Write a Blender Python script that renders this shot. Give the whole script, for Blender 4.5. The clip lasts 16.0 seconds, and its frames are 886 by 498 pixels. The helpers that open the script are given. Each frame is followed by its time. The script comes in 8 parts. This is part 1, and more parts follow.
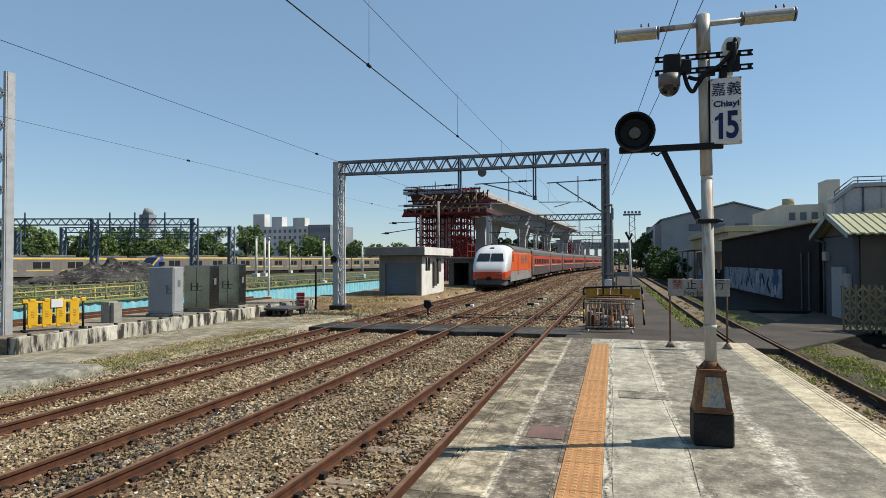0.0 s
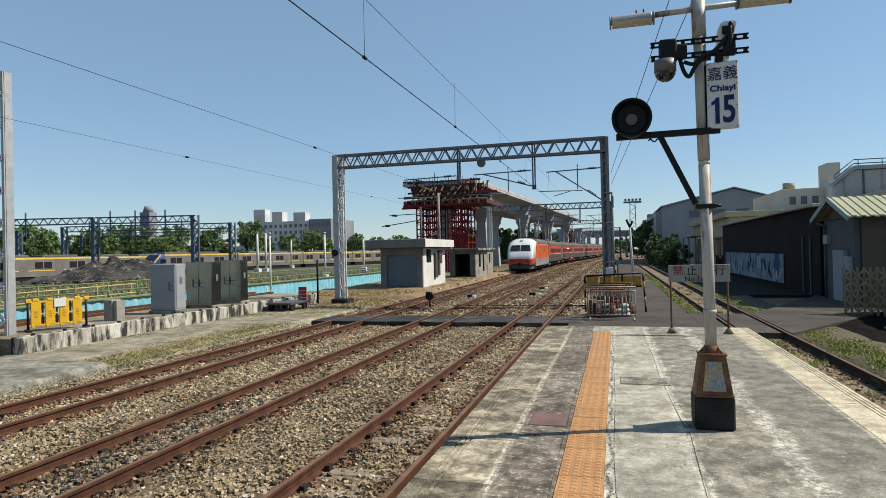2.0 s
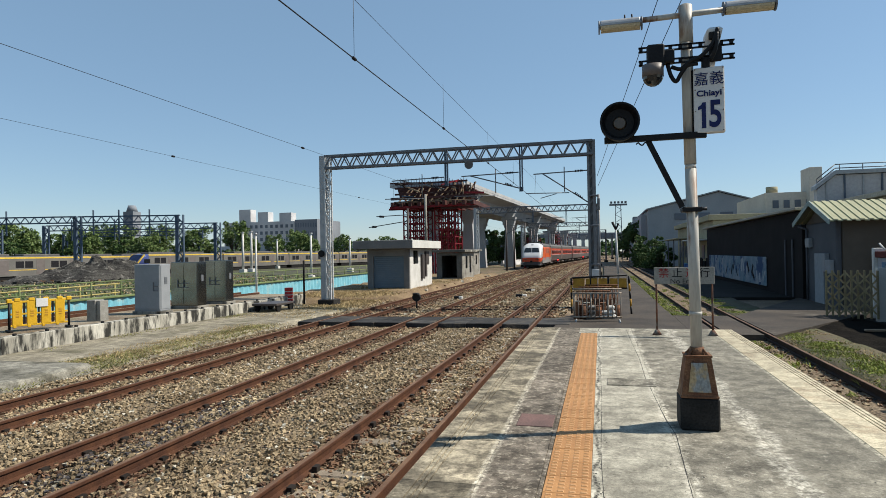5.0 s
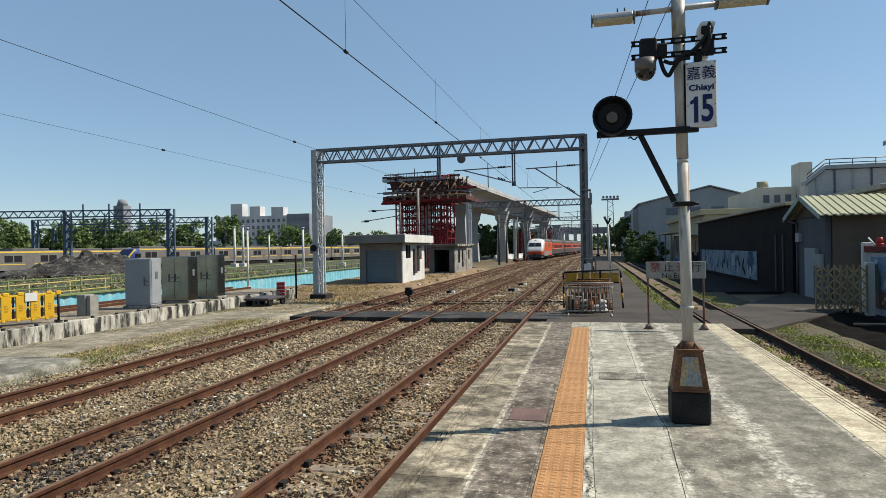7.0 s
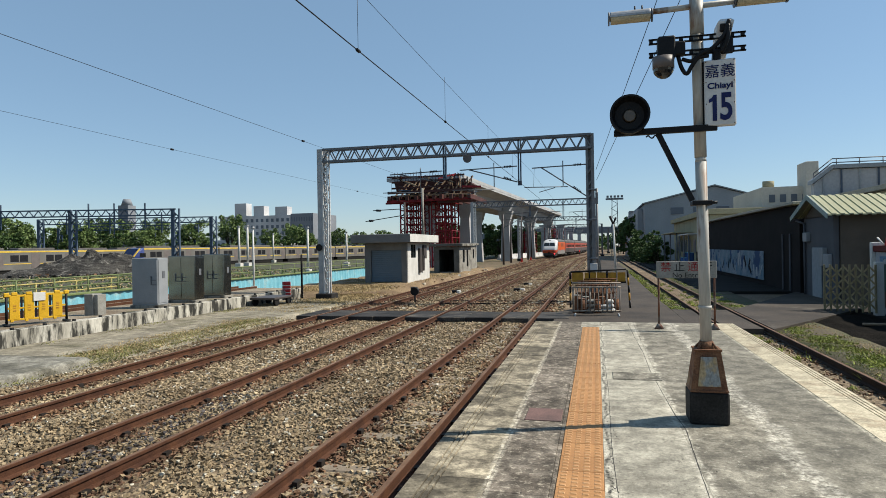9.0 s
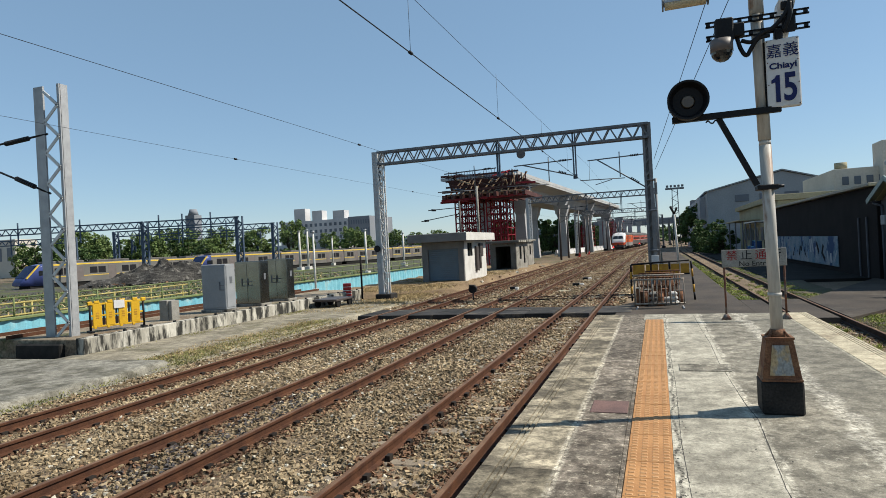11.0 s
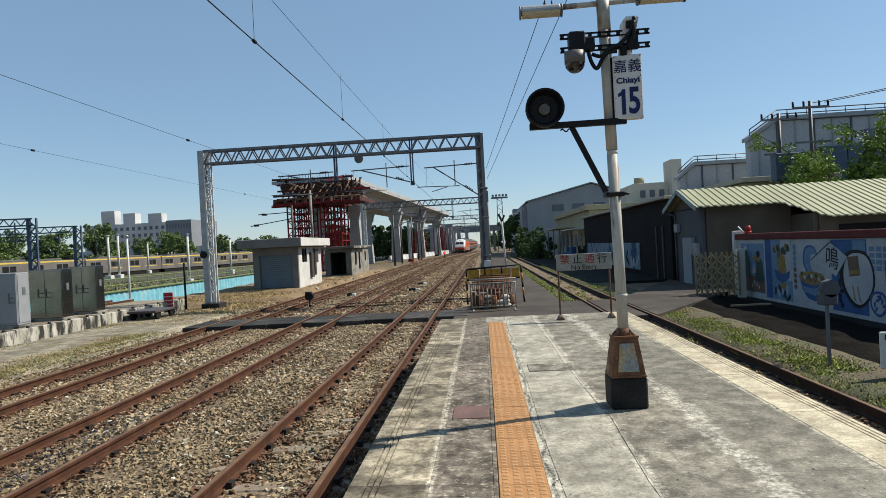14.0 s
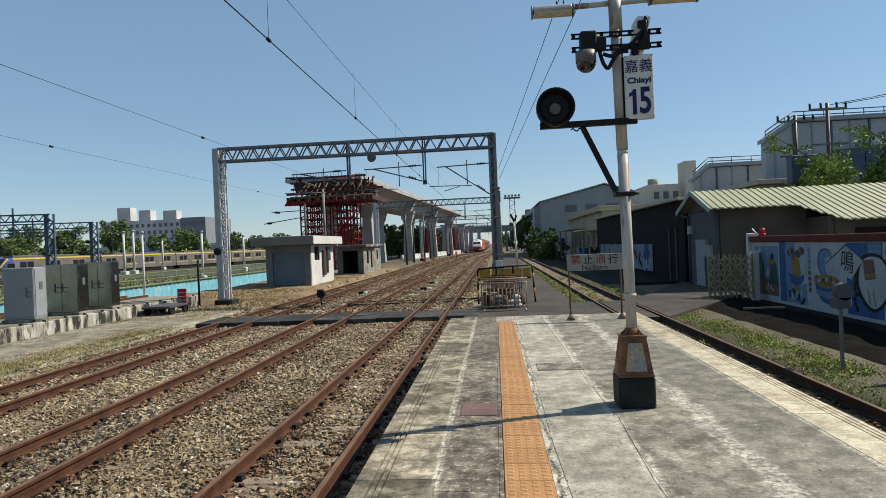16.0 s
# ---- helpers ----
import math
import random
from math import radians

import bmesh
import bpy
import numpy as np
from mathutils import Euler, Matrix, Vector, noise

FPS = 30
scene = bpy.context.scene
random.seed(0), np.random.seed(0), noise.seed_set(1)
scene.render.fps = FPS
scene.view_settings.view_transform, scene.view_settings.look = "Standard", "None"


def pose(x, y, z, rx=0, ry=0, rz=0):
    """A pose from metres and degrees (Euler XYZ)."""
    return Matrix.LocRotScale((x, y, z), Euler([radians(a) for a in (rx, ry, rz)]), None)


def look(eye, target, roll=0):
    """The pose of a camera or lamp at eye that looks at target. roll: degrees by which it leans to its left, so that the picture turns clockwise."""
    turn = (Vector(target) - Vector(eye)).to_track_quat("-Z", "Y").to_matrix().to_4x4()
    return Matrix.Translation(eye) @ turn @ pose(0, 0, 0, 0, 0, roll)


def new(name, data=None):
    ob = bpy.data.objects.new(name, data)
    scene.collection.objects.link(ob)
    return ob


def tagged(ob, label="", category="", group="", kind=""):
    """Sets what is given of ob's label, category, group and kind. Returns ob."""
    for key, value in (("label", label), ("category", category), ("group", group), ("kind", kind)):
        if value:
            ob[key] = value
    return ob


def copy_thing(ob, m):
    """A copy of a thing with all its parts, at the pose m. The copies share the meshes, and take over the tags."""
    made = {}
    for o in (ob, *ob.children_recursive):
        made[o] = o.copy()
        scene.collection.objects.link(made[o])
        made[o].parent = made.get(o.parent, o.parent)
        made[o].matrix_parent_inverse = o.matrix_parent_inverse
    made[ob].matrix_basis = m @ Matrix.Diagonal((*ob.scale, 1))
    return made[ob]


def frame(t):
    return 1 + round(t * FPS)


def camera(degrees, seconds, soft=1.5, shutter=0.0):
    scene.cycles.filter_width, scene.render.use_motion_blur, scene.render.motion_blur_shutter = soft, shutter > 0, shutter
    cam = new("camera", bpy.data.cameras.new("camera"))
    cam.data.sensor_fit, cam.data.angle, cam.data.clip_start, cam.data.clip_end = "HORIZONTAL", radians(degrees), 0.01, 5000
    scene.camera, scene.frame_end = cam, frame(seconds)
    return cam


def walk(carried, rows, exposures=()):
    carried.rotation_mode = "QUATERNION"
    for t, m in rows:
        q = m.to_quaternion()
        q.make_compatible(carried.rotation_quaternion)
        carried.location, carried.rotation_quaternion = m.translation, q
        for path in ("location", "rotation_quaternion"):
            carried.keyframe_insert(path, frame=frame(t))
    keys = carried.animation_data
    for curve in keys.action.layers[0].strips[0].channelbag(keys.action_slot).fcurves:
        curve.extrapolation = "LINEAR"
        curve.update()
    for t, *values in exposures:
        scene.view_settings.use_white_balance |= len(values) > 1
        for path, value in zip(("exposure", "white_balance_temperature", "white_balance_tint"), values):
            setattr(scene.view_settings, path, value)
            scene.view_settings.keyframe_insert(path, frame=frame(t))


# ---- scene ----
cam = camera(71.2, 16.0, soft=0.8)
PATH = [
    (0, (0.086, 0.503, 1.52), (-0.446, 2.43, 1.559), -0.1),
    (0.5, (0.106, 0.509, 1.511), (-0.422, 2.437, 1.548), -1.2),
    (1, (0.105, 0.516, 1.518), (-0.409, 2.449, 1.533), -1.0),
    (1.5, (0.101, 0.506, 1.514), (-0.43, 2.435, 1.524), -1.0),
    (2, (0.105, 0.493, 1.51), (-0.431, 2.42, 1.522), -1.3),
    (2.5, (0.108, 0.495, 1.507), (-0.39, 2.432, 1.538), -1.2),
    (3, (0.105, 0.482, 1.518), (-0.388, 2.419, 1.583), -0.9),
    (3.5, (0.092, 0.47, 1.516), (-0.416, 2.405, 1.527), -1.4),
    (4, (0.089, 0.467, 1.51), (-0.416, 2.402, 1.539), -1.0),
    (6.5, (0.086, 0.477, 1.513), (-0.392, 2.419, 1.504), -1.2),
    (7, (0.087, 0.485, 1.51), (-0.384, 2.429, 1.507), -1.0),
    (7.5, (0.086, 0.476, 1.509), (-0.386, 2.419, 1.492), -1.2),
    (8, (0.077, 0.481, 1.51), (-0.418, 2.418, 1.505), -1.0),
    (8.2, (0.057, 0.487, 1.508), (-0.429, 2.427, 1.508), -0.8),
    (10.3, (-0.09, 0.407, 1.51), (-0.582, 2.346, 1.498), -1.4),
    (10.5, (-0.091, 0.385, 1.51), (-0.629, 2.311, 1.511), -0.9),
    (11, (-0.032, 0.401, 1.49), (-0.687, 2.29, 1.487), -3.0),
    (11.5, (0.06, 0.478, 1.507), (-0.579, 2.372, 1.45), -1.0),
    (12, (0.015, 0.539, 1.493), (-0.478, 2.478, 1.488), -1.1),
    (12.5, (-0.24, 0.589, 1.485), (-0.566, 2.561, 1.551), -3.1),
    (13, (-0.32, 0.583, 1.478), (-0.518, 2.573, 1.47), -3.3),
    (13.5, (-0.325, 0.615, 1.481), (-0.456, 2.611, 1.45), -3.5),
    (14, (-0.323, 0.615, 1.485), (-0.452, 2.611, 1.473), -3.0),
    (14.5, (-0.322, 0.607, 1.482), (-0.457, 2.603, 1.49), -2.7),
    (15, (-0.313, 0.584, 1.48), (-0.443, 2.58, 1.47), -2.7),
    (15.5, (-0.302, 0.589, 1.475), (-0.445, 2.584, 1.479), -2.4),
    (16, (-0.299, 0.58, 1.467), (-0.467, 2.573, 1.456), -2.4),
]
walk(cam, [(t, look(eye, target, roll)) for t, eye, target, roll in PATH], exposures=((0, 0.44), (6.5, 0.42), (10.5, 0.43), (12, 0.48), (13, 0.43), (13.5, 0.58), (14, 0.42), (14.5, 0.38), (16, 0.34)))

# ---- world, sun, exposure ----
SUN_EL, SUN_AZ = radians(47), math.atan2(0.936, 0.35)   # azimuth clockwise from +y
world = bpy.data.worlds.new("sky_world")
scene.world = world
world.use_nodes = True
wn = world.node_tree.nodes
sky = wn.new("ShaderNodeTexSky")
sky.sky_type, sky.sun_disc = "NISHITA", False
sky.sun_elevation, sky.sun_rotation = SUN_EL, SUN_AZ
sky.air_density, sky.dust_density, sky.ozone_density, sky.altitude = 1.0, 0.1, 3.0, 20
haze = wn.new("ShaderNodeMixRGB")   # evens the clear sky a little, as thin summer haze does
haze.inputs[0].default_value, haze.inputs[2].default_value = 0.45, (2.25, 3.72, 5.1, 1)
world.node_tree.links.new(sky.outputs[0], haze.inputs[1])
world.node_tree.links.new(haze.outputs[0], wn["Background"].inputs[0])
wn["Background"].inputs[1].default_value = 0.0925
sun = new("sun", bpy.data.lights.new("sun", "SUN"))
sun.data.energy, sun.data.angle, sun.data.color = 5.0, radians(0.55), (1.0, 0.93, 0.81)
sun.matrix_world = look((math.sin(SUN_AZ) * math.cos(SUN_EL) * 50, math.cos(SUN_AZ) * math.cos(SUN_EL) * 50, math.sin(SUN_EL) * 50), (0, 0, 0))


# ---- materials ----
def mat(name, col, rough=0.8, metal=0.0, col2=None, scale=6.0, grain=60.0, grain_amt=0.25, bump=0.3, island=0.0, objvar=0.0,
        stain=None, stain_scale=1.5, stain_lo=0.55, stain_hi=0.7, bump_dist=0.01, spec=0.22, stretch=(1, 1, 1)):
    """Two scales of colour change, a stain with a shape of its own, and a fine relief, in metres."""
    m = bpy.data.materials.new(name)
    m.use_nodes = True
    nt = m.node_tree
    N, L = nt.nodes, nt.links
    b = N["Principled BSDF"]
    b.inputs["Roughness"].default_value, b.inputs["Metallic"].default_value = rough, metal
    b.inputs["Specular IOR Level"].default_value = spec
    geo = N.new("ShaderNodeNewGeometry")
    mp = N.new("ShaderNodeMapping")
    mp.inputs["Scale"].default_value = stretch
    tc = N.new("ShaderNodeTexCoord")
    L.new(tc.outputs["Object"] if objvar == 0 else geo.outputs["Position"], mp.inputs[0])
    n1 = N.new("ShaderNodeTexNoise")
    n1.inputs["Scale"].default_value, n1.inputs["Detail"].default_value = scale, 5
    n2 = N.new("ShaderNodeTexNoise")
    n2.inputs["Scale"].default_value, n2.inputs["Detail"].default_value = grain, 5
    L.new(mp.outputs[0], n1.inputs[0])
    L.new(mp.outputs[0], n2.inputs[0])
    col2 = col2 or tuple(c * 0.72 for c in col)
    r = N.new("ShaderNodeValToRGB")
    r.color_ramp.elements[0].position, r.color_ramp.elements[1].position = 0.35, 0.68
    r.color_ramp.elements[0].color, r.color_ramp.elements[1].color = (*col2, 1), (*col, 1)
    L.new(n1.outputs[0], r.inputs[0])
    last = r.outputs[0]
    if stain:
        n3 = N.new("ShaderNodeTexNoise")
        n3.inputs["Scale"].default_value, n3.inputs["Detail"].default_value, n3.inputs["Roughness"].default_value = stain_scale, 9, 0.62
        L.new(mp.outputs[0], n3.inputs[0])
        r3 = N.new("ShaderNodeValToRGB")
        r3.color_ramp.elements[0].position, r3.color_ramp.elements[1].position = stain_lo, stain_hi
        L.new(n3.outputs[0], r3.inputs[0])
        mx = N.new("ShaderNodeMixRGB")
        mx.inputs[2].default_value = (*stain, 1)
        L.new(r3.outputs[0], mx.inputs[0])
        L.new(last, mx.inputs[1])
        last = mx.outputs[0]
    hv = N.new("ShaderNodeHueSaturation")
    L.new(last, hv.inputs["Color"])
    mr = N.new("ShaderNodeMapRange")
    mr.inputs[1].default_value, mr.inputs[2].default_value = 0.3, 0.7
    mr.inputs[3].default_value, mr.inputs[4].default_value = 1 - grain_amt, 1 + grain_amt
    L.new(n2.outputs[0], mr.inputs[0])
    val = mr.outputs[0]
    for amt, kind in ((island, "island"), (objvar, "object")):
        if amt:
            src = geo.outputs["Random Per Island"] if kind == "island" else N.new("ShaderNodeObjectInfo").outputs["Random"]
            m2 = N.new("ShaderNodeMapRange")
            m2.inputs[3].default_value, m2.inputs[4].default_value = 1 - amt, 1 + amt
            L.new(src, m2.inputs[0])
            mu = N.new("ShaderNodeMath")
            mu.operation = "MULTIPLY"
            L.new(val, mu.inputs[0])
            L.new(m2.outputs[0], mu.inputs[1])
            val = mu.outputs[0]
    L.new(val, hv.inputs["Value"])
    L.new(hv.outputs[0], b.inputs["Base Color"])
    if bump:
        bp = N.new("ShaderNodeBump")
        bp.inputs["Strength"].default_value, bp.inputs["Distance"].default_value = bump, bump_dist
        L.new(n2.outputs[0], bp.inputs["Height"])
        L.new(bp.outputs[0], b.inputs["Normal"])
    return m


def glow(name, col, power):
    m = bpy.data.materials.new(name)
    m.use_nodes = True
    b = m.node_tree.nodes["Principled BSDF"]
    b.inputs["Base Color"].default_value = (*col, 1)
    b.inputs["Emission Color"].default_value, b.inputs["Emission Strength"].default_value = (*col, 1), power
    return m


M = {}
M["ballast"] = mat("ballast", (0.21, 0.158, 0.102), col2=(0.115, 0.082, 0.052), scale=1.2, grain=26, grain_amt=0.75, bump=1.0, bump_dist=0.05)
M["stone"] = mat("stone", (0.345, 0.27, 0.168), col2=(0.185, 0.136, 0.08), scale=0.55, grain=90, grain_amt=0.25, island=0.5, bump=0.2)
M["dirt"] = mat("dirt", (0.173, 0.13, 0.0864), col2=(0.11, 0.0824, 0.0565), scale=0.35, grain=14, grain_amt=0.45, bump=0.8, bump_dist=0.04,
                stain=(0.0864, 0.0942, 0.0393), stain_scale=0.25, stain_lo=0.52, stain_hi=0.66)
M["asphalt"] = mat("asphalt", (0.07, 0.057, 0.045), col2=(0.038, 0.032, 0.027), scale=0.8, grain=120, grain_amt=0.35, bump=0.4,
                   stain=(0.118, 0.106, 0.0864), stain_scale=0.6, stain_lo=0.6, stain_hi=0.75)
M["rubber"] = mat("rubber", (0.046, 0.043, 0.04), col2=(0.02, 0.019, 0.018), scale=1.6, grain=50, grain_amt=0.4, rough=0.8, objvar=0.4, stain=(0.085, 0.072, 0.055), stain_scale=2.2, stain_lo=0.54, stain_hi=0.68)
M["rail"] = mat("rail", (0.085, 0.036, 0.018), col2=(0.05, 0.021, 0.012), rough=0.8, scale=5, grain=80, grain_amt=0.3, bump=0.3)
M["railtop"] = mat("railtop", (0.17, 0.1, 0.058), col2=(0.1, 0.055, 0.032), rough=0.6, metal=0.0, scale=3, grain=60, bump=0.05)
M["darkrail"] = mat("darkrail", (0.0471, 0.0275, 0.0196), col2=(0.0275, 0.0196, 0.0157), rough=0.8, scale=5, grain=80, grain_amt=0.3)
M["sleeper"] = mat("sleeper", (0.251, 0.212, 0.161), col2=(0.188, 0.149, 0.11), scale=4, grain=70, grain_amt=0.3, objvar=0.12)
M["clip"] = mat("clip", (0.0236, 0.0188, 0.0157), rough=0.7)


def slab_mat(name, col, tone=0.16, blotch=None, blotch_at=(0.56, 0.68), speck=None, speck_at=(0.6, 0.68), objvar=0.05, size=1.0, runs=()):
    """Trodden concrete: broad tone, cloudy wear, blotches with ragged edges, grit and small specks, laid through from slab to slab."""
    m = bpy.data.materials.new(name)
    m.use_nodes = True
    N, L = m.node_tree.nodes, m.node_tree.links
    b = N["Principled BSDF"]
    b.inputs["Roughness"].default_value, b.inputs["Specular IOR Level"].default_value = 0.85, 0.2
    geo = N.new("ShaderNodeNewGeometry")

    def cloudy(scale, detail, rough=0.6):
        n = N.new("ShaderNodeTexNoise")
        n.inputs["Scale"].default_value, n.inputs["Detail"].default_value, n.inputs["Roughness"].default_value = scale, detail, rough
        L.new(geo.outputs["Position"], n.inputs[0])
        return n.outputs[0]

    def span(src, lo, hi, to_lo, to_hi):
        r = N.new("ShaderNodeMapRange")
        for k, v in enumerate((lo, hi, to_lo, to_hi)):
            r.inputs[k + 1].default_value = v
        L.new(src, r.inputs[0])
        return r.outputs[0]

    def times(a, c):
        k = N.new("ShaderNodeMath")
        k.operation = "MULTIPLY"
        L.new(a, k.inputs[0])
        L.new(c, k.inputs[1])
        return k.outputs[0]
    grit = cloudy(130, 4, 0.7)
    val = times(span(cloudy(0.9, 3), 0.4, 0.6, 1 - tone * 0.7, 1 + tone * 0.7), span(cloudy(5.5 * size, 8, 0.7), 0.41, 0.59, 1 - tone * 1.5, 1 + tone * 1.5))
    val = times(val, span(cloudy(38, 5, 0.7), 0.38, 0.62, 0.8, 1.2))
    val = times(val, span(grit, 0.36, 0.64, 0.76, 1.24))
    val = times(val, span(N.new("ShaderNodeObjectInfo").outputs["Random"], 0, 1, 1 - objvar, 1 + objvar))
    last = None
    for tint, at, scale in ((blotch, blotch_at, 1.7 * size), (speck, speck_at, 17)):
        if tint is None:
            continue
        mx = N.new("ShaderNodeMixRGB")
        mx.inputs[1].default_value, mx.inputs[2].default_value = (*col, 1), (*tint, 1)
        L.new(span(cloudy(scale, 10, 0.72), at[0], at[1], 0, 0.85), mx.inputs[0])
        if last is not None:
            L.new(last, mx.inputs[1])
        last = mx.outputs[0]
    if runs:
        sep = N.new("ShaderNodeSeparateXYZ")
        L.new(geo.outputs["Position"], sep.inputs[0])
        wander = span(cloudy(1.6, 6, 0.6), 0.3, 0.7, -1, 1)
        ragged = span(cloudy(24, 8, 0.75), 0.43, 0.56, 0, 1)
    for x, half, sway, tint in runs:
        # mortar and cement lying along a joint, with ragged edges
        off = N.new("ShaderNodeMath")
        off.operation = "MULTIPLY_ADD"
        off.inputs[1].default_value = sway
        L.new(wander, off.inputs[0])
        L.new(sep.outputs[0], off.inputs[2])
        far = N.new("ShaderNodeMath")
        far.operation = "SUBTRACT"
        far.inputs[1].default_value = x
        L.new(off.outputs[0], far.inputs[0])
        size_of = N.new("ShaderNodeMath")
        size_of.operation = "ABSOLUTE"
        L.new(far.outputs[0], size_of.inputs[0])
        mx = N.new("ShaderNodeMixRGB")
        mx.inputs[2].default_value = (*tint, 1)
        L.new(times(span(size_of.outputs[0], half * 0.4, half, 1, 0), ragged), mx.inputs[0])
        if last is not None:
            L.new(last, mx.inputs[1])
        else:
            mx.inputs[1].default_value = (*col, 1)
        last = mx.outputs[0]
    hv = N.new("ShaderNodeHueSaturation")
    hv.inputs["Color"].default_value = (*col, 1)
    if last is not None:
        L.new(last, hv.inputs["Color"])
    L.new(val, hv.inputs["Value"])
    L.new(hv.outputs[0], b.inputs["Base Color"])
    bp = N.new("ShaderNodeBump")
    bp.inputs["Strength"].default_value, bp.inputs["Distance"].default_value = 0.25, 0.006
    L.new(grit, bp.inputs["Height"])
    L.new(bp.outputs[0], b.inputs["Normal"])
    return m


M["slab"] = slab_mat("slab", (0.315, 0.294, 0.236), 0.17, blotch=(0.2, 0.183, 0.145), blotch_at=(0.49, 0.64), speck=(0.15, 0.135, 0.108), speck_at=(0.56, 0.64),
                     runs=((0.03, 0.06, 0.02, (0.46, 0.43, 0.35)), (0.03, 0.018, 0.05, (0.06, 0.055, 0.045)), (0.6, 0.04, 0.05, (0.42, 0.39, 0.32))))
M["slabgrey"] = slab_mat("slabgrey", (0.215, 0.197, 0.156), 0.24, blotch=(0.105, 0.095, 0.075), blotch_at=(0.44, 0.6), speck=(0.35, 0.33, 0.27), speck_at=(0.55, 0.63),
                         runs=((1.27, 0.085, 0.1, (0.42, 0.395, 0.33)), (0.64, 0.035, 0.05, (0.38, 0.355, 0.29))))
M["slabdark"] = slab_mat("slabdark", (0.17, 0.145, 0.115), 0.26, blotch=(0.075, 0.061, 0.046), blotch_at=(0.42, 0.57), speck=(0.33, 0.29, 0.225), speck_at=(0.53, 0.61), objvar=0.12, size=1.8, runs=((-0.725, 0.03, 0.012, (0.42, 0.38, 0.3)),))
M["coping"] = slab_mat("coping", (0.295, 0.255, 0.182), 0.22, blotch=(0.085, 0.072, 0.052), blotch_at=(0.44, 0.55), speck=(0.13, 0.11, 0.08), speck_at=(0.54, 0.62), objvar=0.32, size=1.5, runs=((-0.735, 0.03, 0.012, (0.42, 0.38, 0.3)),))
M["copinglight"] = slab_mat("copinglight", (0.41, 0.362, 0.26), 0.13, blotch=(0.26, 0.205, 0.138), blotch_at=(0.51, 0.63), speck=(0.22, 0.185, 0.135), speck_at=(0.57, 0.66), objvar=0.11)
M["slabmid"] = slab_mat("slabmid", (0.192, 0.177, 0.14), 0.2, blotch=(0.15, 0.14, 0.113), blotch_at=(0.46, 0.62), speck=(0.34, 0.32, 0.265), speck_at=(0.57, 0.65),
                        runs=((1.34, 0.085, 0.1, (0.42, 0.395, 0.33)), (2.02, 0.03, 0.01, (0.4, 0.37, 0.29))))
M["apron"] = slab_mat("apron", (0.225, 0.2, 0.15), 0.2, blotch=(0.11, 0.1, 0.062), blotch_at=(0.48, 0.62), speck=(0.3, 0.275, 0.21), speck_at=(0.56, 0.66), size=0.5)
M["apronslab"] = slab_mat("apronslab", (0.2, 0.19, 0.158), 0.2, blotch=(0.075, 0.07, 0.052), blotch_at=(0.47, 0.6), speck=(0.11, 0.1, 0.075), speck_at=(0.55, 0.64), size=0.7)
M["groove"] = mat("groove", (0.0471, 0.0432, 0.0393))
M["plate"] = mat("plate", (0.157, 0.0942, 0.0824), col2=(0.11, 0.0707, 0.0628), scale=4, grain=90)
M["tactile"] = mat("tactile", (0.405, 0.21, 0.084), col2=(0.33, 0.165, 0.065), scale=3, grain=70, grain_amt=0.15, rough=0.65, objvar=0.1, bump=0.1)
M["tactiledot"] = mat("tactiledot", (0.46, 0.265, 0.125), col2=(0.38, 0.205, 0.088), scale=5, grain=70, grain_amt=0.15, rough=0.6)
M["concrete"] = mat("concrete", (0.283, 0.271, 0.239), col2=(0.196, 0.184, 0.157), scale=1.6, grain=30, grain_amt=0.2,
                    stain=(0.0589, 0.055, 0.0455), stain_scale=2.0, stain_lo=0.5, stain_hi=0.64, stretch=(1, 1, 0.3))
M["newconcrete"] = mat("newconcrete", (0.37, 0.372, 0.37), col2=(0.3, 0.3, 0.298), scale=0.3, grain=8, grain_amt=0.08, bump=0.1)
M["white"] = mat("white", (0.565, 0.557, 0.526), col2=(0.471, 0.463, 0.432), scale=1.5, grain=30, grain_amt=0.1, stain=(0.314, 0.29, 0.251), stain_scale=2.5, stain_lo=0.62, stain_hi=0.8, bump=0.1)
# Hut concrete darkened for its shaded front; the sunlit side takes white.
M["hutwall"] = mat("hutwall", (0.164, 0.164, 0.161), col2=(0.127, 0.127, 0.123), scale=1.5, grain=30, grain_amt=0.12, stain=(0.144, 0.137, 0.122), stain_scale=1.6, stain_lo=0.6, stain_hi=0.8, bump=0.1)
# Dirty hut concrete in two tones: darker for shaded fronts, lighter for sunlit sides.
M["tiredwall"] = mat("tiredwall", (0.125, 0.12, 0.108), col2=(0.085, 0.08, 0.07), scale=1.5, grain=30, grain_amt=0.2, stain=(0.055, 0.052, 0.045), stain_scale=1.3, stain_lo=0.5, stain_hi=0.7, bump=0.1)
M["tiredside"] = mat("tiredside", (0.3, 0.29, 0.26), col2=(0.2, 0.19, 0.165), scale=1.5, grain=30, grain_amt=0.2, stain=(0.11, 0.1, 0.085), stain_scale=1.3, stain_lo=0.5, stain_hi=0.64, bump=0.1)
M["shutter"] = mat("shutter", (0.113, 0.152, 0.187), col2=(0.0958, 0.13, 0.159), scale=1.2, grain=30, grain_amt=0.08, rough=0.6)
M["dark"] = mat("dark", (0.02, 0.02, 0.02), rough=0.7)
M["galv"] = mat("galv", (0.367, 0.374, 0.382), col2=(0.297, 0.304, 0.31), rough=0.55, metal=0.35, scale=4, grain=40, grain_amt=0.12, bump=0.05)
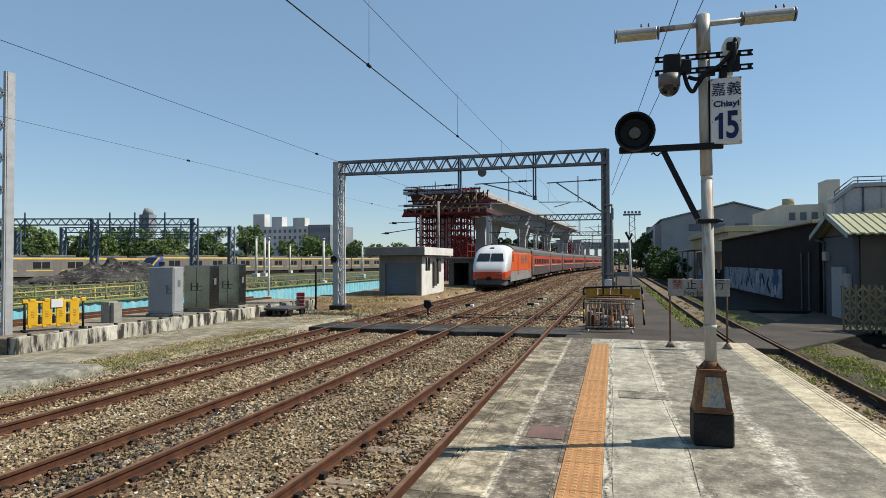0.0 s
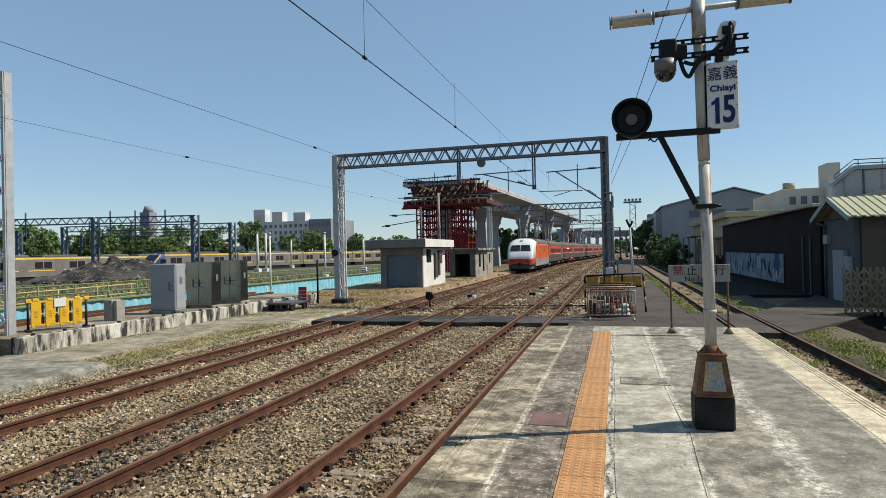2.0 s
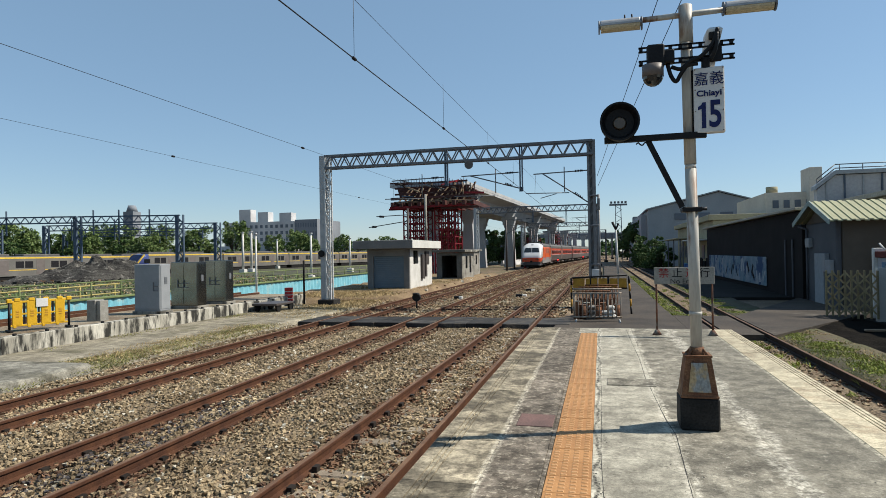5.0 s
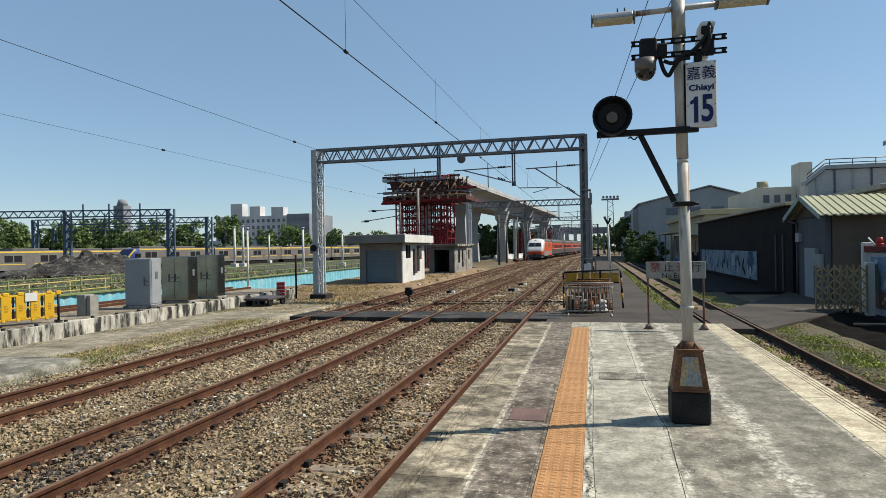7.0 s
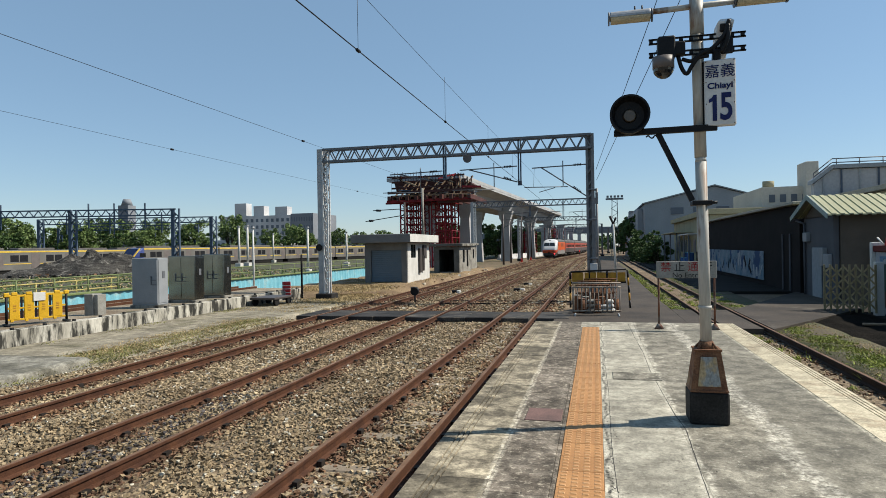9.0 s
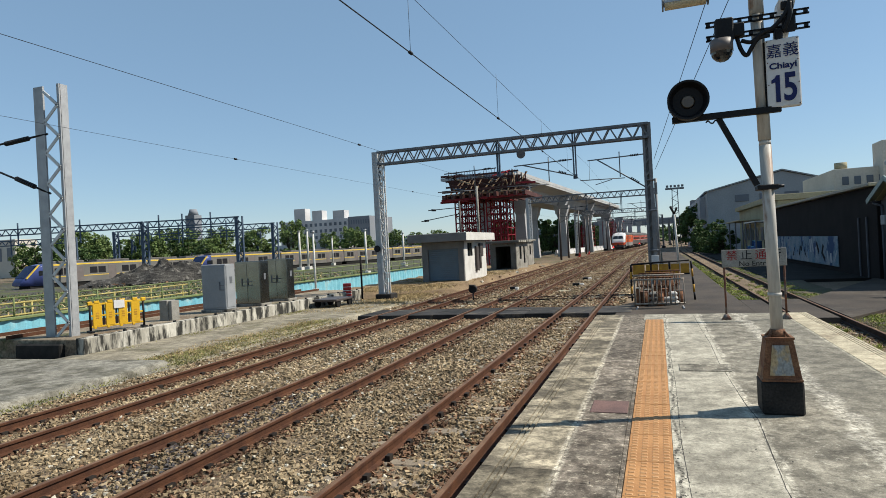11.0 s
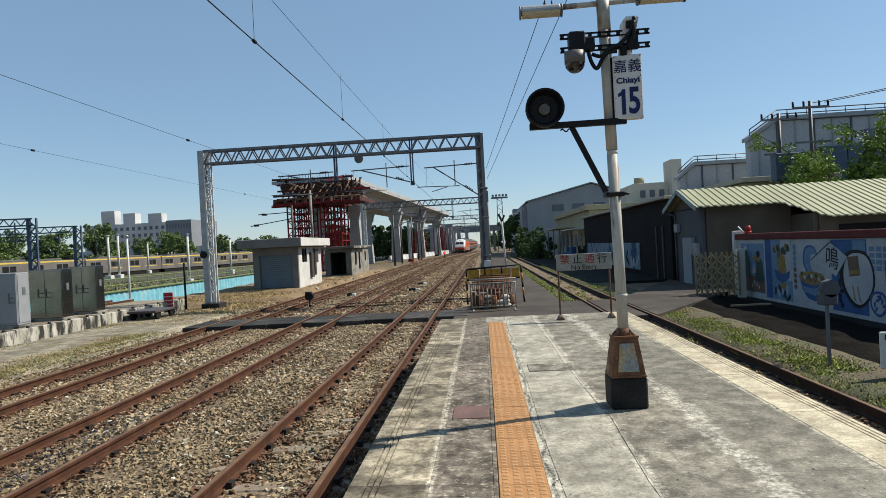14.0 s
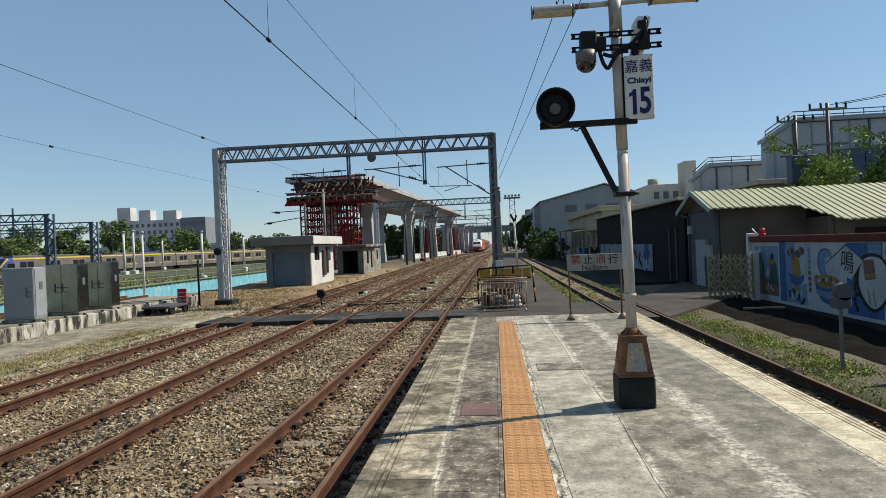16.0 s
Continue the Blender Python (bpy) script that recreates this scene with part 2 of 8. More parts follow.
# Lighter copy of galv; on the lacing it imitates sun caught by the bars.
M["galvpale"] = mat("galvpale", (0.56, 0.56, 0.55), col2=(0.47, 0.47, 0.46), rough=0.5, metal=0.15, scale=4, grain=40, grain_amt=0.1, bump=0.05)
M["steelblue"] = mat("steelblue", (0.07, 0.1, 0.145), col2=(0.05, 0.072, 0.105), rough=0.6, scale=3, grain=30, grain_amt=0.12, bump=0.05)
M["steelgrey"] = mat("steelgrey", (0.157, 0.165, 0.177), col2=(0.11, 0.118, 0.13), rough=0.55, metal=0.2, scale=3, grain=30, grain_amt=0.12, bump=0.05)
M["wire"] = mat("wire", (0.015, 0.015, 0.017), rough=0.5)
M["black"] = mat("black", (0.009, 0.009, 0.01), rough=0.55, scale=4)
M["rust"] = mat("rust", (0.157, 0.0667, 0.0393), col2=(0.0864, 0.0432, 0.0298), scale=7, grain=80, grain_amt=0.35, stain=(0.165, 0.157, 0.141), stain_scale=3.2, stain_lo=0.5, stain_hi=0.62)
M["rustbox"] = mat("rustbox", (0.2, 0.1, 0.05), col2=(0.11, 0.05, 0.028), scale=9, grain=80, grain_amt=0.35, stain=(0.3, 0.2, 0.11), stain_scale=4.0, stain_lo=0.52, stain_hi=0.66)
M["wornplate"] = mat("wornplate", (0.42, 0.33, 0.19), col2=(0.3, 0.2, 0.1), scale=6, grain=70, grain_amt=0.3, stain=(0.24, 0.25, 0.24), stain_scale=5.0, stain_lo=0.5, stain_hi=0.58, stretch=(1, 1, 0.6))
M["rustbright"] = mat("rustbright", (0.19, 0.085, 0.04), col2=(0.09, 0.04, 0.022), scale=5, grain=60, grain_amt=0.35, objvar=0.3)
M["baseblock"] = mat("baseblock", (0.0275, 0.0255, 0.0236), col2=(0.0137, 0.013, 0.0118), scale=4, grain=60, grain_amt=0.4, bump=0.4)
M["polepaint"] = mat("polepaint", (0.47, 0.455, 0.41), col2=(0.36, 0.345, 0.305), scale=4, grain=50, grain_amt=0.12, rough=0.5, bump=0.08,
                     stain=(0.17, 0.1, 0.062), stain_scale=7.0, stain_lo=0.52, stain_hi=0.62, stretch=(1, 1, 0.18))
M["cream"] = mat("cream", (0.455, 0.408, 0.283), col2=(0.393, 0.345, 0.235), rough=0.45, scale=5)
M["signwhite"] = mat("signwhite", (0.612, 0.604, 0.581), col2=(0.549, 0.542, 0.518), rough=0.5, scale=4, grain=40, grain_amt=0.06, stain=(0.393, 0.369, 0.33), stain_scale=5, stain_lo=0.64, stain_hi=0.8)
M["navy"] = mat("navy", (0.00942, 0.0173, 0.0942), rough=0.5)
M["signred"] = mat("signred", (0.275, 0.0236, 0.0236), rough=0.6)
M["yellow"] = mat("yellow", (0.612, 0.361, 0.0236), col2=(0.534, 0.306, 0.0157), rough=0.5, scale=3, grain=30, grain_amt=0.1, bump=0.05)
M["weatheryellow"] = mat("weatheryellow", (0.491, 0.265, 0.0295), col2=(0.334, 0.166, 0.0245), rough=0.6, scale=5, grain=50, grain_amt=0.25)
M["stainless"] = mat("stainless", (0.3, 0.29, 0.25), col2=(0.23, 0.22, 0.19), rough=0.24, metal=1.0, scale=2, grain=30, grain_amt=0.08, bump=0.04)
M["cabgrey"] = mat("cabgrey", (0.255, 0.268, 0.28), col2=(0.215, 0.228, 0.24), rough=0.5, scale=2, grain=30, grain_amt=0.06, bump=0.04)
M["cyan"] = mat("cyan", (0.2, 0.45, 0.53), col2=(0.13, 0.36, 0.45), rough=0.6, scale=2, grain=20, grain_amt=0.12, stain=(0.314, 0.432, 0.432), stain_scale=1.5)
M["railgreen"] = mat("railgreen", (0.157, 0.196, 0.0785), col2=(0.118, 0.149, 0.0628), rough=0.6)
M["railolive"] = mat("railolive", (0.4, 0.33, 0.11), col2=(0.27, 0.23, 0.09), rough=0.6, scale=2, grain=20)
M["orange"] = mat("orange", (0.565, 0.106, 0.0236), col2=(0.502, 0.0864, 0.0196), rough=0.35, scale=1, grain=20, grain_amt=0.05, bump=0.0)
M["coachorange"] = mat("coachorange", (0.46, 0.06, 0.026), col2=(0.38, 0.048, 0.022), rough=0.4, scale=1, grain=20, grain_amt=0.06, bump=0.0)
M["coachgrey"] = mat("coachgrey", (0.157, 0.137, 0.13), col2=(0.118, 0.102, 0.0942), rough=0.5, scale=1, grain=20, grain_amt=0.1, bump=0.0)
M["trainwhite"] = mat("trainwhite", (0.581, 0.589, 0.597), col2=(0.534, 0.542, 0.549), rough=0.3, scale=1, grain=20, grain_amt=0.03, bump=0.0)
M["trainroof"] = mat("trainroof", (0.118, 0.11, 0.104), col2=(0.0785, 0.0746, 0.0707), rough=0.6, scale=1, grain=20, grain_amt=0.15, bump=0.0)
M["bumperred"] = mat("bumperred", (0.55, 0.075, 0.03), rough=0.4, scale=1, bump=0.0)
M["glassdark"] = mat("glassdark", (0.014, 0.017, 0.02), rough=0.08, bump=0.0, grain_amt=0.0, spec=0.6)
M["windowdark"] = mat("windowdark", (0.025, 0.025, 0.028), rough=0.15, bump=0.0, grain_amt=0.1, spec=0.2)
M["lampred"] = glow("lampred", (1.0, 0.03, 0.03), 4.0)
M["wornlens"] = mat("wornlens", (0.11, 0.085, 0.06), col2=(0.065, 0.05, 0.036), rough=0.35, scale=14, grain=60, grain_amt=0.2, spec=0.5, bump=0.05)
M["emusilver"] = mat("emusilver", (0.165, 0.158, 0.145), col2=(0.125, 0.12, 0.11), rough=0.5, scale=0.6, grain=10, grain_amt=0.06, bump=0.0)
M["emuyellow"] = mat("emuyellow", (0.72, 0.49, 0.07), rough=0.45, scale=1, bump=0.0)
M["emublue"] = mat("emublue", (0.012, 0.022, 0.075), rough=0.2, scale=1, bump=0.0)
M["scaffred"] = mat("scaffred", (0.25, 0.0155, 0.022), col2=(0.15, 0.01, 0.014), rough=0.55, scale=1, grain=10, grain_amt=0.2, bump=0.0)
M["formwork"] = mat("formwork", (0.0864, 0.0314, 0.0267), col2=(0.0471, 0.022, 0.0188), rough=0.7, scale=0.8, grain=8, grain_amt=0.3, bump=0.0)
M["timber"] = mat("timber", (0.33, 0.243, 0.157), col2=(0.235, 0.157, 0.102), scale=2, grain=20)
M["bark"] = mat("bark", (0.0785, 0.0589, 0.0393), col2=(0.0471, 0.0353, 0.0236), scale=5, grain=40, grain_amt=0.3)
M["leaf"] = mat("leaf", (0.15, 0.205, 0.065), col2=(0.09, 0.135, 0.04), rough=0.6, scale=0.7, grain=8, grain_amt=0.3, island=0.45, bump=0.0)
M["leafdark"] = mat("leafdark", (0.075, 0.125, 0.035), col2=(0.045, 0.08, 0.022), rough=0.6, scale=0.6, grain=8, grain_amt=0.3, island=0.45, bump=0.0)
M["leafbright"] = mat("leafbright", (0.2, 0.29, 0.055), col2=(0.11, 0.175, 0.035), rough=0.6, scale=0.7, grain=8, grain_amt=0.3, island=0.4, bump=0.0)
M["grass"] = mat("grass", (0.27, 0.31, 0.06), col2=(0.17, 0.195, 0.042), rough=0.8, scale=1.0, grain=10, grain_amt=0.3, island=0.5, bump=0.0)
M["olivegrass"] = mat("olivegrass", (0.24, 0.23, 0.085), col2=(0.15, 0.15, 0.055), rough=0.85, scale=1.0, grain=10, grain_amt=0.3, island=0.4, bump=0.0)
M["drygrass"] = mat("drygrass", (0.4, 0.305, 0.155), col2=(0.27, 0.2, 0.1), rough=0.85, scale=1.0, grain=10, grain_amt=0.3, island=0.4, bump=0.0)
M["grassground"] = mat("grassground", (0.05, 0.06, 0.02), col2=(0.085, 0.066, 0.042), scale=0.9, grain=18, grain_amt=0.4, bump=0.6, bump_dist=0.03)
M["dryground"] = mat("dryground", (0.25, 0.18, 0.1), col2=(0.15, 0.1, 0.058), scale=0.8, grain=18, grain_amt=0.35, bump=0.6, bump_dist=0.03)
M["shedwall"] = mat("shedwall", (0.1, 0.083, 0.066), col2=(0.075, 0.062, 0.049), scale=1.0, grain=30, grain_amt=0.15)
M["shedgrey"] = mat("shedgrey", (0.088, 0.092, 0.102), col2=(0.065, 0.069, 0.078), scale=1.0, grain=30, grain_amt=0.12)
M["darkwall"] = mat("darkwall", (0.0155, 0.0138, 0.0142), col2=(0.0095, 0.0088, 0.009), scale=0.9, grain=20, grain_amt=0.25, spec=0.1)
M["roofgreen"] = mat("roofgreen", (0.387, 0.378, 0.238), col2=(0.334, 0.326, 0.202), rough=0.5, scale=0.6, grain=20, grain_amt=0.08, bump=0.05)
M["rooftrim"] = mat("rooftrim", (0.283, 0.353, 0.33), rough=0.55)
M["flatroof"] = mat("flatroof", (0.33, 0.314, 0.259), col2=(0.267, 0.251, 0.204), rough=0.7, scale=0.6, grain=10)
M["palewall"] = mat("palewall", (0.36, 0.33, 0.215), col2=(0.29, 0.265, 0.175), scale=0.6, grain=12, grain_amt=0.12, stain=(0.134, 0.12, 0.096), stain_scale=0.7, stain_lo=0.6, stain_hi=0.8)
M["warehouse"] = mat("warehouse", (0.26, 0.29, 0.31), col2=(0.22, 0.245, 0.265), rough=0.6, scale=0.4, grain=6, grain_amt=0.1, bump=0.0)
M["warelight"] = mat("warelight", (0.34, 0.36, 0.385), col2=(0.285, 0.305, 0.33), rough=0.6, scale=0.4, grain=6, grain_amt=0.1, bump=0.0)
M["warmwall"] = mat("warmwall", (0.48, 0.456, 0.4), col2=(0.416, 0.392, 0.344), scale=0.3, grain=5, grain_amt=0.08, bump=0.0)
M["farwhite"] = mat("farwhite", (0.52, 0.52, 0.52), col2=(0.4, 0.4, 0.41), scale=0.1, grain=2, grain_amt=0.1, bump=0.0)
M["fargrey"] = mat("fargrey", (0.2, 0.215, 0.24), col2=(0.16, 0.175, 0.195), scale=0.1, grain=2, grain_amt=0.06, bump=0.0)
M["farwindow"] = mat("farwindow", (0.126, 0.149, 0.181), rough=0.3, scale=0.1, grain_amt=0.0, bump=0.0)
M["coping_red"] = mat("coping_red", (0.126, 0.0275, 0.0236), col2=(0.0864, 0.022, 0.0196), scale=2, grain=30)
M["mural_white"] = mat("mural_white", (0.36, 0.37, 0.38), col2=(0.28, 0.295, 0.32), scale=1.4, grain=20, grain_amt=0.1, bump=0.05)
M["mural_blue"] = mat("mural_blue", (0.0447, 0.0984, 0.224), col2=(0.0313, 0.0716, 0.178), scale=1.4, grain=20, bump=0.05)
M["mural_sky"] = mat("mural_sky", (0.131, 0.21, 0.308), col2=(0.0935, 0.168, 0.262), scale=1.4, grain=20, bump=0.05)
M["mural_green"] = mat("mural_green", (0.0467, 0.0779, 0.0584), col2=(0.0312, 0.0506, 0.0467), scale=1.4, grain=20, bump=0.05)
M["mural_ochre"] = mat("mural_ochre", (0.24, 0.17, 0.055), col2=(0.18, 0.12, 0.045), scale=1.4, grain=20, bump=0.05)
M["mural_brown"] = mat("mural_brown", (0.141, 0.0942, 0.0707), scale=1.4, grain=20, bump=0.05)
M["gatebrass"] = mat("gatebrass", (0.27, 0.225, 0.13), col2=(0.19, 0.15, 0.08), rough=0.5, metal=0.3, scale=4)
M["drumred"] = mat("drumred", (0.471, 0.0393, 0.0353), rough=0.5, scale=3)
M["tyre"] = mat("tyre", (0.0125, 0.012, 0.0115), rough=0.85)
# Stained off-white; on the no-entry board its grey imitates shade.
M["dingywhite"] = mat("dingywhite", (0.267, 0.259, 0.235), col2=(0.188, 0.181, 0.157), rough=0.7, scale=4, grain=40, grain_amt=0.2, stain=(0.11, 0.0942, 0.0785), stain_scale=5, stain_lo=0.58, stain_hi=0.72)
# Near-black asphalt colour stands in for shade cast by wall and sheds.
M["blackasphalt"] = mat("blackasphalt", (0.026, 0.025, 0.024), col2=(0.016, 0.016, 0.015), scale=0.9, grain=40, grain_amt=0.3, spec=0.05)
# Dark soil, taken down to near black in place of the wall's shade.
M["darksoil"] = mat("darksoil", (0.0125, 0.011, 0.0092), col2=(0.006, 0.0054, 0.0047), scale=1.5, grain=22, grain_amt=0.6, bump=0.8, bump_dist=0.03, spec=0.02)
M["emunose"] = mat("emunose", (0.05, 0.07, 0.2), col2=(0.04, 0.055, 0.16), rough=0.3, scale=1, bump=0.0)
M["stonepale"] = mat("stonepale", (0.5, 0.47, 0.39), col2=(0.36, 0.33, 0.26), scale=0.6, grain=90, grain_amt=0.2, island=0.3, bump=0.2)
M["stonerust"] = mat("stonerust", (0.2, 0.115, 0.065), col2=(0.1, 0.056, 0.034), scale=0.6, grain=90, grain_amt=0.25, island=0.6, bump=0.2)
M["stainwall"] = mat("stainwall", (0.46, 0.44, 0.38), col2=(0.26, 0.245, 0.205), scale=2.6, grain=30, grain_amt=0.2,
                     stain=(0.03, 0.029, 0.025), stain_scale=3.6, stain_lo=0.46, stain_hi=0.56, stretch=(1, 1, 0.25))
M["yardbed"] = mat("yardbed", (0.085, 0.076, 0.062), col2=(0.05, 0.045, 0.038), scale=0.5, grain=9, grain_amt=0.6, bump=0.8, bump_dist=0.05, stain=(0.075, 0.09, 0.03), stain_scale=0.3, stain_lo=0.47, stain_hi=0.6)
M["terracebed"] = mat("terracebed", (0.27, 0.23, 0.17), col2=(0.14, 0.105, 0.07), scale=0.9, grain=16, grain_amt=0.45, bump=0.6, bump_dist=0.03, stain=(0.06, 0.07, 0.025), stain_scale=0.8, stain_lo=0.57, stain_hi=0.66)
M["graffiti"] = mat("graffiti", (0.26, 0.28, 0.3), col2=(0.1, 0.17, 0.22), scale=0.9, grain=12, grain_amt=0.2, bump=0.05, stain=(0.03, 0.06, 0.13), stain_scale=0.8, stain_lo=0.52, stain_hi=0.58)


# ---- mesh helpers ----
def box(bm, x0, x1, y0, y1, z0, z1, mi=0):
    vs = [bm.verts.new(p) for p in ((x0, y0, z0), (x1, y0, z0), (x1, y1, z0), (x0, y1, z0), (x0, y0, z1), (x1, y0, z1), (x1, y1, z1), (x0, y1, z1))]
    for f in ((3, 2, 1, 0), (4, 5, 6, 7), (0, 1, 5, 4), (1, 2, 6, 5), (2, 3, 7, 6), (3, 0, 4, 7)):
        bm.faces.new([vs[i] for i in f]).material_index = mi
    return vs


def rbox(bm, x0, x1, y0, y1, z0, z1, r=0.01, mi=0):
    """A box with bevelled edges."""
    b2 = bmesh.new()
    box(b2, x0, x1, y0, y1, z0, z1)
    bmesh.ops.bevel(b2, geom=b2.edges[:], offset=r, segments=1, affect="EDGES")
    join(bm, b2, mi)


def join(bm, b2, mi=0):
    vm = {v: bm.verts.new(v.co) for v in b2.verts}
    for f in b2.faces:
        bm.faces.new([vm[v] for v in f.verts]).material_index = mi
    b2.free()


def frame_of(a, b):
    a, b = Vector(a), Vector(b)
    d = (b - a).normalized()
    up = Vector((0, 0, 1)) if abs(d.z) < 0.95 else Vector((0, 1, 0))
    s = d.cross(up).normalized()
    return a, b, s, s.cross(d).normalized()


def rod(bm, a, b, r, r2=None, n=8, mi=0, smooth=True):
    a, b, s, u = frame_of(a, b)
    r2 = r if r2 is None else r2
    A = [bm.verts.new(a + (s * math.cos(t) + u * math.sin(t)) * r) for t in (2 * math.pi * i / n for i in range(n))]
    B = [bm.verts.new(b + (s * math.cos(t) + u * math.sin(t)) * r2) for t in (2 * math.pi * i / n for i in range(n))]
    for i in range(n):
        f = bm.faces.new((A[i], A[(i + 1) % n], B[(i + 1) % n], B[i]))
        f.material_index, f.smooth = mi, smooth
    bm.faces.new(A[::-1]).material_index = mi
    bm.faces.new(B).material_index = mi


def beam(bm, a, b, w, h, mi=0):
    """A bar of rectangular section from a to b."""
    a, b, s, u = frame_of(a, b)
    s, u = s * (w / 2), u * (h / 2)
    A = [bm.verts.new(a + p) for p in (-s - u, s - u, s + u, -s + u)]
    B = [bm.verts.new(b + p) for p in (-s - u, s - u, s + u, -s + u)]
    for i in range(4):
        bm.faces.new((A[i], A[(i + 1) % 4], B[(i + 1) % 4], B[i])).material_index = mi
    bm.faces.new(A[::-1]).material_index = mi
    bm.faces.new(B).material_index = mi


def loft(bm, rings, mi=0, smooth=False, cap=True):
    R = [[bm.verts.new(p) for p in ring] for ring in rings]
    n = len(R[0])
    for A, B in zip(R, R[1:]):
        for i in range(n):
            f = bm.faces.new((A[i], A[(i + 1) % n], B[(i + 1) % n], B[i]))
            f.material_index, f.smooth = mi, smooth
    if cap:
        bm.faces.new(R[0][::-1]).material_index = mi
        bm.faces.new(R[-1]).material_index = mi
    return R


def part(name, bm, material, parent=None, label=""):
    me = bpy.data.meshes.new(name)
    bmesh.ops.recalc_face_normals(bm, faces=bm.faces[:])
    bm.to_mesh(me)
    bm.free()
    for m in (material if isinstance(material, (list, tuple)) else [material]):
        me.materials.append(M[m])
    ob = new(name, me)
    if parent is not None:
        ob.parent = parent
    if label:
        ob["label"] = label
    return ob


def empty(name, label, category, group="", at=(0, 0, 0), kind=""):
    ob = new(name)
    ob.location = at
    return tagged(ob, label, category, group, kind)


def piece(name, me, parent, m):
    ob = new(name, me)
    ob.parent = parent
    ob.matrix_basis = m
    return ob


def mesh_of(name, bm, *mats):
    me = bpy.data.meshes.new(name)
    bmesh.ops.recalc_face_normals(bm, faces=bm.faces[:])
    bm.to_mesh(me)
    bm.free()
    for m in mats:
        me.materials.append(M[m])
    return me


def cloud(name, V, F, material, parent=None):
    """A mesh from arrays of points and of triangles."""
    me = bpy.data.meshes.new(name)
    me.vertices.add(len(V))
    me.vertices.foreach_set("co", V.astype(np.float32).ravel())
    me.loops.add(F.size)
    me.loops.foreach_set("vertex_index", F.astype(np.int32).ravel())
    me.polygons.add(len(F))
    me.polygons.foreach_set("loop_start", np.arange(0, F.size, 3, dtype=np.int32))
    me.update(calc_edges=True)
    me.validate()
    me.shade_flat()
    me.materials.append(M[material])
    ob = new(name, me)
    ob.parent = parent
    return ob


RAIL_Z, BED_Z = -0.78, -0.95


def bend(y):
    """How far the lines swing to the right in the distance."""
    s = min(max((y - 100) / 115, 0), 1)
    return 4.2 * s * s * (3 - 2 * s)


def lane2(y):
    return -5.75 + float(np.interp(y, (10, 39, 75, 115, 168), (0, -0.35, -0.5, -0.45, 0))) + bend(y)


def lane3(y):
    return -8.87 + float(np.interp(y, (12, 30, 52, 80, 115, 168), (0, -0.33, -0.6, -0.75, -0.7, 0))) + bend(y)
M["coachlower"] = mat("coachlower", (0.0785, 0.0667, 0.0628), col2=(0.055, 0.0471, 0.0447), rough=0.45, scale=1, grain=20, grain_amt=0.12, bump=0.0)
M["powergrey"] = mat("powergrey", (0.235, 0.228, 0.224), col2=(0.188, 0.181, 0.177), rough=0.45, scale=1.2, grain=20, grain_amt=0.08, bump=0.0)
M["headlamp"] = mat("headlamp", (0.235, 0.0785, 0.0314), rough=0.15, bump=0.0, grain_amt=0.0, spec=0.6)
M["fencesteel"] = mat("fencesteel", (0.33, 0.29, 0.24), col2=(0.2, 0.15, 0.11), rough=0.6, scale=9, grain=60, grain_amt=0.25, bump=0.1)
M["steelpost"] = mat("steelpost", (0.185, 0.188, 0.192), col2=(0.13, 0.132, 0.136), rough=0.5, metal=0.2, scale=3, grain=30, grain_amt=0.15, bump=0.05)

# ---- ground ----
bm = bmesh.new()
xs = [-1500, -400, -120, -60, -30, -14, -10.5, -1.3, 2.5, 6, 12, 30, 80, 400, 1500]
ys = [-300, -60, -10, 5, 30, 60, 120, 250, 600, 2500]
grid = [[bm.verts.new((x, y, -1.0 if x > -21 else -1.1)) for x in xs] for y in ys]
for j in range(len(ys) - 1):
    for i in range(len(xs) - 1):
        bm.faces.new((grid[j][i], grid[j][i + 1], grid[j + 1][i + 1], grid[j + 1][i]))
ground = tagged(part("ground", bm, "dirt"), "bare brown earth with patches of weeds round the tracks", "ground", kind="structure")


def strip(name, x0, x1, ys, z, material, label, category, follow=True, step_noise=0.0, drop=0.08, rise=0.0):
    """A long raised bed between x0 and x1, that follows the tracks' bend."""
    b = bmesh.new()
    rows = []
    n = max(2, int(abs(x1 - x0) / 0.5) + 1)
    for y in ys:
        o = bend(y) if follow else 0
        low = (z + 1.01) * (1 - min(1, (y - ys[0]) / rise)) if rise else 0
        row = [b.verts.new((x0 - drop + o, y, -1.02))]
        for i in range(n):
            x = x0 + (x1 - x0) * i / (n - 1)
            row.append(b.verts.new((x + o, y, z - low + step_noise * noise.noise((x * 1.3, y * 1.3, 0)))))
        row.append(b.verts.new((x1 + drop + o, y, -1.02)))
        rows.append(row)
    for A, B in zip(rows, rows[1:]):
        for i in range(len(A) - 1):
            b.faces.new((A[i], A[i + 1], B[i + 1], B[i])).smooth = True
    return tagged(part(name, b, material), label, category, kind="structure")


far_ys = [-25 + 0.6 * i for i in range(90)] + list(range(30, 100, 5)) + list(range(100, 330, 8))
ballast = strip("ballast_bed", -10.5, -1.28, far_ys, BED_Z, "ballast", "brown and grey crushed stone ballast under the tracks", "ballast", step_noise=0.035, drop=0.5)
strip("ballast_siding", 2.46, 5.0, far_ys, BED_Z, "ballast", "dirty ballast of the overgrown siding", "ballast", step_noise=0.03, drop=0.2)


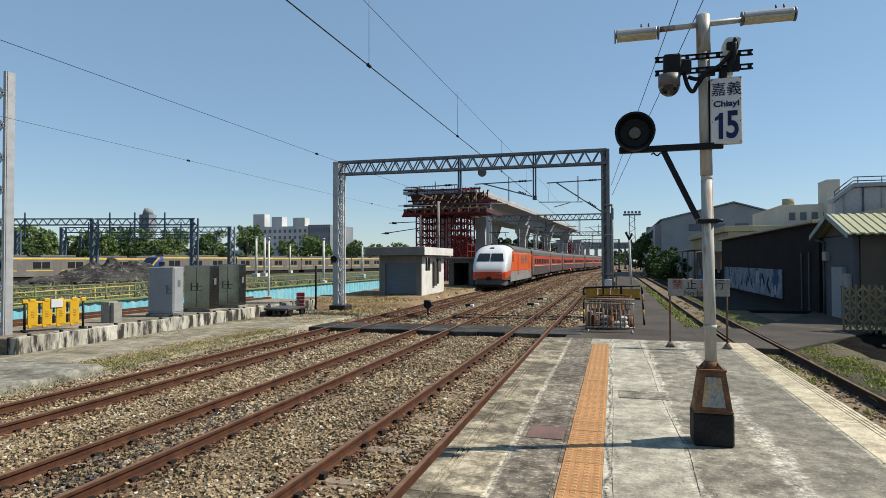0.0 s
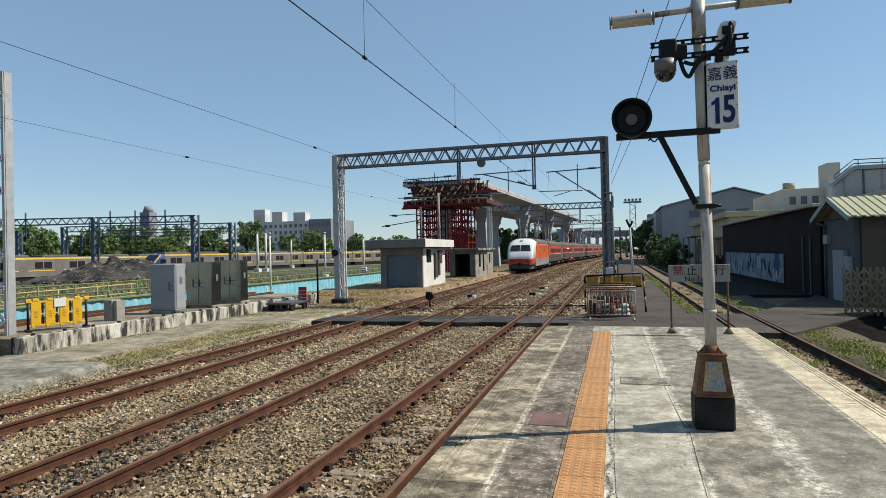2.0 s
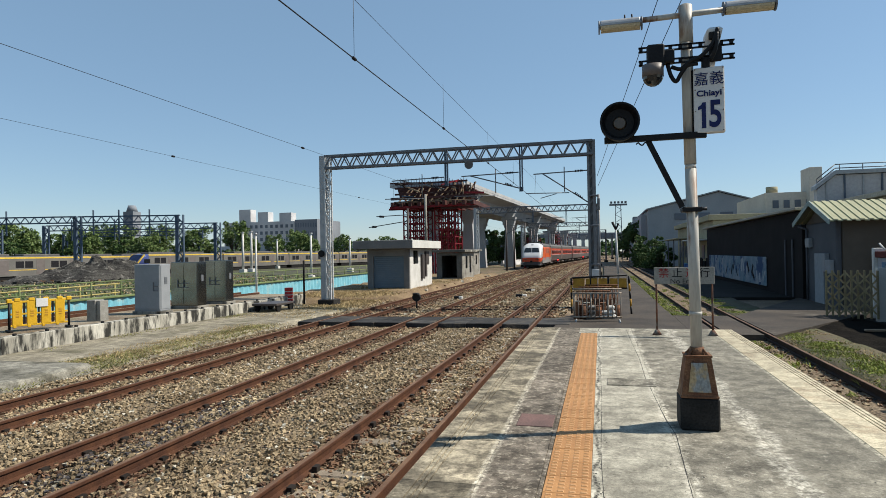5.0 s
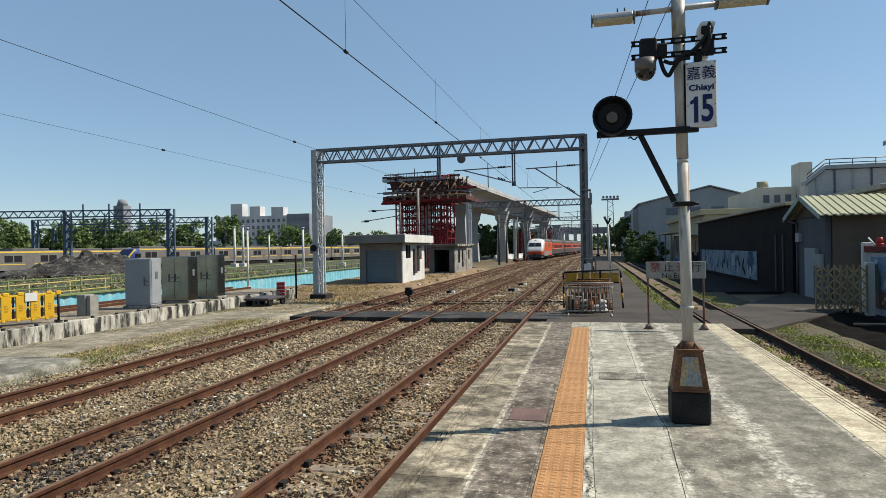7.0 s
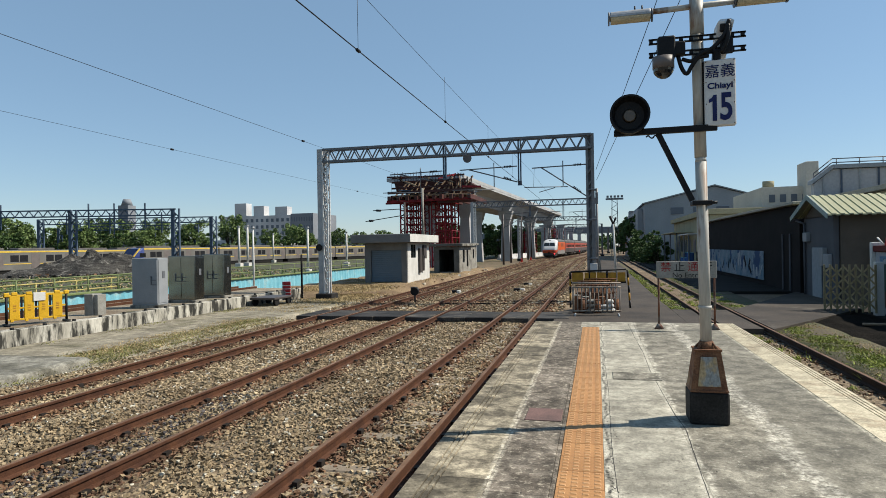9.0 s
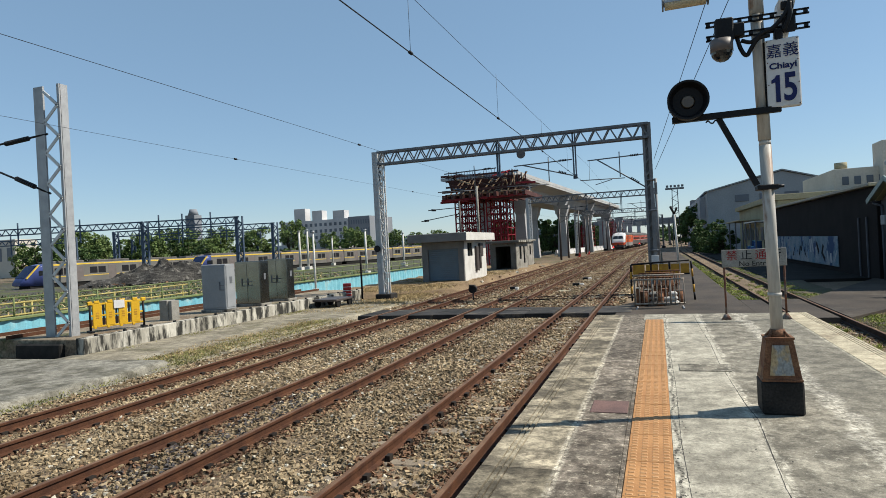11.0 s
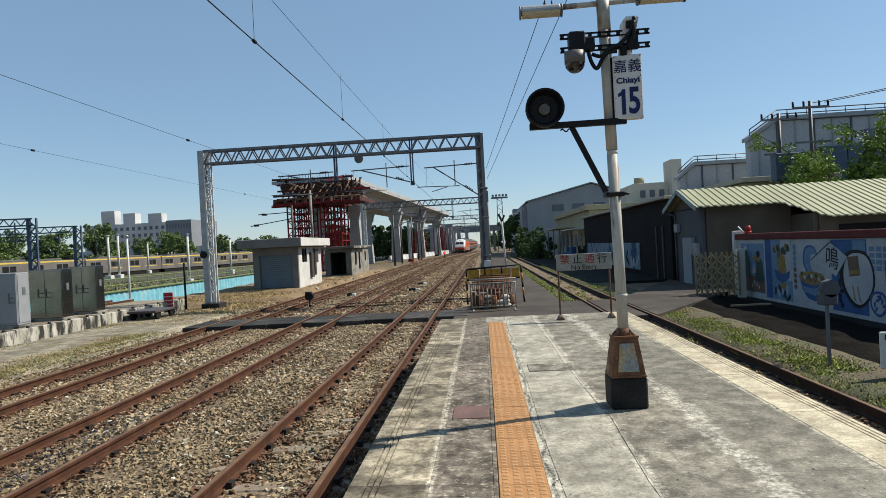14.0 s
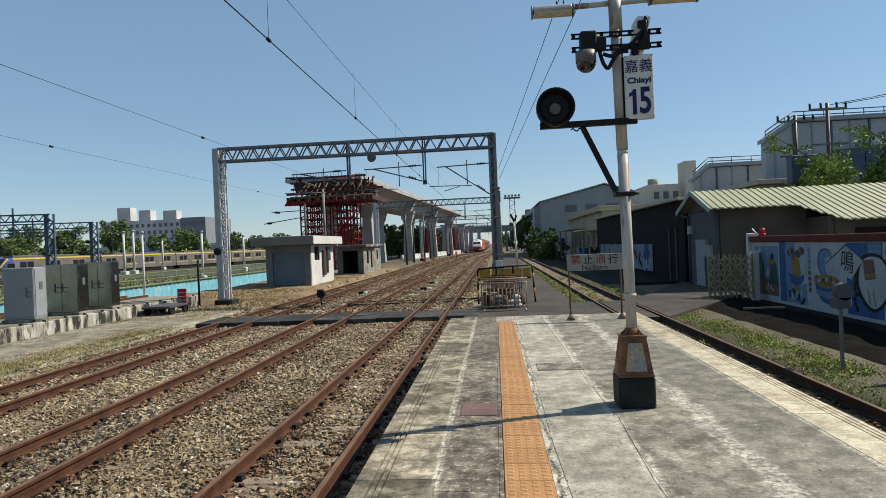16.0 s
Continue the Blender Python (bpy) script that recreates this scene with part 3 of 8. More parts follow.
# ---- tracks ----
def rail_profile(top):
    return [(-0.065, top - 0.15), (0.065, top - 0.15), (0.065, top - 0.138), (0.012, top - 0.12), (0.012, top - 0.045), (0.034, top - 0.036),
            (0.034, top - 0.006), (0.028, top), (-0.028, top), (-0.034, top - 0.006), (-0.034, top - 0.036), (-0.012, top - 0.045), (-0.012, top - 0.12), (-0.065, top - 0.138)]


def make_rail(lane, dx, y0, y1, body, parent):
    b = bmesh.new()
    ys = [y0] + [y for y in range(10, int(y1), 5) if y > y0] + [y1]
    R = [[b.verts.new((lane(y) + dx + px, y, pz)) for px, pz in rail_profile(RAIL_Z)] for y in ys]
    for A, B in zip(R, R[1:]):
        for i in range(14):
            b.faces.new((A[i], A[(i + 1) % 14], B[(i + 1) % 14], B[i])).material_index = 1 if i == 7 else 0
    b.faces.new(R[0])
    return part("rail", b, [body, "railtop"], parent)


b = bmesh.new()
rbox(b, -1.0, 1.0, -0.115, 0.115, -0.16, -0.03, 0.02)
for sx in (-0.565, 0.565):
    for d in (-0.095, 0.095):
        box(b, sx + d - 0.03, sx + d + 0.03, -0.05, 0.05, -0.04, 0.036, 1)
sleeper_mesh = mesh_of("sleeper", b, "sleeper", "clip")


def make_track(lane, y0, y1, label, body="rail", near=58, z=RAIL_Z - 0.15):
    t = empty("railway_track", label, "railway track", "parallel tracks", kind="structure")
    for sx in (-0.565, 0.565):
        make_rail(lane, sx, y0, y1, body, t)
    n = 0
    y = y0
    while y < near:
        piece("sleeper", sleeper_mesh, t, pose(lane(y) + random.uniform(-.02, .02), y, z + random.uniform(-.012, .006), 0, 0, random.uniform(-1, 1)))
        y += 0.61
    b = bmesh.new()
    while y < 200:
        box(b, lane(y) - 1, lane(y) + 1, y - 0.11, y + 0.11, z - 0.1, z)
        y += 0.61
    tagged(part("far_sleepers", b, "sleeper", t), kind="stuff")
    return t


make_track(lambda y: -2.615 + bend(y), -12, 300, "rusty brown rails on pale concrete sleepers beside the platform", z=RAIL_Z - 0.122)
make_track(lane2, -12, 300, "rusty brown rails on concrete sleepers in the middle")
make_track(lane3, -12, 300, "rusty brown rails on which the train leaves")
make_track(lambda y: 3.815 + bend(y), -12, 120, "dark disused siding rails half buried in weeds", "darkrail", near=34, z=RAIL_Z - 0.19)

# crossing of black rubber panels over the tracks
cross = empty("level_crossing", "black rubber panels laid between the rails of a crossing", "level crossing", kind="structure")
for x0, x1 in ((-10.3, -9.73), (-9.5, -8.58), (-8.36, -6.55), (-6.32, -5.44), (-5.2, -3.3), (-3.06, -2.16), (-1.94, -0.9)):
    n = max(1, round((x1 - x0) / 0.95))
    for i in range(n):
        for ya, yb in ((20.3, 21.28), (21.3, 22.3)):
            b = bmesh.new()
            lift = random.uniform(-0.012, 0.006)
            rbox(b, x0 + (x1 - x0) * i / n + 0.008, x0 + (x1 - x0) * (i + 1) / n - 0.008, ya + random.uniform(-.04, .04) * (ya < 21), yb, -0.93, -0.785 + lift, 0.012)
            part("panel", b, "rubber", cross)

# ---- platform ----
plat = empty("platform", "worn grey concrete station platform with stained slabs", "platform", kind="structure")
b = bmesh.new()
box(b, -1.16, 2.34, -14, 13.0, -1.0, -0.06)
part("platform_core", b, "concrete", plat)


def slab_row(name, x0, x1, lengths, material, y0=-14.0, y1=13.0, top=0.0, grooves=(), over=0.0):
    y, i = y0, 0
    while y < y1 - 0.05:
        l = min(lengths[i % len(lengths)], y1 - y)
        b = bmesh.new()
        if grooves:
            pts = [x0]
            for g in grooves:
                pts += [g - 0.006, g - 0.006, g + 0.006, g + 0.006]
            pts.append(x1)
            prof = [(x0, -0.12)]
            for k, g in enumerate(pts):
                inside = 0 < k < len(pts) - 1 and (k - 1) % 4 in (1, 2)
                prof.append((g, -0.012 if inside else 0.0))
            prof.append((x1, -0.12))
            dz = random.uniform(-0.002, 0.002)
            loft(b, [[(px, yy, pz + top + dz) for px, pz in prof] for yy in (y + 0.004, y + l - 0.004)])
        else:
            dz = random.uniform(-0.0012, 0.0)
            rbox(b, x0, x1, y + 0.0015, y + l - 0.0015, -0.12, top + dz, 0.0006)
        part(name, b, material, plat)
        y += l
        i += 1


slab_row("edge_slab", -1.24, -0.73, (0.92, 0.9, 0.95), "coping", grooves=(-1.13, -1.09, -1.05))
slab_row("paving_slab", -0.729, -0.335, (1.15, 0.9, 1.3, 0.7), "slabdark")
slab_row("paving_slab", -0.0, 0.622, (9.0, 6.2, 5.5, 6.3), "slab")
slab_row("paving_slab", 0.623, 1.301, (8.0, 7.0, 6.1, 5.9), "slabgrey")
slab_row("paving_slab", 1.298, 2.034, (11.0, 7.5, 8.5), "slabmid", top=-0.0014)
slab_row("edge_slab", 2.036, 2.42, (1.55, 1.4, 1.6), "copinglight", grooves=(2.3, 2.34, 2.38))
b = bmesh.new()
rbox(b, -0.335, 0.0, -14, 1.0, -0.12, 0.0, 0.004)
part("paving_slab", b, "slab", plat)
b = bmesh.new()
rbox(b, -0.335, -0.303, 1.0, 12.21, -0.12, -0.004, 0.004)
part("kerb_strip", b, "slabdark", plat)
b = bmesh.new()
rbox(b, -0.335, 0.0, 12.215, 13.0, -0.12, -0.002, 0.004)
part("paving_slab", b, "slab", plat)
# tactile strip, 0.3 m tiles
b = bmesh.new()
rbox(b, -0.149, 0.149, -0.1475, 0.1475, -0.1, 0.002, 0.004)
for i in range(4):
    for j in range(5):
        x, y = -0.108 + 0.072 * i, -0.118 + 0.059 * j
        v = [b.verts.new((x + dx, y + dy, 0.002)) for dx, dy in ((-.022, -.014), (.022, -.014), (.022, .014), (-.022, .014))]
        w = [b.verts.new((x + dx, y + dy, 0.007)) for dx, dy in ((-.015, -.009), (.015, -.009), (.015, .009), (-.015, .009))]
        for k in range(4):
            b.faces.new((v[k], v[(k + 1) % 4], w[(k + 1) % 4], w[k])).material_index = 1
        b.faces.new(w).material_index = 1
tile_mesh = mesh_of("tactile_tile", b, "tactile", "tactiledot")
for k in range(37):
    piece("tactile_tile", tile_mesh, plat, pose(-0.151, 12.2 - 0.15 - 0.3 * k, random.uniform(-.002, .002), 0, 0, random.uniform(-.4, .4)))
for x0, x1, y0, y1, m, nm in ((-0.66, -0.345, 5.86, 6.26, "plate", "inspection_cover"), (0.13, 0.66, 7.67, 8.06, "slabgrey", "inspection_cover")):
    b = bmesh.new()
    rbox(b, x0, x1, y0, y1, -0.02, 0.008, 0.004)
    part(nm, b, m, plat)
# pale cement run and dark cracks across the slabs
def run_of(name, pts, w, material, label, seed, z=0.003):
    r = random.Random(seed)
    b = bmesh.new()
    rows = []
    for (xa, ya), (xb, yb) in zip(pts, pts[1:]):
        n = max(2, int(abs(yb - ya) / 0.07))
        for i in range(n):
            s = i / n
            x, y = xa + (xb - xa) * s + r.uniform(-w, w) * 0.3, ya + (yb - ya) * s
            h = w * r.uniform(0.35, 1.0)
            rows.append((b.verts.new((x - h, y, z)), b.verts.new((x + h, y, z))))
    for (a, c), (d, e) in zip(rows, rows[1:]):
        b.faces.new((a, c, e, d))
    part(name, b, material, plat, label)


def spatter(name, line, spread, count, size, material, label, seed, z=0.0005):
    """Flat bits of grit strewn along a line of x, y points."""
    r = random.Random(seed)
    b = bmesh.new()
    for k in range(count):
        s = r.random() * (len(line) - 1)
        (xa, ya), (xb, yb) = line[int(s)], line[int(s) + 1]
        u = s - int(s)
        cx, cy = xa + (xb - xa) * u + r.gauss(0, spread), ya + (yb - ya) * u
        q, e, a0 = size * r.uniform(0.25, 1.0) ** 1.5, r.uniform(1.0, 2.6), r.uniform(0, 6.3)
        zz = z + 0.000001 * k
        b.faces.new([b.verts.new((cx + q * r.uniform(0.5, 1.1) * math.cos(a0 + i * 0.7), cy + e * q * r.uniform(0.5, 1.1) * math.sin(a0 + i * 0.7), zz)) for i in range(9)])
    tagged(part(name, b, material, plat, label), kind="stuff")


spatter("grit", [(0.05, 1.0), (0.05, 12.0)], 0.02, 420, 0.009, "groove", "dark grit in the crumbled joint", 31)
for seed in range(4):
    spatter("grit", [(-1.0 + 0.9 * seed, 1.0), (-0.9 + 0.9 * seed, 12.8)], 0.25, 160, 0.007, "groove", "small dark grit on the slabs", 40 + seed)
run_of("crack", [(0.64, 1.0), (0.625, 3.0), (0.6, 4.4), (0.63, 5.2), (0.655, 5.8), (0.62, 6.3), (0.6, 7.0), (0.57, 8.2), (0.58, 9.5), (0.55, 11.0), (0.53, 12.8)], 0.0045, "groove", "dark crack in the concrete", 4, 0.0006)
run_of("crack", [(0.07, 2.0), (0.085, 4.0), (0.06, 5.2), (0.07, 7.0), (0.05, 9.0)], 0.0028, "groove", "dark crack in the concrete", 5, 0.0006)
# ramp down to the crossing and the road behind it
b = bmesh.new()
pts = [(-1.2, 13.0, -0.06), (2.3, 13.0, -0.06), (2.3, 19.5, RAIL_Z), (-1.1, 19.5, RAIL_Z)]
loft(b, [[(x, y, z) for x, y, z in pts], [(x, y, -1.05) for x, y, z in pts]])
tagged(part("ramp", b, "asphalt"), "dark asphalt ramp from the platform down to the crossing", "ramp", kind="structure")
b = bmesh.new()
path_rows = [(-1.35, 2.5, 19.45), (-1.35, 2.5, 22.6), (0.35, 2.45, 26), (0.35, 2.5, 60), (0.5, 2.6, 100)]
for k, (x0, x1, y) in enumerate(path_rows[:-1]):
    x2, x3, y2 = path_rows[k + 1]
    v = [b.verts.new(p) for p in ((x0, y, RAIL_Z - .02), (x1, y, RAIL_Z - .02), (x3, y2, RAIL_Z - .02), (x2, y2, RAIL_Z - .02))]
    w = [b.verts.new((q.co.x, q.co.y, -1.05)) for q in v]
    b.faces.new(v)
    for i in range(4):
        b.faces.new((v[i], v[(i + 1) % 4], w[(i + 1) % 4], w[i]))
tagged(part("service_path", b, "asphalt"), "grey asphalt service path along the siding", "path", kind="structure")
b = bmesh.new()
box(b, 2.5, 3.13, 18.5, 23.5, -1.0, RAIL_Z - 0.015)
box(b, 3.37, 4.26, 18.5, 23.5, -1.0, RAIL_Z - 0.015)
v = [b.verts.new(p) for p in ((4.5, 18.5, -.8), (9.2, 25.2, -.83), (9.2, 33, -.83), (4.5, 23.5, -.8))]
w = [b.verts.new((q.co.x, q.co.y, -1.05)) for q in v]
b.faces.new(v)
for i in range(4):
    b.faces.new((v[i], v[(i + 1) % 4], w[(i + 1) % 4], w[i]))
tagged(part("road", b, "asphalt"), "worn asphalt road over the siding to a gate", "road", kind="structure")
b = bmesh.new()
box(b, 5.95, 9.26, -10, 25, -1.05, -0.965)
tagged(part("yard_path", b, "blackasphalt"), "asphalt strip along the painted wall, near-black for its shade", "path", kind="structure")
b = bmesh.new()
# The shade before the sheds is put into this strip's dark colour.
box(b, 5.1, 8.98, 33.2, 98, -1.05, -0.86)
tagged(part("yard_ground", b, "blackasphalt"), "trodden ground before the long shed, near-black for the sheds' shade", "yard", kind="structure")
strip("weed_strip", 4.55, 6.2, [-10 + 0.5 * i for i in range(140)], -0.88, "grassground", "weedy verge beside the siding", "verge", follow=False, step_noise=0.05)
# Soil strip whose colour carries the shade between wall and weeds.
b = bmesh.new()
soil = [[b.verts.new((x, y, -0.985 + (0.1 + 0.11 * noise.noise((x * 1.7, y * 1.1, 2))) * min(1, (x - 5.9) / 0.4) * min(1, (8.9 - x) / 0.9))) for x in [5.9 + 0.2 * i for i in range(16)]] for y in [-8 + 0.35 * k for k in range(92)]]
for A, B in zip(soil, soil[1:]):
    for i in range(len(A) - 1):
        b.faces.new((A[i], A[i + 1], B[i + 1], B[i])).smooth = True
tagged(part("shaded_soil", b, "darksoil"), "dark soil with litter along the painted wall, blackened further for shade", "soil", kind="structure")
strip("weed_strip_far", 2.3, 3.1, [24 + 0.6 * i for i in range(100)], -0.9, "grassground", "weedy verge between path and siding", "verge", follow=False, step_noise=0.05)

# left side: apron, low wall, cabinet terrace, dry slope round the hut
strip("apron", -15.0, -10.9, [4 + 1.0 * i for i in range(25)], -0.87, "apron", "pale dusty concrete apron with weeds", "apron", follow=False, step_noise=0.02)
b = bmesh.new()
er = random.Random(77)
edge = [(-10.72 - 0.004 * k + er.uniform(-.05, .03), -5 + 0.7 * k) for k in range(25)]
loft(b, [[(-17.5, y, -1.0), (-17.5, y, -0.79), (x - 0.12, y, -0.78 + er.uniform(-.012, .012)), (x - 0.02, y, -0.81), (x, y, -0.86), (x + 0.03, y, -1.0)] for x, y in edge])
tagged(part("concrete_slab", b, "apronslab"), "cracked concrete slab with a rough edge", "slab", kind="structure")
wall = empty("low_wall", "low stained concrete retaining wall", "wall", kind="structure")
b = bmesh.new()
rbox(b, -15.0, -14.68, 12.9, 29.6, -1.0, -0.43, 0.02)
part("wall_body", b, "stainwall", wall)
b = bmesh.new()
rbox(b, -19.8, -15.0, 12.9, 30, -1.0, -0.46, 0.02)
part("terrace", b, "terracebed", wall, "trodden brown earth behind the wall")
for k in range(17):
    b = bmesh.new()
    rbox(b, -14.8, -14.72, 13.3 + k * 0.98, 13.38 + k * 0.98, -0.44, -0.37, 0.01)
    part("bolt", b, "dark", wall)
for x in (-17.6, -18.7):
    b = bmesh.new()
    beam(b, (x, 12.9, -0.41), (x, 30, -0.41), 0.07, 0.1)
    part("old_rail", b, "rail", wall, "rusty rail lying behind the wall")
strip("dry_slope", -17.5, -10.7, [29.8 + 1.0 * i for i in range(36)], -0.62, "dryground", "bank of dry yellow grass round the hut", "bank", follow=False, step_noise=0.1, drop=0.7, rise=4.0)
b = bmesh.new()
rows_y = [-5 + 9 * i for i in range(29)]
g2 = [[b.verts.new((x, y, -1.03 + 0.1 * noise.noise((x * 0.31, y * 0.31, 0)))) for x in range(-130, -20, 6)] for y in rows_y]
for A, B in zip(g2, g2[1:]):
    for i in range(len(A) - 1):
        b.faces.new((A[i], A[i + 1], B[i + 1], B[i])).smooth = True
tagged(part("yard_bed", b, "yardbed"), "dark stony yard ground with patches of weeds", "ground", kind="structure")


# ---- portal gantries ----
def lattice_post(b, x0, x1, y, z0, z1, depth=0.26, step=0.6):
    """Two chords with zigzag lacing on both faces."""
    for yy in (y - depth / 2, y + depth / 2):
        for x in (x0 + 0.03, x1 - 0.03):
            beam(b, (x, yy, z0), (x, yy, z1), 0.055, 0.06)
        z, k = z0 + 0.1, 0
        while z + step / 2 < z1 - 0.05:
            xa, xb = (x0 + 0.05, x1 - 0.05) if k % 2 == 0 else (x1 - 0.05, x0 + 0.05)
            beam(b, (xa, yy, z), (xb, yy, z + step / 2), 0.045, 0.055)
            z += step / 2
            k += 1


def truss(b, x0, x1, y, z0, z1, step, depth=0.35, chord=0.1):
    for yy in (y - depth / 2, y + depth / 2):
        for z in (z0, z1):
            beam(b, (x0, yy, z), (x1, yy, z), chord, chord)
        n = round((x1 - x0) / step)
        for i in range(n):
            xa, xm, xb = x0 + (x1 - x0) * i / n, x0 + (x1 - x0) * (i + 0.5) / n, x0 + (x1 - x0) * (i + 1) / n
            beam(b, (xa, yy, z0), (xm, yy, z1), 0.05, 0.05)
            beam(b, (xm, yy, z1), (xb, yy, z0), 0.05, 0.05)
    for i in range(0, 14):
        x = x0 + (x1 - x0) * (i + 0.5) / 14
        for z in (z0, z1):
            beam(b, (x, y - depth / 2, z), (x, y + depth / 2, z), 0.05, 0.05)


def portal(xl, xr, y, zf, zt, hangers, label, rx=0.0):
    g = empty("catenary_gantry", label, "gantry", "catenary gantries")
    b = bmesh.new()
    beam(b, (xl + 0.12, y, zf), (xl + 0.12, y, zt), 0.24, 0.3)
    flange = part("post", b, "galv", g, "galvanised steel post with a laced side")
    b = bmesh.new()
    lattice_post(b, xl + 0.245, xl + 0.54, y, zf, zt)
    part("lacing", b, "galvpale", flange, "zigzag lacing bars, paler tone imitates the sun on them")
    b = bmesh.new()
    beam(b, (xr - 0.06, y, zf), (xr - 0.06, y, zt), 0.14, 0.26)
    beam(b, (xr - 0.3, y, zf), (xr - 0.3, y, zt), 0.1, 0.26)
    for k in range(12):
        z = zf + 0.4 + k * 0.55
        beam(b, (xr - 0.3, y - 0.1, z), (xr - 0.06, y - 0.1, z + 0.3), 0.02, 0.06)
    beam(b, (xr - 0.2, y + 0.06, zf), (xr - 0.2, y + 0.06, zt), 0.2, 0.05)
    part("post", b, "steelpost", g, "grey steel post with a boxed channel")
    b = bmesh.new()
    truss(b, xl + 0.3, xr - 0.1, y, zt - 0.62, zt - 0.04, 0.62)
    part("truss", b, "steelgrey", g)
    for hx, hz in hangers:
        b = bmesh.new()
        for d in (-0.05, 0.05):
            beam(b, (hx + d, y, hz), (hx + d, y, zt + 0.02), 0.05, 0.16)
        beam(b, (hx - 0.09, y, hz), (hx + 0.09, y, hz), 0.05, 0.2)
        part("drop_post", b, "steelblue", g)
    for x in (xl + 0.35, xr - 0.18):
        b = bmesh.new()
        rbox(b, x - 0.42, x + 0.42, y - 0.42, y + 0.42, -1.1, zf + 0.12, 0.03)
        part("footing", b, "baseblock", g)
    return g


main_gantry = portal(-13.12, -0.08, 28.3, -0.72, 6.38, ((-6.78, 4.75), (-3.32, 4.35)), "grey steel portal gantry carrying the overhead wires")
b = bmesh.new()
rod(b, (-5.75, 28.1, 5.62), (-5.6, 27.75, 5.5), 0.12, 0.2, n=14)
rod(b, (-5.75, 28.1, 5.62), (-5.95, 28.15, 5.75), 0.05, n=8)
part("floodlight", b, "steelgrey", main_gantry, "grey round floodlight under the truss")
b = bmesh.new()
rod(b, (-13.0, 27.98, 1.62), (-13.0, 28.2, 1.62), 0.17, 0.08, n=16)
part("horn", b, "black", main_gantry, "black round horn on the post")
for hz in (0.9, 2.6, 3.9):
    b = bmesh.new()
    rbox(b, -0.34, 0.02, 28.1, 28.5, hz, hz + 0.06, 0.01)
    part("band", b, "steelgrey", main_gantry)
b = bmesh.new()
rbox(b, -0.31, 0.0, 28.02, 28.16, 0.35, 0.72, 0.01)
part("number_plate", b, "galvpale", main_gantry, "pale plate on the post")
for gy in (66, 106, 146, 190, 232):
    portal(-13.12 + bend(gy), -0.08 + bend(gy), gy, -0.72, 6.38, ((-6.78 + bend(gy), 4.75), (-3.32 + bend(gy), 4.35)), "distant grey portal gantry over the tracks")


def cantilever(x, y, z, reach, low, label="overhead line bracket arm with insulators"):
    """Bracket arm that reaches to the left from a post at x; low is where its stay meets the post."""
    c = empty("bracket_arm", label, "bracket arm", "overhead line brackets")
    e = x - reach
    b = bmesh.new()
    rod(b, (x, y, z), (e, y, z - 0.07), 0.028, n=6)
    rod(b, (x, y, low), (e + 0.4, y, z - 0.06), 0.03, n=6)
    part("tube", b, "steelgrey", c)
    b = bmesh.new()
    rod(b, (e - 0.35, y, 4.14), (e + 1.55, y, 4.1), 0.022, n=6)
    rod(b, (e + 0.3, y, 3.9), (e + 1.0, y, 4.08), 0.018, n=6)
    rod(b, (e + 0.1, y, z - 0.1), (e + 0.05, y, 4.14), 0.006, n=4)
    part("steady_arm", b, "steelgrey", c)
    b = bmesh.new()
    rod(b, (x - 1.05, y, z + 0.2), (x - 1.05, y, z - 0.9), 0.022, n=6)
    part("hanger", b, "steelgrey", c)
    for p, q in (((x - 0.25, y, z), (x - 0.6, y, z - 0.01)), ((x - 0.28, y, low + (z - low) * 0.15), (x - 0.62, y, low + (z - low) * 0.33))):
        b = bmesh.new()
        p, q = Vector(p), Vector(q)
        for i in range(5):
            o = p.lerp(q, (i + 0.5) / 5)
            rod(b, o - (q - p) * 0.06, o + (q - p) * 0.06, 0.05, n=8)
        part("insulator", b, "wire", c)
    return c


for gy in (28.2, 65.9, 105.9):
    cantilever(-0.36, gy, 5.05, 2.4, 3.62)
    cantilever(-3.42, gy, 5.11, 2.63, 4.4)
    cantilever(-6.88, gy, 5.05, 2.54, 4.5)


def wire(name, pts, r, label, sag=0.0):
    b = bmesh.new()
    full = []
    for p, q in zip(pts, pts[1:]):
        p, q = Vector(p), Vector(q)
        n = 10 if sag else 1
        for i in range(n):
            s = i / n
            v = p.lerp(q, s)
            v.z -= sag * 4 * s * (1 - s)
            full.append(v)
    full.append(Vector(pts[-1]))
    for p, q in zip(full, full[1:]):
        rod(b, p, q, r, n=5)
    return tagged(part(name, b, "wire"), label, "cable", "overhead wires")


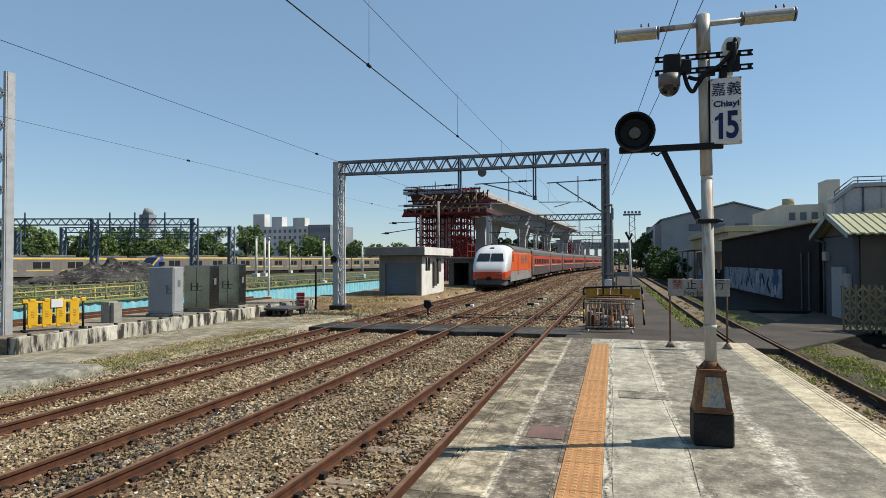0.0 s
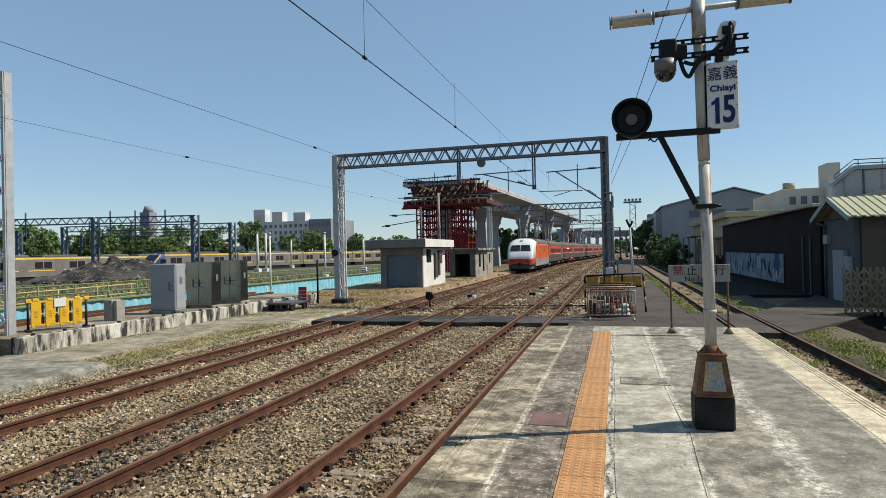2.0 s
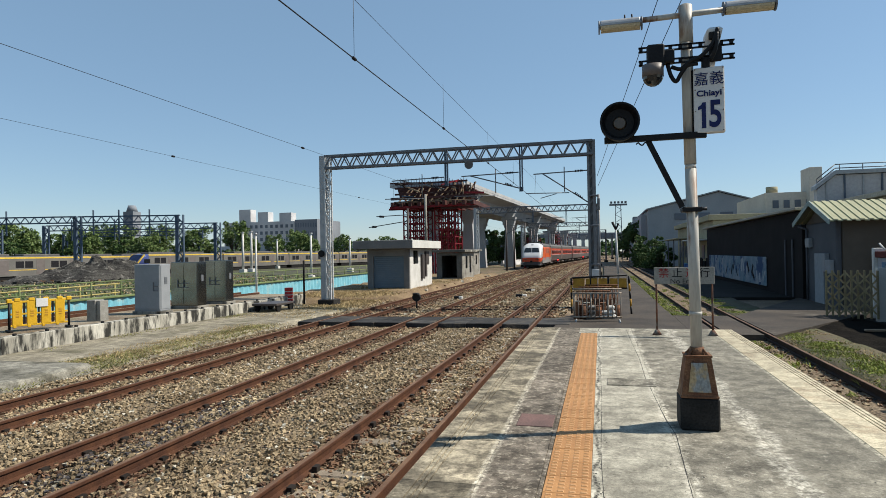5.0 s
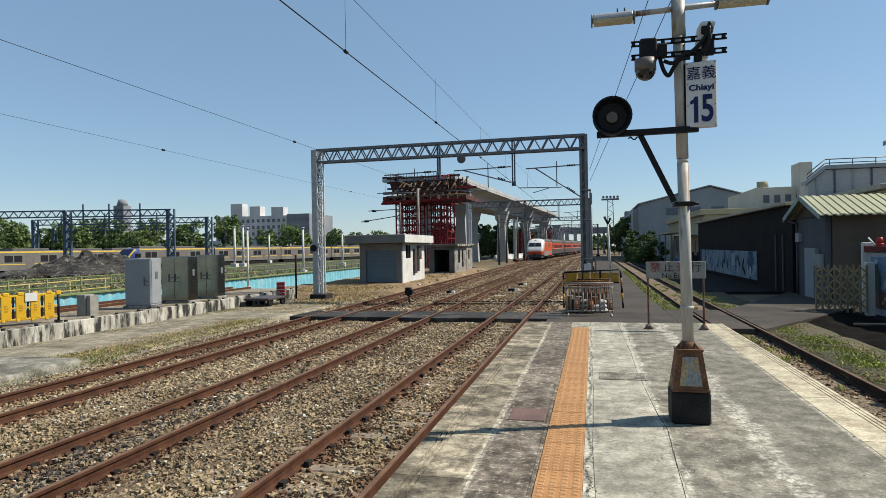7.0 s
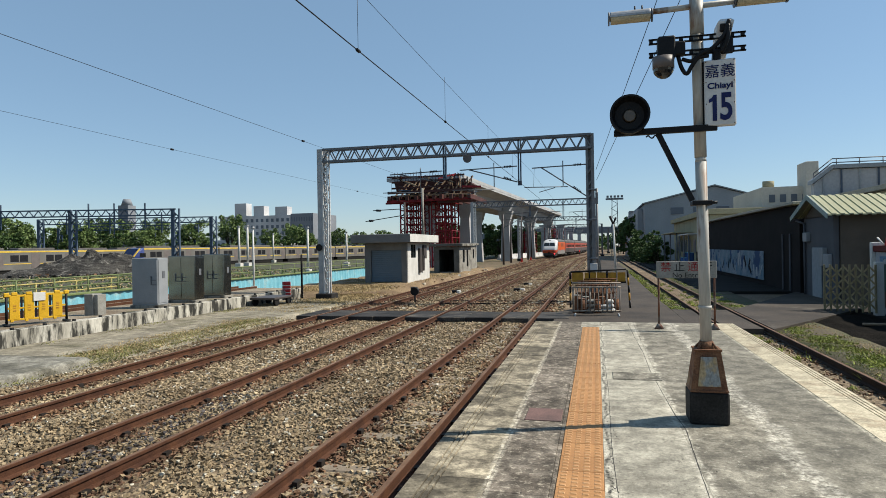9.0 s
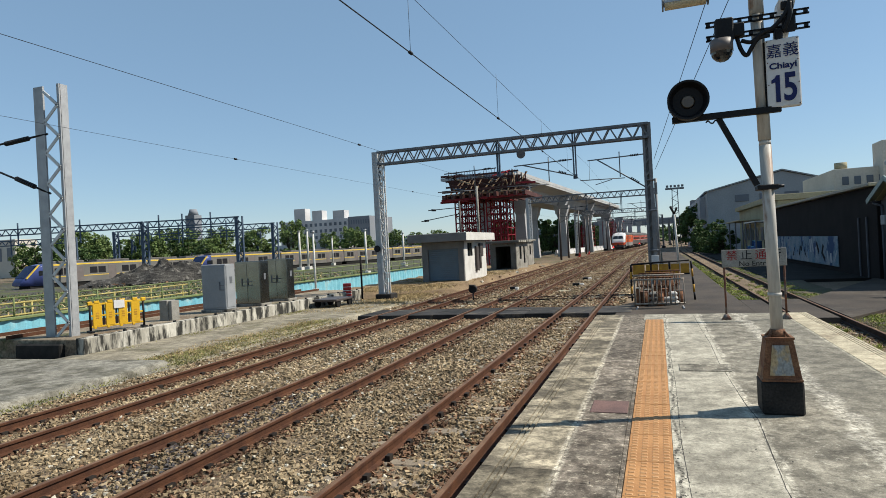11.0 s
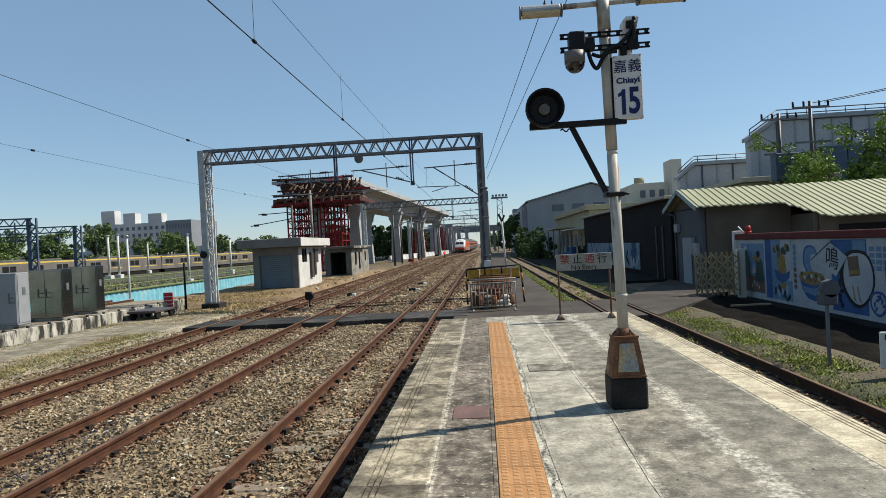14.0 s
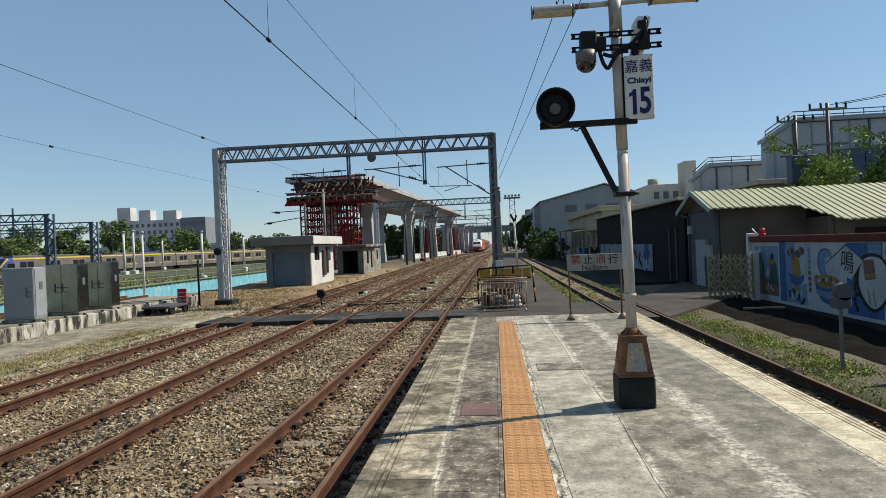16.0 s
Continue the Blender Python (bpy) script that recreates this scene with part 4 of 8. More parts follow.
for k, x in enumerate((-2.82, -5.87, -9.0)):
    r, zc = (0.0075, 0.0036, 0.003)[k], (3.94, 3.76, 3.76)[k]
    wire("contact_wire", [(x, -30, zc), (x, 28.3, zc), (x, 66, zc), (x, 100, zc), (x + bend(145), 145, zc), (x + bend(220), 220, zc)], r, "thin bare overhead contact wire with clips")
    if k == 0:
        wire("messenger_wire", [(x, -30, 4.87), (x, 28.3, 4.87), (x, 66, 4.87), (x, 100, 4.85)], 0.0036, "thin bare overhead carrier wire", sag=0.2)
    drop = empty("wire_dropper", "small clips and thin dropper wires hanging on the overhead line", "dropper", "overhead wires")
    for y in ((7.6, 12.1, 17.0, 22.0) if k == 0 else (12.2, 23.0)):
        b = bmesh.new()
        rod(b, (x, y - 0.04, zc), (x, y + 0.04, zc), 0.022, n=6)
        if k == 0:
            rod(b, (x, y, zc + 0.02), (x, y, 4.8), 0.003, n=4)
        part("dropper", b, "wire", drop)
wire("feeder_wire", [(0.0, 28.3, 4.8), (1.45, 14.5, 7.1), (4.0, -9.8, 11.15)], 0.009, "black feeder cable running from the gantry")
wire("feeder_wire", [(0.02, 28.3, 4.35), (1.95, 14.5, 7.04), (5.35, -9.8, 11.75)], 0.009, "black feeder cable running from the gantry")

# ---- the big pole on the platform ----
PX, PY = 0.87, 6.12
pole = empty("lamp_pole", "rusty white platform pole with tube lamps and brackets", "pole", at=(0, 0, 0))
b = bmesh.new()
rbox(b, 0.71, 1.02, 5.98, 6.27, -0.002, 0.27, 0.015)
part("base_block", b, "baseblock", pole, "blackened concrete base block")
b = bmesh.new()


def sq(cx, cy, hx, hy, z):
    return [(cx - hx, cy - hy, z), (cx + hx, cy - hy, z), (cx + hx, cy + hy, z), (cx - hx, cy + hy, z)]


loft(b, [sq(0.865, PY, 0.15, 0.14, 0.27), sq(0.865, PY, 0.15, 0.14, 0.285), sq(0.865, PY, 0.143, 0.133, 0.292), sq(0.865, PY, 0.1, 0.093, 0.6), sq(0.865, PY, 0.108, 0.1, 0.606), sq(0.865, PY, 0.108, 0.1, 0.62)])
rod(b, (0.865, PY, 0.6), (0.865, PY, 0.68), 0.075, 0.056, n=14)
for dx, dy in ((-.085, -.075), (.085, -.075), (.085, .075), (-.085, .075)):
    rod(b, (0.865 + dx, PY + dy, 0.6), (0.865 + dx * 0.5, PY + dy * 0.5, 0.67), 0.016, 0.006, n=6)
base_box = part("base_box", b, "rustbox", pole, "rusted tapering steel base box")
b = bmesh.new()
loft(b, [[(0.775, PY - 0.131, 0.32), (0.955, PY - 0.131, 0.32), (0.925, PY - 0.105, 0.56), (0.805, PY - 0.105, 0.56)], [(0.775, PY - 0.136, 0.32), (0.955, PY - 0.136, 0.32), (0.925, PY - 0.11, 0.56), (0.805, PY - 0.11, 0.56)]])
part("access_plate", b, "wornplate", base_box, "worn grey plate with ochre rust")
b = bmesh.new()
rod(b, (0.865, PY, 0.62), (0.846, PY, 2.2), 0.047, n=16)
rod(b, (0.846, PY, 2.2), (0.845, PY, 2.24), 0.047, 0.042, n=16)
rod(b, (0.845, PY, 2.24), (0.828, PY, 3.6), 0.049, n=16)
rod(b, (0.828, PY, 3.6), (0.828, PY, 3.615), 0.049, 0.03, n=16)
rod(b, (0.861, PY, 0.95), (0.861, PY, 0.98), 0.054, n=16)
rod(b, (0.832, PY, 3.28), (0.828, PY, 3.6), 0.057, n=16)
part("shaft", b, "polepaint", pole)
b = bmesh.new()
rod(b, (0.42, PY, 3.515), (1.2, PY, 3.535), 0.024, n=10)
part("cross_arm", b, "polepaint", pole)
for x0, x1, z, nm in ((0.11, 0.47, 3.49, "a"), (1.13, 1.53, 3.54, "b")):
    b = bmesh.new()
    ring = lambda x, s: [(x, PY - 0.06 * s * math.cos(a * math.pi / 10), z - 0.005 + 0.062 * s * math.sin(a * math.pi / 10)) for a in range(11)]
    loft(b, [ring(x0, 0.8), ring(x0 + 0.02, 1.0), ring(x1 - 0.02, 1.0), ring(x1, 0.8)])
    lamp = part("lamp_housing", b, "galv", pole, "weathered tube lamp housing")
    b = bmesh.new()
    loft(b, [[(x, PY - 0.056 * math.cos(a * math.pi / 10), z - 0.006 - 0.045 * math.sin(a * math.pi / 10)) for a in range(11)] for x in (x0 + 0.015, x1 - 0.015)])
    part("diffuser", b, "cream", lamp, "yellowed plastic diffuser")
    for xe in (x0, x1):
        b = bmesh.new()
        rod(b, (xe - 0.006, PY, z), (xe + 0.006, PY, z), 0.058, n=16)
        part("end_cap", b, "steelgrey", lamp)
    for k in (0.2, 0.32):
        b = bmesh.new()
        rod(b, (x1 - k * 0.5 + 0.02, PY, z + 0.05), (x1 - k * 0.5 + 0.02, PY, z + 0.09), 0.007, n=6)
        part("stud", b, "wire", lamp)
# slotted steel channels
for z in (3.235, 3.12):
    b = bmesh.new()
    for x in [0.44 + 0.08 * i for i in range(10)]:
        box(b, x, x + 0.03, PY - 0.07, PY - 0.05, z - 0.02, z + 0.02)
    box(b, 0.435, 1.2, PY - 0.07, PY - 0.05, z + 0.012, z + 0.024)
    box(b, 0.435, 1.2, PY - 0.07, PY - 0.05, z - 0.024, z - 0.012)
    part("slotted_channel", b, "black", pole)
b = bmesh.new()
beam(b, (0.136, PY - 0.07, 2.47), (0.965, PY - 0.07, 2.475), 0.05, 0.05)
part("signal_arm", b, "black", pole, "black steel arm")
b = bmesh.new()
beam(b, (0.5, PY - 0.06, 2.45), (0.765, PY - 0.06, 1.87), 0.03, 0.045)
rbox(b, 0.765, 0.925, PY - 0.075, PY + 0.075, 1.83, 1.87, 0.006)
rod(b, (0.91, PY - 0.06, 1.85), (0.96, PY - 0.06, 1.85), 0.014, n=6)
part("brace", b, "black", pole)


def bent_tube(pts, r, n=8):
    """A smooth tube through the points."""
    b = bmesh.new()
    P = [Vector(p) for p in pts]
    fine = []
    for k in range(len(P) - 1):
        p0, p1, p2, p3 = P[max(k - 1, 0)], P[k], P[k + 1], P[min(k + 2, len(P) - 1)]
        for i in range(6):
            u = i / 6
            fine.append(0.5 * (2 * p1 + (p2 - p0) * u + (2 * p0 - 5 * p1 + 4 * p2 - p3) * u * u + (3 * p1 - p0 - 3 * p2 + p3) * u ** 3))
    fine.append(P[-1])
    rings = []
    for k, p in enumerate(fine):
        d = (fine[min(k + 1, len(fine) - 1)] - fine[max(k - 1, 0)]).normalized()
        e = d.cross(Vector((0, 1, 0))).normalized()
        f = d.cross(e)
        rings.append([p + (e * math.cos(2 * math.pi * i / n) + f * math.sin(2 * math.pi * i / n)) * r for i in range(n)])
    loft(b, rings, smooth=True)
    return b


for pts in (((0.66, 6.03, 3.12), (0.69, 6.02, 2.99), (0.73, 6.01, 2.93), (0.77, 6.0, 2.99), (0.82, 5.99, 3.05), (0.9, 5.99, 3.06)),
            ((0.7, 6.03, 3.06), (0.77, 6.0, 3.03), (0.84, 5.98, 3.08), (0.93, 5.98, 3.12), (1.02, 5.98, 3.22), (1.06, 5.99, 3.34)),
            ((1.0, 5.99, 3.08), (1.04, 5.97, 3.18), (1.05, 5.98, 3.3))):
    part("cable", bent_tube(pts, 0.017), "black", pole, "black looped cable")
b = bmesh.new()
rbox(b, 0.86, 0.9, PY - 0.06, PY + 0.03, 2.5, 3.03, 0.004)
part("conduit_box", b, "darkwall", pole)

dome = empty("dome_camera", "dark dome camera box on a slotted bracket", "camera")
b = bmesh.new()
rbox(b, 0.5, 0.64, PY - 0.16, PY - 0.04, 3.06, 3.25, 0.012)
rbox(b, 0.62, 0.72, PY - 0.14, PY - 0.05, 3.09, 3.2, 0.008)
part("housing", b, "black", dome)
b = bmesh.new()
rod(b, (0.545, PY - 0.12, 2.98), (0.545, PY - 0.12, 3.08), 0.088, n=18)
part("collar", b, "coachgrey", dome, "faded grey-brown collar")
b = bmesh.new()
bmesh.ops.create_uvsphere(b, u_segments=18, v_segments=10, radius=0.085, matrix=Matrix.Translation((0.545, PY - 0.12, 2.985)))
part("dome", b, "glassdark", dome)

horn = empty("loudspeaker", "weathered white horn loudspeaker above the sign", "loudspeaker")
b = bmesh.new()
loft(b, [[(x + dx, y, z) for x, y in ((-w, PY - d), (w, PY - d), (w, PY + 0.06), (-w, PY + 0.06))] for dx, w, d, z in
         ((1.0, 0.05, 0.03, 3.06), (1.02, 0.055, 0.06, 3.2), (1.04, 0.062, 0.1, 3.33), (1.045, 0.062, 0.1, 3.345), (1.05, 0.04, 0.06, 3.375))])
part("body", b, "signwhite", horn)
# The body is solid; a dark block stands for shade inside the mouth.
b = bmesh.new()
rbox(b, 0.995, 1.085, PY - 0.107, PY - 0.075, 3.26, 3.325, 0.008)
part("mouth", b, "dark", horn, "dark block imitating the shade in the mouth")
b = bmesh.new()
rbox(b, 1.0, 1.1, PY - .085, PY - .06, 3.08, 3.22, 0.01)
rbox(b, 0.94, 1.0, PY - .1, PY - .04, 3.0, 3.12, 0.01)
part("bracket", b, "black", horn)

signal = empty("round_signal", "round black signal lamp with a clear lens on the pole's arm", "signal lamp")
b = bmesh.new()
rod(b, (0.265, PY - 0.12, 2.61), (0.265, PY + 0.05, 2.61), 0.16, 0.13, n=32)
rbox(b, 0.145, 0.385, PY - 0.1, PY + 0.02, 2.495, 2.53, 0.006)
part("housing", b, "black", signal)
b = bmesh.new()
n = 28
outer = [(math.cos(2 * math.pi * i / n), math.sin(2 * math.pi * i / n)) for i in range(n)]
R = loft(b, [[(0.265 + .162 * c, PY - 0.1, 2.61 + .162 * s) for c, s in outer], [(0.265 + .165 * c, PY - 0.2, 2.61 + .165 * s) for c, s in outer],
             [(0.265 + .15 * c, PY - 0.2, 2.61 + .15 * s) for c, s in outer], [(0.265 + .12 * c, PY - 0.125, 2.61 + .12 * s) for c, s in outer]], cap=False)
part("hood", b, "black", signal)
b = bmesh.new()
rod(b, (0.265, PY - 0.125, 2.605), (0.265, PY - 0.14, 2.605), 0.058, 0.045, n=24)
part("lens", b, "wornlens", signal, "dull tan unlit glass lens")
part("loose_cable", bent_tube([(0.4 + k * .018, PY - .07, 2.425 + .012 * math.sin(k * 1.8)) for k in range(7)], 0.006, 6), "black", signal)


def text(body, size, m, material, parent, extrude=0.002, align="CENTER"):
    c = bpy.data.curves.new("lettering", "FONT")
    c.body, c.size, c.extrude, c.align_x, c.align_y = body, size, extrude, align, "CENTER"
    c.materials.append(M[material])
    ob = new("lettering", c)
    ob.parent = parent
    ob.matrix_basis = m
    return ob


sign = empty("station_sign", "white enamel sign box with navy lettering bolted to the pole", "sign")
S = pose(0.99, PY - 0.085, 2.757, 0, 0, -6)
sign.matrix_basis = S
b = bmesh.new()
rbox(b, -0.12, 0.12, -0.02, 0.05, -0.275, 0.275, 0.008)
part("panel", b, "signwhite", sign)
for x in (-0.107, 0.107):
    for z in (-0.26, -0.09, 0.09, 0.26):
        b = bmesh.new()
        rod(b, (x, -0.026, z), (x, -0.018, z), 0.005, n=6)
        part("rivet", b, "rust", sign)
text("嘉義", 0.118, pose(0, -0.0225, 0.17, 90), "navy", sign)
name_text = text("Chiayi", 0.07, pose(0.0, -0.0225, 0.055, 90) @ Matrix.Diagonal((1.12, 0.95, 1, 1)), "navy", sign)
name_text.data.offset = 0.002
five = text("5", 0.31, pose(0.045, -0.0225, -0.13, 90) @ Matrix.Diagonal((0.68, 1, 1, 1)), "navy", sign)
b = bmesh.new()
one = ((-0.06, -0.234), (-0.027, -0.234), (-0.027, -0.018), (-0.052, -0.018), (-0.064, -0.04), (-0.088, -0.054), (-0.088, -0.082), (-0.06, -0.07))
loft(b, [[(x, y, z) for x, z in one] for y in (-0.021, -0.0245)])
part("lettering", b, "navy", sign)
five.data.offset = 0.007

# ---- no-entry board at the platform's end ----
ne = empty("no_entry_board", "faded no-entry board, its white greyed for shade, on two rusty stands", "sign board")
# The board's shaded front is put into its greyer white.
b = bmesh.new()
rbox(b, 1.0, 2.0, 12.08, 12.1, 0.9, 1.2, 0.006)
part("board", b, "dingywhite", ne)
for x in (1.035, 1.96):
    b = bmesh.new()
    rod(b, (x, 12.115, 0.04), (x, 12.115, 1.2), 0.017, n=8)
    rod(b, (x, 12.115, -0.002), (x, 12.115, 0.09), 0.085, 0.03, n=12)
    part("stand", b, "rust", ne)
ch = "禁止通行"
for k, c in enumerate(ch):
    text(c, 0.185, pose(1.16 + 0.225 * k, 12.077, 1.09, 90), "signred" if k % 2 == 0 else "black", ne)
text("No Entry", 0.125, pose(1.5, 12.077, 0.95, 90), "black", ne)


# ---- the leaving train ----
def profile(w, z0, z1, r, n=5):
    """Half-rounded car section, from the lower left round to the lower right."""
    pts = [(-w, z0)]
    for i in range(n + 1):
        a = math.pi - (math.pi / 2) * i / n
        pts.append((-w + r + r * math.cos(a), z1 - r * 0.55 + r * 0.55 * math.sin(a)))
    for i in range(n + 1):
        a = math.pi / 2 - (math.pi / 2) * i / n
        pts.append((w - r + r * math.cos(a), z1 - r * 0.55 + r * 0.55 * math.sin(a)))
    pts.append((w, z0))
    return pts


def bogie(parent, y):
    b = bmesh.new()
    rbox(b, -1.1, 1.1, y - 1.5, y + 1.5, 0.3, 0.62, 0.05)
    for s in (-1.15, 1.15):
        rbox(b, s - 0.07, s + 0.07, y - 1.6, y + 1.6, 0.35, 0.6, 0.03)
    g = part("bogie", b, "coachgrey", parent)
    for d in (-1.05, 1.05):
        for s in (-0.56, 0.56):
            b = bmesh.new()
            rod(b, (s - 0.06, y + d, 0.43), (s + 0.06, y + d, 0.43), 0.43, n=20)
            part("wheel", b, "tyre", g)


def coach():
    """A coach 20 m long, its near end at y = 0; z = 0 is the rail top."""
    c = empty("coach", "orange railway coach with dark window band", "railway coach", "train cars")
    L = 19.6
    b = bmesh.new()
    loft(b, [[(x, y, z) for x, z in profile(1.42, 1.02, 2.95, 0.2, 1)] for y in (0.2, L)])
    part("body", b, "coachorange", c)
    b = bmesh.new()
    loft(b, [[(x, y, z) for x, z in profile(1.4, 2.9, 3.62, 0.75)] for y in (0.22, L - 0.02)])
    part("roof", b, "trainroof", c)
    for s in (-1, 1):
        b = bmesh.new()
        box(b, min(s * 1.425, s * 1.37), max(s * 1.425, s * 1.37), 0.25, L - 0.05, 0.78, 1.74)
        part("lower_panel", b, "coachlower", c, "dark grey-brown lower side panel")
        b = bmesh.new()
        box(b, min(s * 1.426, s * 1.3), max(s * 1.426, s * 1.3), 0.25, L - 0.05, 1.76, 1.8)
        part("stripe", b, "trainwhite", c)
        for i in range(9):
            y = 2.2 + i * 1.78
            b = bmesh.new()
            rbox(b, min(s * 1.43, s * 1.38), max(s * 1.43, s * 1.38), y, y + 1.42, 1.95, 2.55, 0.02)
            part("window", b, "windowdark", c)
        for y in (0.6, L - 1.5):
            b = bmesh.new()
            rbox(b, min(s * 1.432, s * 1.38), max(s * 1.432, s * 1.38), y, y + 0.85, 1.0, 2.85, 0.02)
            part("door", b, "coachgrey", c)
    for y in (5, 9.8, 14.6):
        b = bmesh.new()
        rbox(b, -0.85, 0.85, y - 1.3, y + 1.3, 3.58, 3.78, 0.06)
        part("roof_unit", b, "trainroof", c)
    b = bmesh.new()
    rbox(b, -0.8, 0.8, -0.32, 0.25, 0.9, 3.2, 0.05)
    part("gangway", b, "black", c)
    b = bmesh.new()
    for y in (7, 9.5, 12):
        rbox(b, -1.2, 1.2, y - 0.9, y + 0.9, 0.35, 0.95, 0.04)
    part("underframe_box", b, "tyre", c)
    bogie(c, 3.0)
    bogie(c, L - 3.0)
    return c


def power_car():
    """The sloped-nosed power car at the train's end; nose at y = 0."""
    c = empty("power_car", "orange power car with a sloping white nose", "power car", "train cars")
    L = 16.2

    def sec(y, w, z0, z1, r):
        return [(x, y, z) for x, z in profile(w, z0, z1, r, 6)]
    NOSE = ((0.0, 1.12, 1.0, 1.5, 0.35), (0.1, 1.24, 0.86, 1.72, 0.42), (0.3, 1.31, 0.8, 2.02, 0.46), (0.55, 1.35, 0.78, 2.28, 0.48), (0.85, 1.37, 0.78, 2.64, 0.62),
            (1.2, 1.39, 0.78, 3.0, 0.78), (1.6, 1.41, 0.78, 3.3, 0.95), (2.2, 1.43, 0.78, 3.53, 1.1), (2.9, 1.43, 0.78, 3.63, 1.15), (3.6, 1.43, 0.78, 3.66, 1.1))

    def skin(x, y):
        """Height of the nose at x, y."""
        for (ya, wa, _, za, ra), (yb, wb, _, zb, rb) in zip(NOSE, NOSE[1:]):
            if ya <= y <= yb:
                u = (y - ya) / (yb - ya)
                w, z1, r = wa + (wb - wa) * u, za + (zb - za) * u, ra + (rb - ra) * u
                e = max(0.0, abs(x) - (w - r)) / r
                return z1 - r * 0.55 * (1 - math.sqrt(max(0.0, 1 - e * e)))
    b = bmesh.new()
    loft(b, [sec(*n) for n in NOSE], smooth=True)
    nose = part("nose", b, "trainwhite", c, "white streamlined nose")
    b = bmesh.new()
    loft(b, [sec(3.6, 1.432, 1.0, 3.1, 0.25), sec(L, 1.432, 1.0, 3.1, 0.25)])
    part("body", b, "orange", c)
    b = bmesh.new()
    loft(b, [sec(3.55, 1.4, 3.0, 3.7, 0.85), sec(L - 0.05, 1.4, 3.0, 3.66, 0.85)])
    part("roof", b, "trainroof", c)
    for s in (-1, 1):
        b = bmesh.new()
        box(b, min(s * 1.436, s * 1.38), max(s * 1.436, s * 1.38), 1.9, L, 0.62, 1.45)
        part("skirt", b, "powergrey", c, "pale grey lower side")
        b = bmesh.new()
        box(b, min(s * 1.44, s * 1.38), max(s * 1.44, s * 1.38), 1.2, L, 1.46, 1.53)
        part("stripe", b, "bumperred", c, "red line along the side")
        # orange sweep beside the cab
        b = bmesh.new()
        v = [b.verts.new((s * 1.437, y, z)) for y, z in ((2.1, 1.55), (3.62, 1.55), (3.62, 3.1), (2.9, 3.12))]
        w = [b.verts.new((s * 1.40, q.co.y, q.co.z)) for q in v]
        b.faces.new(v)
        b.faces.new(w[::-1])
        for i in range(4):
            b.faces.new((v[i], v[(i + 1) % 4], w[(i + 1) % 4], w[i]))
        part("side_sweep", b, "orange", c)
        b = bmesh.new()
        rbox(b, min(s * 1.44, s * 1.39), max(s * 1.44, s * 1.39), 2.95, 3.5, 2.2, 2.85, 0.03)
        part("cab_window", b, "glassdark", c)
        for y in (6.0, 13.6):
            b = bmesh.new()
            rbox(b, min(s * 1.444, s * 1.39), max(s * 1.444, s * 1.39), y, y + 0.7, 1.1, 2.9, 0.02)
            part("door", b, "coachorange", c)
        for y0 in (8.2, 10.8):
            for k in range(7):
                b = bmesh.new()
                box(b, min(s * 1.45, s * 1.39), max(s * 1.45, s * 1.39), y0, y0 + 1.9, 2.1 + k * 0.11, 2.16 + k * 0.11)
                part("louvre", b, "coachgrey", c)
        # windscreens follow the slope of the nose
        b = bmesh.new()
        rows_ = []
        for q in range(6):
            rows_.append([])
            for k in range(9):
                x = 0.045 + (1.1 - 0.03 * q - 0.045) * k / 8
                # rows keep level across the curved front
                zt = 2.27 + 0.62 * q / 5
                y = 0.5
                while y < 1.7 and skin(x, y) < zt:
                    y += 0.01
                rows_[-1].append((b.verts.new((s * x, y - 0.03, zt + 0.02)), b.verts.new((s * x, y + 0.05, zt - 0.02))))
        for R1, R2 in zip(rows_, rows_[1:]):
            for k in range(8):
                b.faces.new((R1[k][0], R1[k + 1][0], R2[k + 1][0], R2[k][0]))
        rim = rows_[0] + [r[8] for r in rows_[1:]] + rows_[5][7::-1] + [r[0] for r in rows_[4:0:-1]]
        for k in range(len(rim)):
            b.faces.new((rim[k][0], rim[(k + 1) % len(rim)][0], rim[(k + 1) % len(rim)][1], rim[k][1]))
        part("windscreen", b, "glassdark", nose)
        b = bmesh.new()
        rbox(b, min(s * 0.6, s * 1.02), max(s * 0.6, s * 1.02), -0.1, 0.16, 1.16, 1.36, 0.04)
        part("headlight", b, "headlamp", nose, "amber-tinted headlamp")
    b = bmesh.new()
    loft(b, [sec(-0.06, 1.08, 0.92, 1.46, 0.26), sec(0.1, 1.29, 0.9, 1.52, 0.26), sec(0.6, 1.39, 0.96, 1.53, 0.22), sec(1.4, 1.436, 1.1, 1.5, 0.1), sec(2.4, 1.442, 1.4, 1.46, 0.02)])
    part("bumper", b, "bumperred", c, "orange-red bumper band")
    b = bmesh.new()
    loft(b, [sec(0.06, 0.95, 0.45, 1.05, 0.25), sec(0.3, 1.2, 0.36, 1.05, 0.25), sec(1.2, 1.33, 0.4, 1.05, 0.2)])
    part("front_skirt", b, "shedgrey", c, "grey front skirt")
    b = bmesh.new()
    rbox(b, -1.0, 1.0, 0.15, 1.2, 0.2, 0.84, 0.08)
    rbox(b, -0.16, 0.16, -0.25, 0.2, 0.82, 1.08, 0.03)
    part("coupler", b, "tyre", c)
    b = bmesh.new()
    rod(b, (-0.16, 1.68, 3.33), (0.16, 1.68, 3.33), 0.09, n=10)
    part("top_lamp", b, "windowdark", nose)
    b = bmesh.new()
    rbox(b, -0.7, 0.7, 4.7, 7.0, 3.66, 3.8, 0.03)
    pan = part("pantograph", b, "black", c)
    for s in (-0.5, 0.5):
        b = bmesh.new()
